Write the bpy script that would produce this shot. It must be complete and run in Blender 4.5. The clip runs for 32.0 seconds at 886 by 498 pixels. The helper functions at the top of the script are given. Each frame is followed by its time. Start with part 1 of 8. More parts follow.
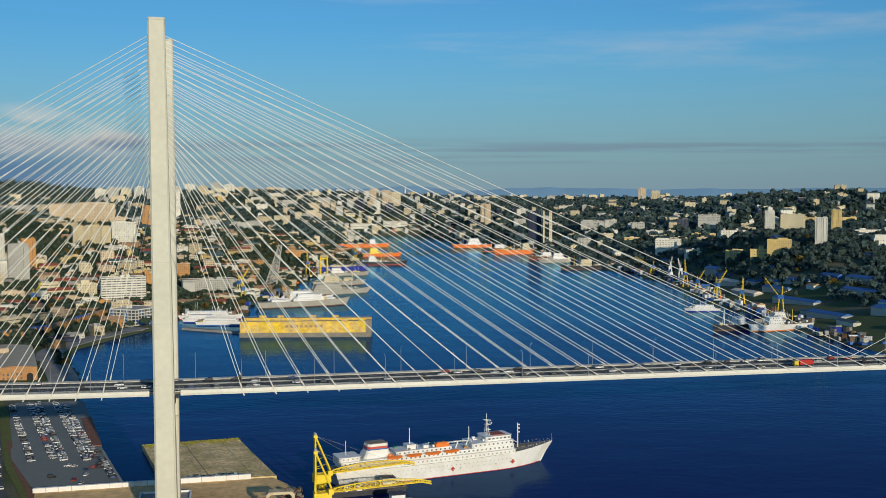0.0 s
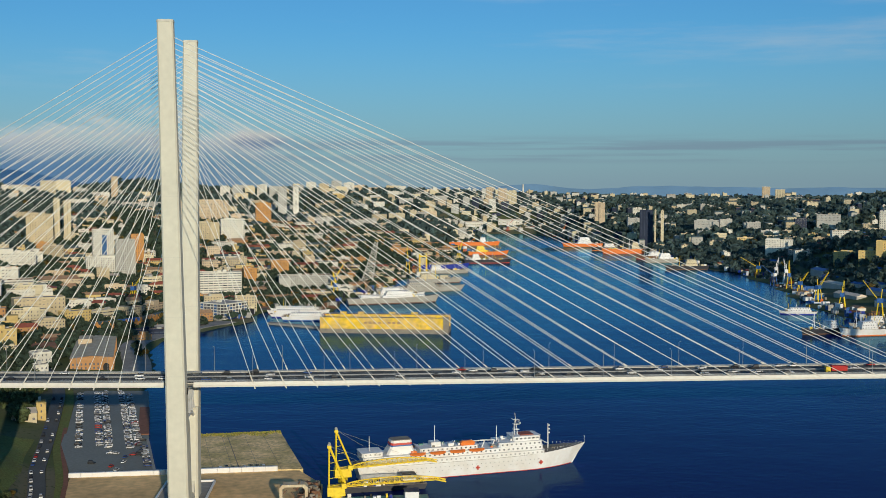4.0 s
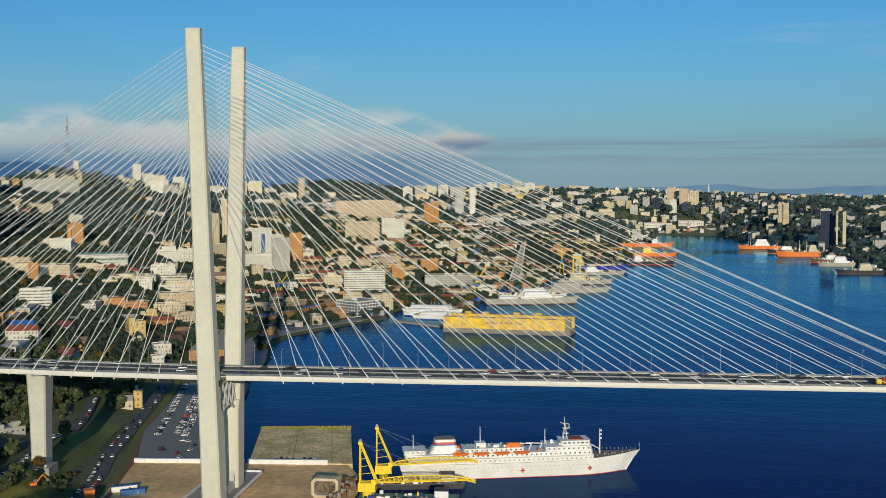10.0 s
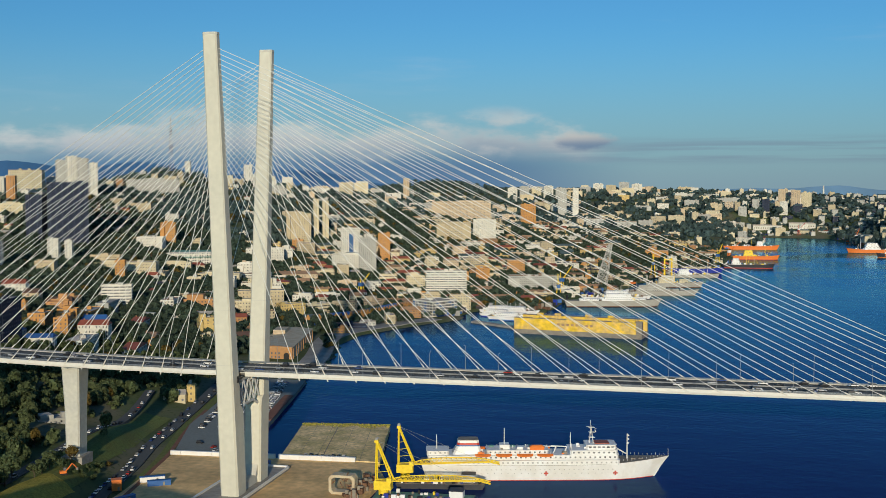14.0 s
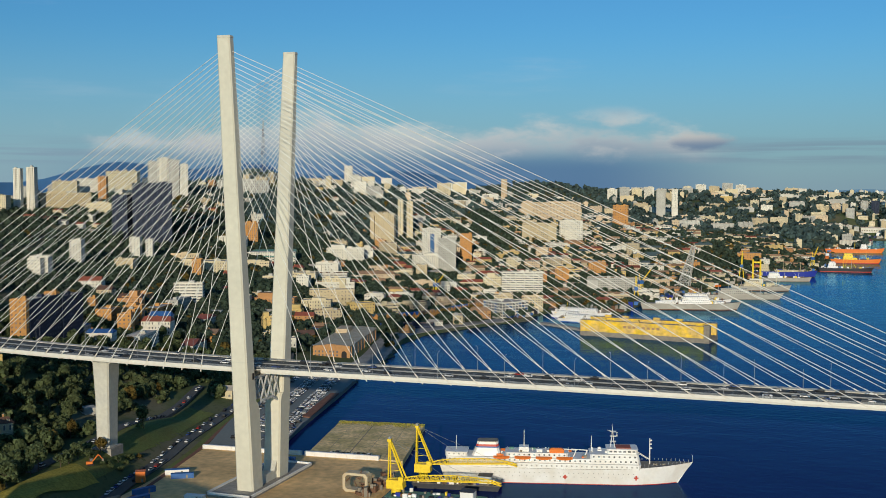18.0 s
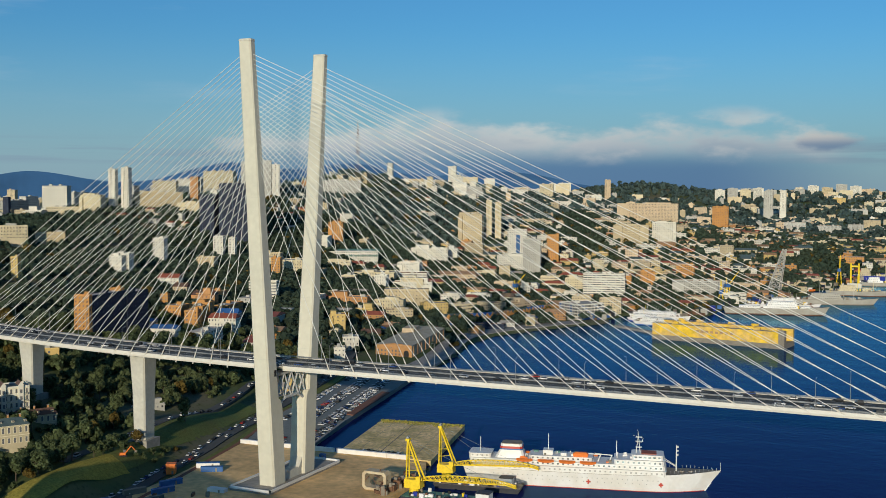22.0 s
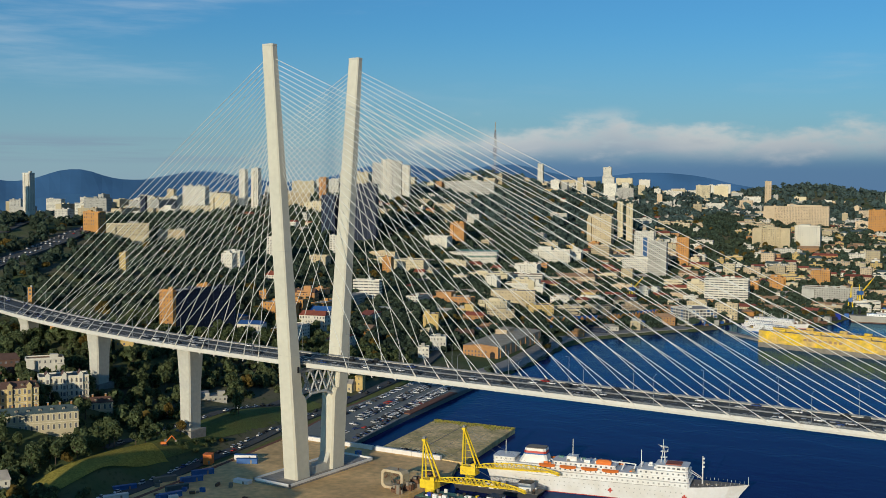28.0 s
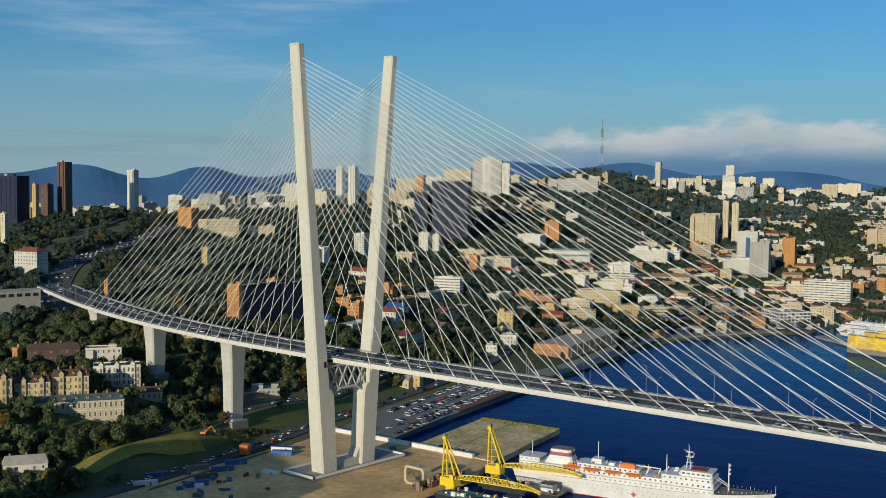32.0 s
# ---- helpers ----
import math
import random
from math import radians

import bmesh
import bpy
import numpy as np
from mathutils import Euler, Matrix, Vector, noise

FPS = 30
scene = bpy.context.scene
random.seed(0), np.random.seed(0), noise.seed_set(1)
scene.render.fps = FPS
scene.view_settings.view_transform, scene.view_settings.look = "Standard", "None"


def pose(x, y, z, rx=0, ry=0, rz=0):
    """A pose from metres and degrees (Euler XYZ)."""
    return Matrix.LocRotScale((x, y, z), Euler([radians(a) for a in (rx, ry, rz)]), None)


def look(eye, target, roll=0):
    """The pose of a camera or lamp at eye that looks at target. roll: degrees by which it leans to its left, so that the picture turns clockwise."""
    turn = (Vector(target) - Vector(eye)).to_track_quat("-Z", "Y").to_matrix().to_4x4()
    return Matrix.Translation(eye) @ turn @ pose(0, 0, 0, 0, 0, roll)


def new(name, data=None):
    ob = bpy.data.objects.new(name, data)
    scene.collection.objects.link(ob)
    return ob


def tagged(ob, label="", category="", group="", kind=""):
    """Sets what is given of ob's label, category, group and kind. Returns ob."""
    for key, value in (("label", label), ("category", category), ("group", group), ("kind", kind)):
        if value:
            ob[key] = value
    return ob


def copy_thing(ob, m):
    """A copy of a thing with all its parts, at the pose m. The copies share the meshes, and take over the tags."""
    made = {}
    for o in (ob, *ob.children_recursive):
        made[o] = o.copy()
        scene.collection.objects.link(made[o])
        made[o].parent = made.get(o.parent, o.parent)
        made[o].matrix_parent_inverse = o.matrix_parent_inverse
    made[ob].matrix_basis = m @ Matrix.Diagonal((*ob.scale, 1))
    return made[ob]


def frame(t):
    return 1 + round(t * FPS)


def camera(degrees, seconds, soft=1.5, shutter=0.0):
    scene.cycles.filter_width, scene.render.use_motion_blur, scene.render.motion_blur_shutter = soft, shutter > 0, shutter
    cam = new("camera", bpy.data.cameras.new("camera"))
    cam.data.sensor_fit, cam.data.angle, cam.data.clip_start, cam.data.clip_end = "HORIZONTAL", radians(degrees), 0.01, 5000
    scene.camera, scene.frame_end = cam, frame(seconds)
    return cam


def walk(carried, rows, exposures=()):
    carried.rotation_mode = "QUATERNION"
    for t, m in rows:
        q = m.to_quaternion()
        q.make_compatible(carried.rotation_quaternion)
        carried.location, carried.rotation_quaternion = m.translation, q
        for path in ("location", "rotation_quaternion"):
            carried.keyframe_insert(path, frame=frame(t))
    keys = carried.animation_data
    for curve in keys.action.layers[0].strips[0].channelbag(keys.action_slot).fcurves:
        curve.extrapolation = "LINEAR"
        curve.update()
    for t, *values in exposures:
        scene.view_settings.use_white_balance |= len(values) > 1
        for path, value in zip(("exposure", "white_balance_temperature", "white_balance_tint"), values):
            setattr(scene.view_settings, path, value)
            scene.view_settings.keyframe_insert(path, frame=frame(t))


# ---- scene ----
cam = camera(43.80, 32.0, soft=0.8)
ROWS = [
    (0, pose(30.04, -535.68, 162.05, 86.718, 0, -10.992) @ pose(0, 0, 0, 0, 0, -0.099)),
    (1, pose(45.23, -538.08, 161.78, 86.682, 0, -9.204) @ pose(0, 0, 0, 0, 0, 0.016)),
    (2, pose(59.62, -540.25, 161.68, 86.654, 0, -7.498) @ pose(0, 0, 0, 0, 0, 0.047)),
    (3, pose(73.92, -541.78, 161.72, 86.647, 0, -5.817) @ pose(0, 0, 0, 0, 0, 0.032)),
    (6, pose(117.59, -543.99, 161.82, 86.620, 0, -0.593) @ pose(0, 0, 0, 0, 0, -0.088)),
    (7, pose(132.14, -544.28, 161.84, 86.632, 0, 1.182) @ pose(0, 0, 0, 0, 0, -0.112)),
    (8, pose(146.63, -544.21, 161.90, 86.658, 0, 2.961) @ pose(0, 0, 0, 0, 0, -0.138)),
    (9, pose(161.09, -543.42, 161.78, 86.680, 0, 4.725) @ pose(0, 0, 0, 0, 0, -0.172)),
    (10, pose(174.75, -542.01, 161.80, 86.669, 0, 6.424) @ pose(0, 0, 0, 0, 0, -0.116)),
    (11, pose(187.90, -540.37, 161.67, 86.670, 0, 8.081) @ pose(0, 0, 0, 0, 0, -0.061)),
    (12, pose(201.01, -538.43, 161.62, 86.674, 0, 9.695) @ pose(0, 0, 0, 0, 0, -0.041)),
    (13, pose(213.81, -536.57, 161.67, 86.689, 0, 11.227) @ pose(0, 0, 0, 0, 0, -0.005)),
    (14, pose(225.66, -534.30, 161.73, 86.709, 0, 12.574) @ pose(0, 0, 0, 0, 0, 0.012)),
    (17, pose(262.15, -524.82, 161.65, 86.760, 0, 16.826) @ pose(0, 0, 0, 0, 0, 0.022)),
    (18, pose(274.20, -520.85, 161.47, 86.754, 0, 18.388) @ pose(0, 0, 0, 0, 0, 0.048)),
    (19, pose(285.80, -516.59, 161.32, 86.770, 0, 19.835) @ pose(0, 0, 0, 0, 0, 0.085)),
    (20, pose(297.34, -512.43, 161.59, 86.779, 0, 21.367) @ pose(0, 0, 0, 0, 0, 0.115)),
    (21, pose(309.02, -507.99, 161.72, 86.758, 0, 22.902) @ pose(0, 0, 0, 0, 0, 0.163)),
    (22, pose(320.74, -502.95, 161.77, 86.763, 0, 24.433) @ pose(0, 0, 0, 0, 0, 0.181)),
    (23, pose(332.38, -497.59, 161.88, 86.771, 0, 25.941) @ pose(0, 0, 0, 0, 0, 0.213)),
    (24, pose(343.90, -491.90, 162.06, 86.769, 0, 27.435) @ pose(0, 0, 0, 0, 0, 0.248)),
    (25, pose(355.54, -485.69, 162.09, 86.758, 0, 28.903) @ pose(0, 0, 0, 0, 0, 0.282)),
    (28, pose(391.92, -464.22, 162.60, 86.758, 0, 33.520) @ pose(0, 0, 0, 0, 0, 0.383)),
    (29, pose(403.84, -455.73, 162.46, 86.755, 0, 35.205) @ pose(0, 0, 0, 0, 0, 0.422)),
    (30, pose(415.11, -446.79, 162.29, 86.714, 0, 36.784) @ pose(0, 0, 0, 0, 0, 0.450)),
    (31, pose(425.76, -438.12, 162.33, 86.659, 0, 38.432) @ pose(0, 0, 0, 0, 0, 0.490)),
    (32, pose(437.08, -429.56, 162.76, 86.604, 0, 40.388) @ pose(0, 0, 0, 0, 0, 0.577)),
]
walk(cam, ROWS)

# ==== light
SUN_TO = Vector((0.221, -0.951, 0.217)).normalized()
world = bpy.data.worlds.new("sky")
scene.world = world
world.use_nodes = True
wt = world.node_tree
wt.nodes.clear()
wout = wt.nodes.new("ShaderNodeOutputWorld")
wbg = wt.nodes.new("ShaderNodeBackground")
sky = wt.nodes.new("ShaderNodeTexSky")
sky.sky_type = "NISHITA"
sky.sun_disc = False
sky.sun_elevation = math.asin(SUN_TO.z)
sky.sun_rotation = math.atan2(-SUN_TO.x, SUN_TO.y)
sky.altitude = 150
sky.air_density = 1.0
sky.dust_density = 0.6
sky.ozone_density = 3.0
wbg.inputs["Strength"].default_value = 0.0935
wco = wt.nodes.new("ShaderNodeTexCoord")


def wnode(kind, **kw):
    n = wt.nodes.new(kind)
    for k, v in kw.items():
        n.inputs[k].default_value = v
    return n


def wmath(op, a, b=None, c=None):
    n = wt.nodes.new("ShaderNodeMath")
    n.operation = op
    for i, v in enumerate((a, b, c)):
        if v is None:
            continue
        if isinstance(v, (int, float)):
            n.inputs[i].default_value = v
        else:
            wt.links.new(v, n.inputs[i])
    return n.outputs[0]


def wramp(value, lo, hi):
    n = wt.nodes.new("ShaderNodeMapRange")
    n.interpolation_type = "SMOOTHSTEP"
    wt.links.new(value, n.inputs["Value"])
    n.inputs["From Min"].default_value = lo
    n.inputs["From Max"].default_value = hi
    return n.outputs["Result"]


wsep = wt.nodes.new("ShaderNodeSeparateXYZ")
wt.links.new(wco.outputs["Generated"], wsep.inputs[0])
elev = wsep.outputs["Z"]
# low cumulus bank to the north-west, flat streaks and high wisps
wmap = wnode("ShaderNodeMapping", Scale=(16.0, 16.0, 42.0))
wt.links.new(wco.outputs["Generated"], wmap.inputs["Vector"])
wn1 = wnode("ShaderNodeTexNoise", Scale=1.0, Detail=7.0, Roughness=0.55)
wt.links.new(wmap.outputs[0], wn1.inputs["Vector"])
# the bank: ragged tops over a flat base, from north to north-west
wnx = wnode("ShaderNodeTexNoise", Scale=5.0, Detail=3.0, Roughness=0.5)
wflat = wnode("ShaderNodeMapping", Scale=(1.0, 1.0, 0.0))
wt.links.new(wco.outputs["Generated"], wflat.inputs["Vector"])
wt.links.new(wflat.outputs[0], wnx.inputs["Vector"])
side = wmath("MULTIPLY", wsep.outputs["X"], -1.0)
spread_w = wmath("MULTIPLY", wramp(side, 0.02, 0.20), wmath("SUBTRACT", 1.0, wramp(side, 0.46, 0.66)))
rag = wmath("SUBTRACT", wn1.outputs["Fac"], 0.5)
top = wmath("MULTIPLY_ADD", wramp(wnx.outputs["Fac"], 0.32, 0.68), 0.022, 0.050)
top = wmath("MULTIPLY_ADD", rag, 0.11, top)
top = wmath("ADD", top, wmath("MULTIPLY_ADD", spread_w, 0.030, -0.030))
under = wmath("SUBTRACT", top, elev)
cum = wmath("MULTIPLY", wramp(under, -0.010, 0.026), wramp(wmath("MULTIPLY_ADD", rag, 0.03, elev), 0.018, 0.040))
cum = wmath("MULTIPLY", cum, wramp(spread_w, 0.0, 0.6))
cum = wmath("MULTIPLY", cum, wmath("SUBTRACT", 1.0, wramp(elev, 0.054, 0.076)))
# one separate puff beyond the end of the bank
pdx = wmath("MULTIPLY", wmath("SUBTRACT", side, 0.088), 30.0)
pdz = wmath("MULTIPLY", wmath("SUBTRACT", elev, 0.041), 110.0)
pr2 = wmath("ADD", wmath("MULTIPLY", pdx, pdx), wmath("MULTIPLY", pdz, pdz))
lone = wramp(wmath("SUBTRACT", wmath("MULTIPLY_ADD", rag, 6.0, 0.8), pr2), 0.0, 1.3)
wmap2 = wnode("ShaderNodeMapping", Scale=(3.0, 3.0, 26.0), Rotation=(0.06, 0.10, 0.0))
wt.links.new(wco.outputs["Generated"], wmap2.inputs["Vector"])
wn2 = wnode("ShaderNodeTexNoise", Scale=1.0, Detail=6.0, Roughness=0.6)
wt.links.new(wmap2.outputs[0], wn2.inputs["Vector"])
wisp = wmath("MULTIPLY", wramp(wn2.outputs["Fac"], 0.52, 0.80), wramp(elev, 0.05, 0.12))
wisp = wmath("MULTIPLY", wisp, 0.36)
# haze that whitens the sky towards the horizon
haze = wmath("MULTIPLY", wmath("SUBTRACT", 1.0, wramp(elev, -0.02, 0.15)), 0.72)


def wmix(fac, a, b):
    n = wt.nodes.new("ShaderNodeMix")
    n.data_type = "RGBA"
    wt.links.new(fac, n.inputs["Factor"])
    for v, s in ((a, n.inputs[6]), (b, n.inputs[7])):
        if isinstance(v, tuple):
            s.default_value = v
        else:
            wt.links.new(v, s)
    return n.outputs[2]


tint = wt.nodes.new("ShaderNodeMix")
tint.data_type, tint.blend_type = "RGBA", "MULTIPLY"
tint.inputs["Factor"].default_value = 1.0
tint.inputs[7].default_value = (0.41, 0.88, 1.20, 1)
wt.links.new(sky.outputs["Color"], tint.inputs[6])
slope = wt.nodes.new("ShaderNodeMapRange")
wt.links.new(wsep.outputs["X"], slope.inputs["Value"])
for k, v in (("From Min", -0.8), ("From Max", 0.6), ("To Min", 1.14), ("To Max", 0.80)):
    slope.inputs[k].default_value = v
col = wmix(haze, tint.outputs[2], (2.9, 4.05, 5.1, 1))
col = wmix(wisp, col, (6.0, 6.6, 7.0, 1))
# deep blue air under the bank
col = wmix(wmath("MULTIPLY", wmath("MULTIPLY", wmath("SUBTRACT", 1.0, wramp(elev, 0.014, 0.046)), spread_w), 0.78), col, (0.65, 1.6, 3.3, 1))
puff = wmath("MULTIPLY", wmath("SUBTRACT", 1.0, wramp(under, 0.004, 0.034)), 0.7)
puff = wmath("ADD", puff, wmath("MULTIPLY", wramp(wn1.outputs["Fac"], 0.44, 0.66), 0.45))
lit = wmix(puff, (2.9, 3.6, 4.5, 1), (7.0, 6.8, 6.4, 1))
col = wmix(wmath("MULTIPLY", cum, 0.82), col, lit)
lone = wmath("MULTIPLY", lone, wmath("SUBTRACT", 1.0, wramp(elev, 0.048, 0.058)))
col = wmix(wmath("MULTIPLY", lone, 0.8), col, wmix(wramp(pdz, -0.7, 0.5), (1.3, 2.2, 3.6, 1), (5.6, 5.5, 5.3, 1)))
# thin grey streak low over the horizon to the north-east
wstr = wnode("ShaderNodeMapping", Scale=(4.0, 4.0, 120.0))
wt.links.new(wco.outputs["Generated"], wstr.inputs["Vector"])
wn3 = wnode("ShaderNodeTexNoise", Scale=1.0, Detail=5.0, Roughness=0.55)
wt.links.new(wstr.outputs[0], wn3.inputs["Vector"])
streak = wmath("MULTIPLY", wramp(elev, 0.016, 0.026), wmath("SUBTRACT", 1.0, wramp(elev, 0.034, 0.046)))
streak = wmath("MULTIPLY", streak, wramp(wn3.outputs["Fac"], 0.40, 0.58))
streak = wmath("MULTIPLY", streak, wmath("SUBTRACT", 1.0, spread_w))
col = wmix(wmath("MULTIPLY", streak, 0.55), col, (2.0, 2.7, 3.7, 1))
deepen = wt.nodes.new("ShaderNodeVectorMath")
deepen.operation = "SCALE"
wt.links.new(col, deepen.inputs[0])
wt.links.new(slope.outputs["Result"], deepen.inputs["Scale"])
wt.links.new(deepen.outputs[0], wbg.inputs["Color"])
wt.links.new(wbg.outputs[0], wout.inputs[0])

sun = new("sun", bpy.data.lights.new("sun", "SUN"))
sun.data.energy = 3.4
sun.data.angle = radians(0.6)
sun.data.color = (1.0, 0.885, 0.685)
sun.matrix_world = look((0, 0, 900), tuple(Vector((0, 0, 900)) - SUN_TO))


# ==== materials
def surface(name, color, rough=0.7, metal=0.0, grain=0.5, spread=0.25, broad=0.02, broad_to=None, broad_fac=0.5,
            bump=0.0, vary=0.0, island=0.0, spec=0.4):
    """Two scales of variation (grain and broad patches, in 1/m), fine relief, and a small change from piece to piece."""
    m = bpy.data.materials.new(name)
    m.use_nodes = True
    nt = m.node_tree
    p = nt.nodes["Principled BSDF"]
    p.inputs["Roughness"].default_value = rough
    p.inputs["Metallic"].default_value = metal
    p.inputs["Specular IOR Level"].default_value = spec
    co = nt.nodes.new("ShaderNodeTexCoord")
    a = nt.nodes.new("ShaderNodeTexNoise")
    a.inputs["Scale"].default_value = grain
    a.inputs["Detail"].default_value = 5
    b = nt.nodes.new("ShaderNodeTexNoise")
    b.inputs["Scale"].default_value = broad
    b.inputs["Detail"].default_value = 3
    nt.links.new(co.outputs["Object"], a.inputs["Vector"])
    nt.links.new(co.outputs["Object"], b.inputs["Vector"])

    def mix(fac, x, y, mode="MIX"):
        n = nt.nodes.new("ShaderNodeMix")
        n.data_type, n.blend_type = "RGBA", mode
        for v, s in ((fac, n.inputs["Factor"]), (x, n.inputs[6]), (y, n.inputs[7])):
            if isinstance(v, (int, float, tuple)):
                s.default_value = v
            else:
                nt.links.new(v, s)
        return n.outputs[2]

    def ramp(v, lo, hi, t0, t1):
        n = nt.nodes.new("ShaderNodeMapRange")
        nt.links.new(v, n.inputs["Value"])
        for k, w in (("From Min", lo), ("From Max", hi), ("To Min", t0), ("To Max", t1)):
            n.inputs[k].default_value = w
        return n.outputs["Result"]

    c = (*color, 1)
    base = c
    if broad_to:
        base = mix(ramp(b.outputs["Fac"], 0.40, 0.62, 0, broad_fac), c, (*broad_to, 1))
    value = ramp(a.outputs["Fac"], 0.25, 0.75, 1 - spread, 1 + spread)
    if vary:
        oi = nt.nodes.new("ShaderNodeObjectInfo")
        v2 = ramp(oi.outputs["Random"], 0, 1, 1 - vary, 1 + vary)
        n = nt.nodes.new("ShaderNodeMath")
        n.operation = "MULTIPLY"
        nt.links.new(value, n.inputs[0]), nt.links.new(v2, n.inputs[1])
        value = n.outputs[0]
    if island:
        gi = nt.nodes.new("ShaderNodeNewGeometry")
        v3 = ramp(gi.outputs["Random Per Island"], 0, 1, 1 - island, 1 + island)
        n = nt.nodes.new("ShaderNodeMath")
        n.operation = "MULTIPLY"
        nt.links.new(value, n.inputs[0]), nt.links.new(v3, n.inputs[1])
        value = n.outputs[0]
    hsv = nt.nodes.new("ShaderNodeHueSaturation")
    nt.links.new(value, hsv.inputs["Value"])
    if isinstance(base, tuple):
        hsv.inputs["Color"].default_value = base
    else:
        nt.links.new(base, hsv.inputs["Color"])
    nt.links.new(hsv.outputs[0], p.inputs["Base Color"])
    if bump:
        bn = nt.nodes.new("ShaderNodeBump")
        bn.inputs["Strength"].default_value = bump
        bn.inputs["Distance"].default_value = 0.3
        nt.links.new(a.outputs["Fac"], bn.inputs["Height"])
        nt.links.new(bn.outputs[0], p.inputs["Normal"])
    return m


M = {}
M["pylon"] = surface("pale_concrete", (0.64, 0.61, 0.49), 0.75, grain=0.35, spread=0.06, broad=0.03, broad_to=(0.55, 0.53, 0.43), bump=0.05)
M["pier"] = surface("pier_concrete", (0.56, 0.54, 0.45), 0.8, grain=0.5, spread=0.10, broad=0.08, broad_to=(0.45, 0.44, 0.40), bump=0.05)
M["beam"] = surface("cream_steel", (0.70, 0.66, 0.56), 0.55, grain=0.4, spread=0.06, broad=0.04, broad_to=(0.6, 0.57, 0.5))
M["truss"] = surface("grey_steel", (0.52, 0.53, 0.52), 0.5, grain=1, spread=0.08)
M["cable"] = surface("cable_sheath", (0.72, 0.72, 0.66), 0.45, grain=0.2, spread=0.03)
M["asphalt"] = surface("asphalt", (0.078, 0.082, 0.078), 0.9, grain=1.2, spread=0.2, broad=0.05, broad_to=(0.105, 0.108, 0.10))
M["rail"] = surface("galvanised_rail", (0.27, 0.28, 0.28), 0.5, metal=0.3, grain=1, spread=0.1)
M["paint"] = surface("road_paint", (0.7, 0.7, 0.66), 0.7, grain=2, spread=0.15)
M["yard"] = surface("sandy_yard", (0.84, 0.56, 0.25), 0.95, grain=0.25, spread=0.25, broad=0.03, broad_to=(0.56, 0.37, 0.165), broad_fac=0.8, bump=0.1)
M["pad"] = surface("pad_concrete", (0.82, 0.60, 0.29), 0.95, grain=0.5, spread=0.4, broad=0.06, broad_to=(0.52, 0.40, 0.16), broad_fac=0.9)
M["lot"] = surface("lot_asphalt", (0.21, 0.225, 0.20), 0.9, grain=0.6, spread=0.15, broad=0.03, broad_to=(0.17, 0.18, 0.165))
M["quay"] = surface("quay_concrete", (0.33, 0.31, 0.27), 0.9, grain=0.4, spread=0.2, broad=0.06, broad_to=(0.2, 0.19, 0.17))
M["white"] = surface("white_paint", (0.80, 0.79, 0.76), 0.5, grain=0.5, spread=0.05, broad=0.07, broad_to=(0.70, 0.68, 0.63), broad_fac=0.6)
M["hull"] = surface("ship_white", (0.80, 0.79, 0.76), 0.4, grain=0.6, spread=0.04, broad=0.1, broad_to=(0.66, 0.61, 0.52), broad_fac=0.5)
M["red"] = surface("red_paint", (0.50, 0.055, 0.035), 0.5, grain=0.6, spread=0.15)
M["orange"] = surface("lifeboat_orange", (0.78, 0.20, 0.035), 0.5, grain=0.8, spread=0.1)
M["yellow"] = surface("crane_yellow", (0.85, 0.60, 0.025), 0.5, grain=0.8, spread=0.12)
M["navy"] = surface("navy_grey", (0.40, 0.385, 0.33), 0.55, grain=0.4, spread=0.1, broad=0.1, broad_to=(0.30, 0.27, 0.22))
M["port"] = surface("salted_cabin_glass", (0.40, 0.39, 0.36), 0.4, grain=0.6, spread=0.2)
M["bluehull"] = surface("blue_hull", (0.02, 0.04, 0.30), 0.4, grain=0.5, spread=0.15)
M["darkhull"] = surface("dark_hull", (0.03, 0.032, 0.04), 0.5, grain=0.5, spread=0.2)
M["dock_y"] = surface("dock_yellow", (0.80, 0.52, 0.03), 0.6, grain=0.3, spread=0.3, broad=0.09, broad_to=(0.62, 0.42, 0.16), broad_fac=0.8)
M["dock_g"] = surface("dock_grey", (0.24, 0.21, 0.165), 0.8, grain=0.3, spread=0.2)
M["frame_tan"] = surface("primed_steel", (0.56, 0.47, 0.31), 0.7, grain=0.6, spread=0.15, broad=0.15, broad_to=(0.42, 0.30, 0.18))
M["black"] = surface("black_rubber", (0.02, 0.02, 0.02), 0.8, grain=2, spread=0.2)
M["glass"] = surface("window_glass", (0.14, 0.14, 0.145), 0.15, grain=0.3, spread=0.3, island=0.7, spec=0.6)
M["carglass"] = surface("car_glazing", (0.03, 0.034, 0.04), 0.45, grain=0.3, spread=0.2, spec=0.2)
M["darkpane"] = surface("dark_blue_pane", (0.025, 0.038, 0.07), 0.35, grain=0.1, spread=0.3, island=0.5, spec=0.3)
M["blueglass"] = surface("blue_glass", (0.05, 0.12, 0.26), 0.12, grain=0.1, spread=0.3, spec=0.7)
M["roofgrey"] = surface("flat_roof_felt", (0.42, 0.38, 0.32), 0.9, grain=0.3, spread=0.2, broad=0.04, broad_to=(0.28, 0.26, 0.23), island=0.35)
M["roofred"] = surface("red_sheet_roof", (0.30, 0.085, 0.05), 0.7, grain=0.5, spread=0.15, island=0.3)
M["roofblue"] = surface("blue_sheet_roof", (0.035, 0.12, 0.33), 0.55, grain=0.5, spread=0.15, island=0.3)
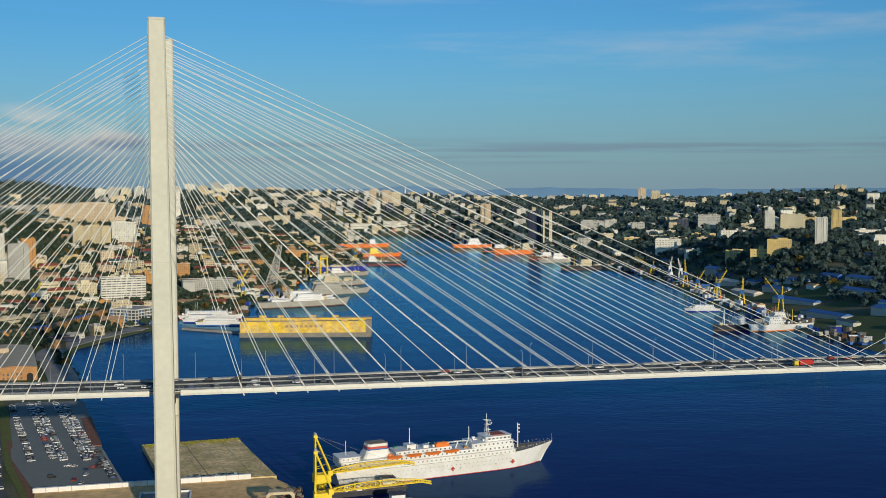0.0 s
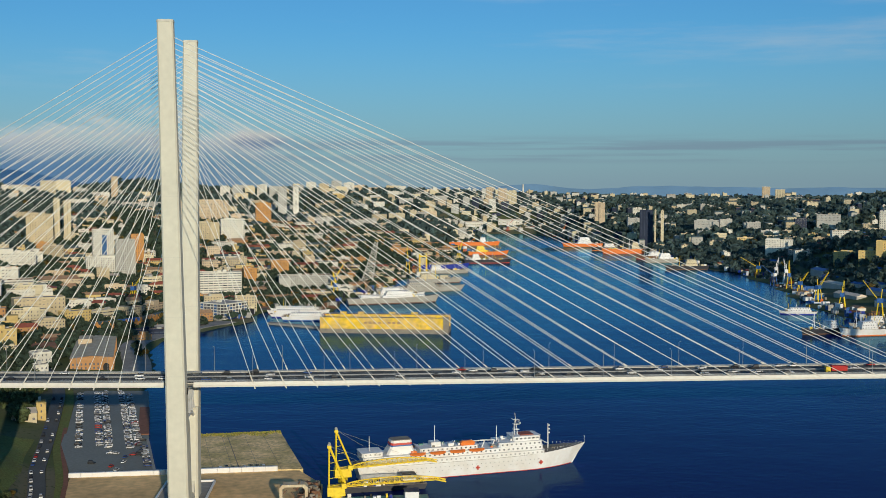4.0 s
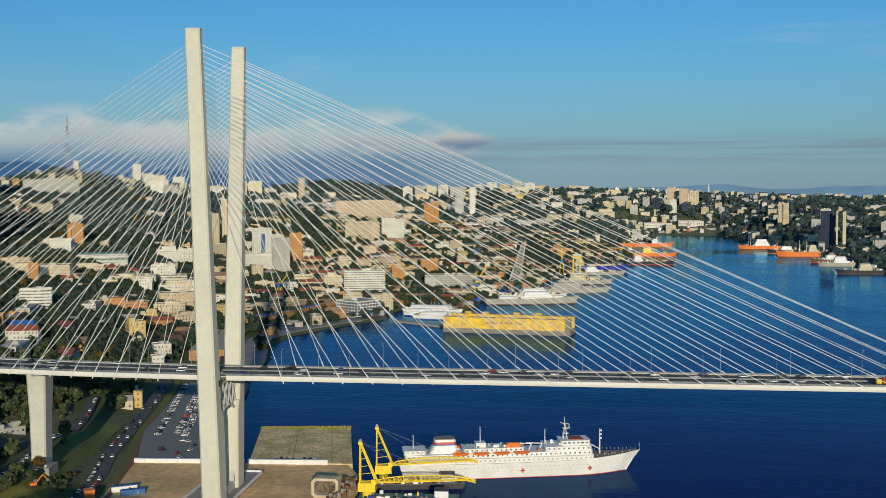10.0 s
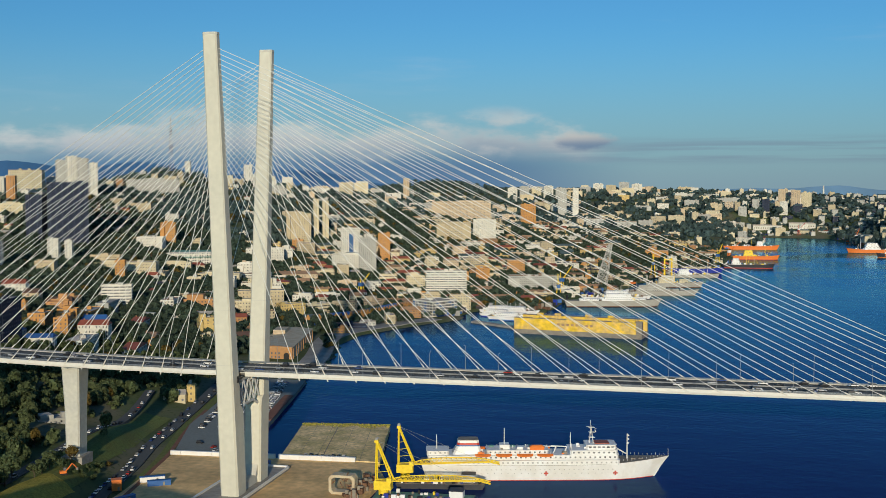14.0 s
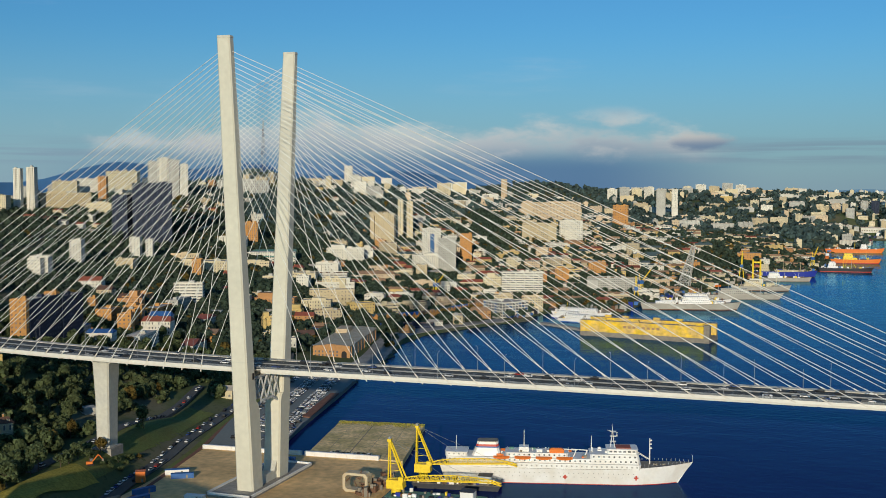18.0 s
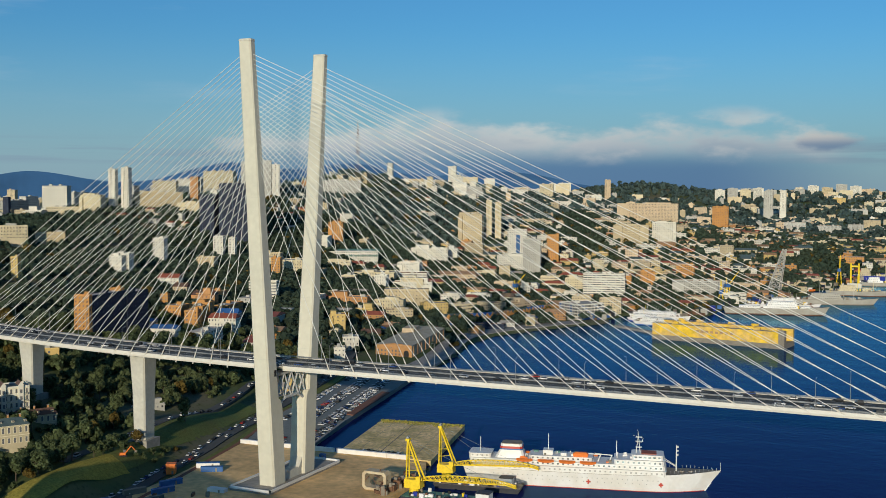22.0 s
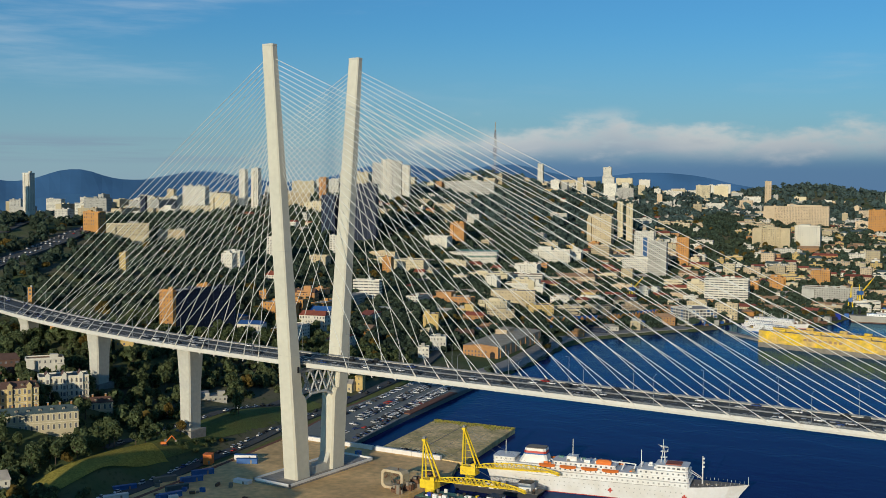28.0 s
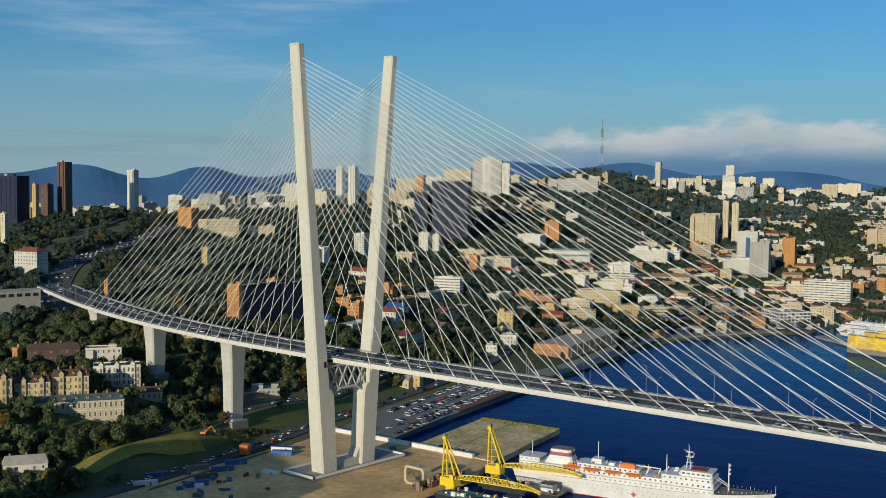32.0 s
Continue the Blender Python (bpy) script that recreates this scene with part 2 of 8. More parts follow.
M["roofrust"] = surface("rusty_sheet_roof", (0.40, 0.24, 0.13), 0.8, grain=0.5, spread=0.25, broad=0.1, broad_to=(0.28, 0.19, 0.12), island=0.3)
M["roofgreen"] = surface("green_sheet_roof", (0.10, 0.24, 0.19), 0.6, grain=0.5, spread=0.15)
M["rooftan"] = surface("pale_sheet_roof", (0.78, 0.65, 0.50), 0.8, grain=0.3, spread=0.15, broad=0.05, broad_to=(0.64, 0.53, 0.40))
for key, c in {"w_cream": (0.60, 0.52, 0.34), "w_white": (0.66, 0.63, 0.53), "w_beige": (0.52, 0.43, 0.27), "w_brick": (0.48, 0.25, 0.10),
               "w_grey": (0.44, 0.43, 0.38), "w_yellow": (0.60, 0.44, 0.17), "w_pink": (0.56, 0.44, 0.29), "w_orange": (0.52, 0.26, 0.08),
               "w_slate": (0.022, 0.031, 0.058), "w_navy": (0.08, 0.10, 0.14), "w_brown": (0.13, 0.075, 0.055)}.items():
    M[key] = surface("wall_" + key[2:], c, 0.85, grain=0.4, spread=0.10, broad=0.06, broad_to=tuple(0.84 * v for v in c), broad_fac=0.7, vary=0.1, island=0.16)
M["leaf"] = surface("foliage", (0.130, 0.170, 0.075), 0.8, grain=0.25, spread=0.35, broad=0.012, broad_to=(0.125, 0.145, 0.064), island=0.45, spec=0.2)
M["leaf_y"] = surface("foliage_turning", (0.19, 0.135, 0.035), 0.8, grain=0.3, spread=0.3, island=0.4, spec=0.2)
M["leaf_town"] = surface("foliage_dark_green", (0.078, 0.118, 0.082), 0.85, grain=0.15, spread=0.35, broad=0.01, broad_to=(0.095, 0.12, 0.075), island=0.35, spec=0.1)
# distant crowns: the blue of far haze is mixed into the leaf colour
M["leaf_far"] = surface("foliage_hazed", (0.105, 0.160, 0.150), 0.85, grain=0.1, spread=0.35, broad=0.006, broad_to=(0.10, 0.13, 0.095), island=0.35, spec=0.1)
M["grass"] = surface("mown_grass", (0.15, 0.18, 0.055), 0.95, grain=0.8, spread=0.3, broad=0.06, broad_to=(0.16, 0.145, 0.05), spec=0.1)
M["drygrass"] = surface("dry_grass", (0.33, 0.28, 0.06), 0.95, grain=0.8, spread=0.4, broad=0.1, broad_to=(0.20, 0.20, 0.05), spec=0.1)
M["roofteal"] = surface("old_green_roof", (0.075, 0.115, 0.115), 0.6, grain=0.5, spread=0.2, broad=0.05, broad_to=(0.11, 0.14, 0.14))
M["bark"] = surface("bark", (0.10, 0.075, 0.055), 0.9, grain=2, spread=0.3)
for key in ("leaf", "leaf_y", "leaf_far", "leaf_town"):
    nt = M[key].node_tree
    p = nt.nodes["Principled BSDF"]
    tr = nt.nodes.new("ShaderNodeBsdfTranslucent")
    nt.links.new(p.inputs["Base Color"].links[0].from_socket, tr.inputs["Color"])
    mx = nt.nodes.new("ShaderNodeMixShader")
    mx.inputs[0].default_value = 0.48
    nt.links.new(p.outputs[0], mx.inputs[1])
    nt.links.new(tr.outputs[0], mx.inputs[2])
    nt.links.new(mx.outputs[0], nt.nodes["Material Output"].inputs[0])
M["rust"] = surface("rusty_scrap", (0.16, 0.085, 0.05), 0.9, grain=0.7, spread=0.4)
M["brown"] = surface("red_gravel", (0.22, 0.095, 0.055), 0.95, grain=0.4, spread=0.25)
# horizon hills: the haze of distance is put into both base colours
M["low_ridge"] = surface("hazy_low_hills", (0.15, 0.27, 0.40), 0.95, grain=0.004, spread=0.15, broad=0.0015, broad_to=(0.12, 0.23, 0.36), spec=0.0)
M["ridge"] = surface("hazed_far_forest", (0.05, 0.13, 0.27), 0.95, grain=0.004, spread=0.25, broad=0.0015, broad_to=(0.035, 0.10, 0.22), spec=0.0)


def ground_material():
    m = bpy.data.materials.new("hill_ground")
    m.use_nodes = True
    nt = m.node_tree
    p = nt.nodes["Principled BSDF"]
    p.inputs["Roughness"].default_value = 0.95
    p.inputs["Specular IOR Level"].default_value = 0.1
    co = nt.nodes.new("ShaderNodeTexCoord")
    last = None
    for scale, lo, hi, color in ((0.05, 0.42, 0.58, (0.11, 0.13, 0.055, 1)), (0.012, 0.46, 0.60, (0.16, 0.15, 0.095, 1)), (0.35, 0.55, 0.70, (0.07, 0.085, 0.036, 1))):
        n = nt.nodes.new("ShaderNodeTexNoise")
        n.inputs["Scale"].default_value = scale
        n.inputs["Detail"].default_value = 6
        nt.links.new(co.outputs["Object"], n.inputs["Vector"])
        r = nt.nodes.new("ShaderNodeMapRange")
        r.inputs["From Min"].default_value, r.inputs["From Max"].default_value = lo, hi
        nt.links.new(n.outputs["Fac"], r.inputs["Value"])
        x = nt.nodes.new("ShaderNodeMix")
        x.data_type = "RGBA"
        nt.links.new(r.outputs["Result"], x.inputs["Factor"])
        if last is None:
            x.inputs[6].default_value = (0.09, 0.12, 0.05, 1)
        else:
            nt.links.new(last, x.inputs[6])
        x.inputs[7].default_value = color
        last = x.outputs[2]
    nt.links.new(last, p.inputs["Base Color"])
    return m


def water_material():
    m = bpy.data.materials.new("bay_water")
    m.use_nodes = True
    nt = m.node_tree
    p = nt.nodes["Principled BSDF"]
    nt.nodes.remove(p)
    p = nt.nodes.new("ShaderNodeBsdfGlossy")
    p.inputs["Color"].default_value = (0.36, 0.78, 1.0, 1)
    deep = nt.nodes.new("ShaderNodeBsdfDiffuse")
    deep.inputs["Color"].default_value = (0.013, 0.017, 0.105, 1)
    fres = nt.nodes.new("ShaderNodeFresnel")
    fres.inputs["IOR"].default_value = 1.33
    part_of = nt.nodes.new("ShaderNodeMath")
    part_of.operation = "MULTIPLY"
    part_of.inputs[1].default_value = 1.4
    part_of.use_clamp = True
    grazing = nt.nodes.new("ShaderNodeMath")
    grazing.operation = "POWER"
    grazing.inputs[1].default_value = 1.9
    nt.links.new(fres.outputs[0], grazing.inputs[0])
    nt.links.new(grazing.outputs[0], part_of.inputs[0])
    both = nt.nodes.new("ShaderNodeMixShader")
    nt.links.new(part_of.outputs[0], both.inputs[0])
    nt.links.new(deep.outputs[0], both.inputs[1])
    nt.links.new(p.outputs[0], both.inputs[2])
    nt.links.new(both.outputs[0], nt.nodes["Material Output"].inputs[0])
    co = nt.nodes.new("ShaderNodeTexCoord")
    last = None
    for scale, strength, dist, detail in ((0.16, 0.22, 0.5, 4), (0.02, 0.18, 2.0, 3)):
        mp = nt.nodes.new("ShaderNodeMapping")
        mp.inputs["Scale"].default_value = (1.0, 1.7, 1.0)
        mp.inputs["Rotation"].default_value = (0, 0, 0.5)
        n = nt.nodes.new("ShaderNodeTexNoise")
        n.inputs["Scale"].default_value = scale
        n.inputs["Detail"].default_value = detail
        nt.links.new(co.outputs["Object"], mp.inputs["Vector"])
        nt.links.new(mp.outputs[0], n.inputs["Vector"])
        bn = nt.nodes.new("ShaderNodeBump")
        bn.inputs["Strength"].default_value = strength
        bn.inputs["Distance"].default_value = dist
        nt.links.new(n.outputs["Fac"], bn.inputs["Height"])
        if last is not None:
            nt.links.new(last, bn.inputs["Normal"])
        last = bn.outputs[0]
    nt.links.new(last, p.inputs["Normal"])
    nt.links.new(last, fres.inputs["Normal"])
    # calm slicks: smoother patches among the ripples
    n = nt.nodes.new("ShaderNodeTexNoise")
    n.inputs["Scale"].default_value = 0.006
    n.inputs["Detail"].default_value = 4
    nt.links.new(co.outputs["Object"], n.inputs["Vector"])
    r = nt.nodes.new("ShaderNodeMapRange")
    for k, v in (("From Min", 0.4), ("From Max", 0.62), ("To Min", 0.20), ("To Max", 0.07)):
        r.inputs[k].default_value = v
    nt.links.new(n.outputs["Fac"], r.inputs["Value"])
    nt.links.new(r.outputs["Result"], p.inputs["Roughness"])
    return m


M["ground"] = ground_material()
M["water"] = water_material()


# ==== mesh helpers
class Acc:
    """Collects quads and polygons with material keys, and becomes one mesh."""

    def __init__(self):
        self.v, self.f, self.k = [], [], []

    def face(self, pts, key):
        n = len(self.v)
        self.v.extend(pts)
        self.f.append(tuple(range(n, n + len(pts))))
        self.k.append(key)

    def loft(self, rings, key, caps=True):
        n, c = len(self.v), len(rings[0])
        for r in rings:
            self.v.extend(r)
        for i in range(len(rings) - 1):
            for j in range(c):
                a, b = n + i * c + j, n + i * c + (j + 1) % c
                self.f.append((a, b, b + c, a + c))
                self.k.append(key)
        if caps:
            self.f.append(tuple(n + j for j in reversed(range(c))))
            self.f.append(tuple(n + (len(rings) - 1) * c + j for j in range(c)))
            self.k += [key, key]

    def box(self, x, y, z, w, d, h, key, rot=0.0, bottom=True):
        """Centred on x, y; from z up."""
        c, s = math.cos(rot), math.sin(rot)
        ring = [(x + c * a - s * b, y + s * a + c * b) for a, b in ((-w / 2, -d / 2), (w / 2, -d / 2), (w / 2, d / 2), (-w / 2, d / 2))]
        self.loft([[(*p, z) for p in ring], [(*p, z + h) for p in ring]], key)

    def tube(self, a, b, r, key, n=6, r2=None):
        a, b = Vector(a), Vector(b)
        d = (b - a).normalized()
        u = d.orthogonal().normalized()
        w = d.cross(u)
        rings = []
        for p, q in ((a, r), (b, r if r2 is None else r2)):
            rings.append([tuple(p + q * (math.cos(t) * u + math.sin(t) * w)) for t in (2 * math.pi * i / n for i in range(n))])
        self.loft(rings, key)

    def build(self, name, parent=None, label="", smooth=False):
        me = bpy.data.meshes.new(name)
        me.from_pydata(self.v, [], self.f)
        keys = sorted(set(self.k))
        for k in keys:
            me.materials.append(M[k])
        at = {k: i for i, k in enumerate(keys)}
        me.polygons.foreach_set("material_index", [at[k] for k in self.k])
        if smooth:
            me.polygons.foreach_set("use_smooth", [True] * len(self.f))
        me.update()
        ob = new(name, me)
        if parent is not None:
            ob.parent = parent
        if label:
            tagged(ob, label)
        return ob


def root(name, m, label, category, group="", kind=""):
    ob = new(name)
    ob.matrix_world = m
    return tagged(ob, label, category, group, kind)


def part_box(name, parent, x, y, z, w, d, h, key, rot=0.0, label=""):
    a = Acc()
    a.box(x, y, z, w, d, h, key, rot)
    return a.build(name, parent, label)


def ob_mesh(name, acc, label, category="", group="", kind=""):
    return tagged(acc.build(name), label, category, group, kind)


# ==== ground and water
SHORE = [(120, -3000), (66, -60), (66, 36), (54, 68), (34, 164), (-24, 157), (-6, 66), (-25, 63), (-32, 84), (-45, 146), (-48, 160), (-64, 246),
         (-77, 311), (-80, 336), (-86, 384), (-94, 438), (-119, 548), (-116, 602), (-93, 665), (-54, 735), (-40, 760), (-46, 815), (-34, 862), (52, 856), (64, 1000),
         (112, 1120), (150, 1300), (196, 1500), (205, 1570), (290, 1650), (322, 1850), (318, 2200), (305, 2320), (415, 2410), (440, 2850), (448, 3040),
         (645, 3000), (668, 2600), (708, 2290), (745, 1990), (740, 1700), (748, 1500), (754, 1420), (748, 1220), (701, 1010), (668, 830), (660, 680),
         (642, 558), (634, 453), (700, 250), (790, 0), (900, -3000)]
HILLS = [(-290, 60, 150, 6), (-460, 260, 180, 12), (-560, 100, 220, 41), (-540, 660, 160, 8), (-620, 850, 200, -15), (-773, 741, 240, 69),
         (-760, 370, 200, 64), (-770, 1080, 240, 62), (-797, 1540, 270, 84), (-180, -60, 60, 4.5), (-264, 168, 60, 9), (-451, 251, 80, 10), (-258, 44, 36, 15), (-735, 850, 110, 18), (-838, 310, 60, 18), (-797, 1532, 85, 36), (-320, 1900, 380, 61)]
FAR_HILLS = [(-1385, 3000, 600, 150), (0, 2900, 550, 11), (800, 3900, 700, 78), (-150, 3950, 480, 92), (960, 1150, 260, 60), (2000, 3000, 750, 88), (1500, 1900, 450, 32),
             (-280, -120, 130, 26), (-1600, 1300, 550, 92), (1250, 450, 350, 62), (-1100, 2200, 450, 25), (-740, 3680, 200, 76), (1720, 2320, 300, 52)]


def deck_line(x):
    """Centre of the deck: y and the height of the girder's underside."""
    y = 0.0
    if x < -60:
        t = min(-60 - x, 270)
        y = 0.00055 * t * t + max(-330 - x, 0) * 0.297
    z = 65.0 + (6.3 * (-x / 420) ** 1.2 if x < 0 else 0.0)
    return y, z


def shore_distance(X, Y):
    """Distance to the water's edge, negative over water."""
    best = np.full(X.shape, 1e9)
    inside = np.zeros(X.shape, bool)
    pts = SHORE
    for (x0, y0), (x1, y1) in zip(pts, pts[1:] + pts[:1]):
        dx, dy = x1 - x0, y1 - y0
        t = np.clip(((X - x0) * dx + (Y - y0) * dy) / (dx * dx + dy * dy), 0, 1)
        best = np.minimum(best, np.hypot(X - x0 - t * dx, Y - y0 - t * dy))
        cross = ((y0 > Y) != (y1 > Y)) & (X < dx * (Y - y0) / (dy if dy else 1e-9) + x0)
        inside ^= cross
    return np.where(inside, -best, best)


def smooth(t):
    t = np.clip(t, 0, 1)
    return t * t * (3 - 2 * t)


def height(X, Y):
    X, Y = np.asarray(X, float), np.asarray(Y, float)
    d = shore_distance(X, Y)
    z = np.zeros(X.shape)
    for hx, hy, r, a in HILLS + FAR_HILLS:
        z += a * np.exp(-((X - hx) ** 2 + (Y - hy) ** 2) / (2 * r * r))
    z += 2.2 * np.sin(X / 47 + 1.3) * np.sin(Y / 61) + 3.5 * np.sin(X / 133 + Y / 171)
    # the bank along the bridge climbs steadily from the quay
    z = np.maximum(z, 0)
    flat = smooth((d - 15) / 170)
    near = smooth((-95 - X) / 60) + smooth((Y - 330) / 150)
    quay = np.clip(near, 0, 1)
    land = 2.4 + z * flat * np.where((X > -200) & (Y > -200) & (Y < 480) & (X < 300), quay, 1)
    # steep bank above the quay road, round the first pier
    foot = -83 - 0.245 * (Y - 20)
    bank_up = 12 * smooth((foot - X) / 22) * (1 - smooth((Y - 40) / 120)) * smooth((Y + 140) / 60)
    land = np.where(X > -330, np.maximum(land, 2.4 + bank_up), land)
    # cutting where the approach road meets the hillside
    t = np.clip(-60 - X, 0, 270)
    side = np.abs(Y - 0.00055 * t * t - np.clip(-330 - X, 0, 200) * 0.297)
    top = 65.0 + 6.3 * (np.clip(-X, 0, 600) / 420) ** 1.2
    cut = top + 0.6 + np.clip(side - 18, 0, 200) * 0.45 - np.clip(X + 385, 0, 60) * 0.12
    land = np.where((X < -300) & (X > -640), np.minimum(land, cut + np.clip(-470 - X, 0, 200) * 0.5), land)
    return np.where(d > 0, np.minimum(land, -4 + 6.4 * smooth(d / 3) + np.where(d > 3, 400, 0)), -4.0)


def shore_at(x, y):
    """Distance from one point to the water's edge, negative over water."""
    best, inside = 1e18, False
    x0, y0 = SHORE[-1]
    for x1, y1 in SHORE:
        dx, dy = x1 - x0, y1 - y0
        t = ((x - x0) * dx + (y - y0) * dy) / (dx * dx + dy * dy)
        t = 0 if t < 0 else 1 if t > 1 else t
        ex, ey = x - x0 - t * dx, y - y0 - t * dy
        best = min(best, ex * ex + ey * ey)
        if (y0 > y) != (y1 > y) and x < dx * (y - y0) / dy + x0:
            inside = not inside
        x0, y0 = x1, y1
    return -math.sqrt(best) if inside else math.sqrt(best)


def step(t):
    t = 0.0 if t < 0 else 1.0 if t > 1 else t
    return t * t * (3 - 2 * t)


def hz(x, y):
    """Height of the ground at one point; the same forms as in height()."""
    d = shore_at(x, y)
    if d <= 0:
        return -4.0
    z = sum(a * math.exp(-((x - hx) ** 2 + (y - hy) ** 2) / (2 * r * r)) for hx, hy, r, a in HILLS + FAR_HILLS)
    z += 2.2 * math.sin(x / 47 + 1.3) * math.sin(y / 61) + 3.5 * math.sin(x / 133 + y / 171)
    z = max(z, 0)
    quay = min(1, step((-95 - x) / 60) + step((y - 330) / 150)) if -200 < x < 300 and -200 < y < 480 else 1
    land = 2.4 + z * step((d - 15) / 170) * quay
    if x > -330:
        foot = -83 - 0.245 * (y - 20)
        land = max(land, 2.4 + 12 * step((foot - x) / 22) * (1 - step((y - 40) / 120)) * step((y + 140) / 60))
    if -640 < x < -300:
        t = min(max(-60 - x, 0), 270)
        side = abs(y - 0.00055 * t * t - min(max(-330 - x, 0), 200) * 0.297)
        top = 65.0 + 6.3 * (min(max(-x, 0), 600) / 420) ** 1.2
        cut = top + 0.6 + min(max(side - 18, 0), 200) * 0.45 - min(max(x + 385, 0), 60) * 0.12
        land = min(land, cut + min(max(-470 - x, 0), 200) * 0.5)
    return min(land, -4 + 6.4 * step(d / 3) + (400 if d > 3 else 0))


def lines(spans):
    out = [spans[0][0]]
    for a, b, step in spans:
        n = max(1, round((b - a) / step))
        out += list(np.linspace(a, b, n + 1)[1:])
    return np.array(out)


gx = lines([(-4700, -1400, 90), (-1400, -520, 24), (-520, 130, 7), (130, 1400, 24), (1400, 4700, 90)])
gy = lines([(-1500, -250, 50), (-250, 460, 7), (460, 1500, 16), (1500, 2900, 35), (2900, 4900, 90)])
GX, GY = np.meshgrid(gx, gy)
GZ = height(GX, GY)
me = bpy.data.meshes.new("ground")
nx, ny = len(gx), len(gy)
idx = np.arange(nx * ny).reshape(ny, nx)
quads = np.stack([idx[:-1, :-1], idx[:-1, 1:], idx[1:, 1:], idx[1:, :-1]], -1).reshape(-1, 4)
me.from_pydata(np.stack([GX, GY, GZ], -1).reshape(-1, 3).tolist(), [], quads.tolist())
me.polygons.foreach_set("use_smooth", [True] * len(quads))
me.materials.append(M["ground"])
tagged(new("ground", me), "hilly city ground with grass and bare earth", "ground", kind="structure")

a = Acc()
a.face([(-4900, -4900, 0), (4900, -4900, 0), (4900, 4900, 0), (-4900, 4900, 0)], "water")
ob_mesh("water", a, "deep blue rippled harbour water", "water", kind="structure")


def slab(name, outline, z0, z1, key, label, category, kind="structure"):
    a = Acc()
    a.loft([[(x, y, z0) for x, y in outline], [(x, y, z1) for x, y in outline]], key)
    return ob_mesh(name, a, label, category, kind=kind)


slab("parking_lot", [(-71, 60.6), (-25.5, 63.2), (-32.5, 84), (-45.5, 146), (-48.5, 160), (-64.5, 246), (-77.5, 311), (-132, 314), (-120, 260), (-97, 138)], 0, 3.1, "lot", "grey asphalt of a large open parking lot", "parking lot")
slab("quay_pad", [(-6, 66), (54, 68), (34, 164), (-24, 157)], -3, 3.2, "pad", "weathered brown concrete quay pad with cracks", "quay")
slab("quay_yard", [(-35, -330), (66, -330), (66, 36), (52, 66), (-6, 65), (-25, 62.6), (-71, 60.2), (-67, 30), (-60, -20)], -3, 2.9, "yard", "sandy brown yard under the bridge pylon", "yard")


# ==== bridge
HALF = 14.5


def sweep(acc, xs, profile, key):
    rings = []
    for x in xs:
        y0, z0 = deck_line(x)
        y1, _ = deck_line(x - 1)
        t = math.atan2(y0 - y1, 1.0)
        rings.append([(x - p * math.sin(t), y0 + p * math.cos(t), z0 + q) for p, q in profile])
    acc.loft(rings, key)


def rect(p0, p1, q0, q1):
    return [(p0, q0), (p0, q1), (p1, q1), (p1, q0)]


DX = list(np.arange(-412, 800.1, 12.0))
bridge = root("bridge", pose(0, 0, 0), "long cable-stayed road bridge with a pale deck", "bridge")
a = Acc()
sweep(a, DX, [(-11, 0.2), (-13.6, 1.5), (-13.6, 1.9), (13.6, 1.9), (13.6, 1.5), (11, 0.2)], "pier")
a.build("girder", bridge, "pale steel girder under the road")
for side in (-1, 1):
    a = Acc()
    prof = [(-15.2, 0.1), (-15.4, 1.1), (-15.1, 2.5), (-14.2, 2.5), (-13.6, 1.9), (-13.6, 0.1)]
    prof = prof if side < 0 else [(-p, q) for p, q in reversed(prof)]
    # the beam stops on either side of each pylon leg
    for x0, x1 in ((-412, -7), (7, 730), (744, 800)):
        sweep(a, [x0] + [x for x in DX if x0 + 1 < x < x1 - 1] + [x1], prof, "beam")
    a.build("edge_beam", bridge, "cream painted edge beam")
a = Acc()
sweep(a, DX, rect(-13.4, 13.4, 1.9, 2.05), "asphalt")
a.build("carriageway", bridge, "grey asphalt road surface of the bridge")
for p in (-13.5, -0.45, 0.45, 13.5):
    a = Acc()
    for q in (2.55, 2.85, 3.15) if abs(p) > 12 else (2.5, 2.8):
        sweep(a, DX, rect(p - 0.09, p + 0.09, q - 0.08, q + 0.08), "rail")
    for x in np.arange(-434, 790, 4.0):
        y, z = deck_line(x)
        a.box(x, y + p, z + 2.0, 0.15, 0.12, 1.2 if abs(p) > 12 else 0.85, "rail")
    a.build("guard_rail", bridge, "grey steel guard rail")
for p in (-9.6, -6.1, -2.6, 2.6, 6.1, 9.6):
    a = Acc()
    for x in np.arange(-430, 780, 12.0):
        y, z = deck_line(x)
        y1, z1 = deck_line(x + 6)
        a.face([(x, y + p - 0.12, z + 2.06), (x + 6, y1 + p - 0.12, z1 + 2.06), (x + 6, y1 + p + 0.12, z1 + 2.06), (x, y + p + 0.12, z + 2.06)], "paint")
    tagged(a.build("lane_marking", bridge, "white broken lane marking"), kind="stuff")


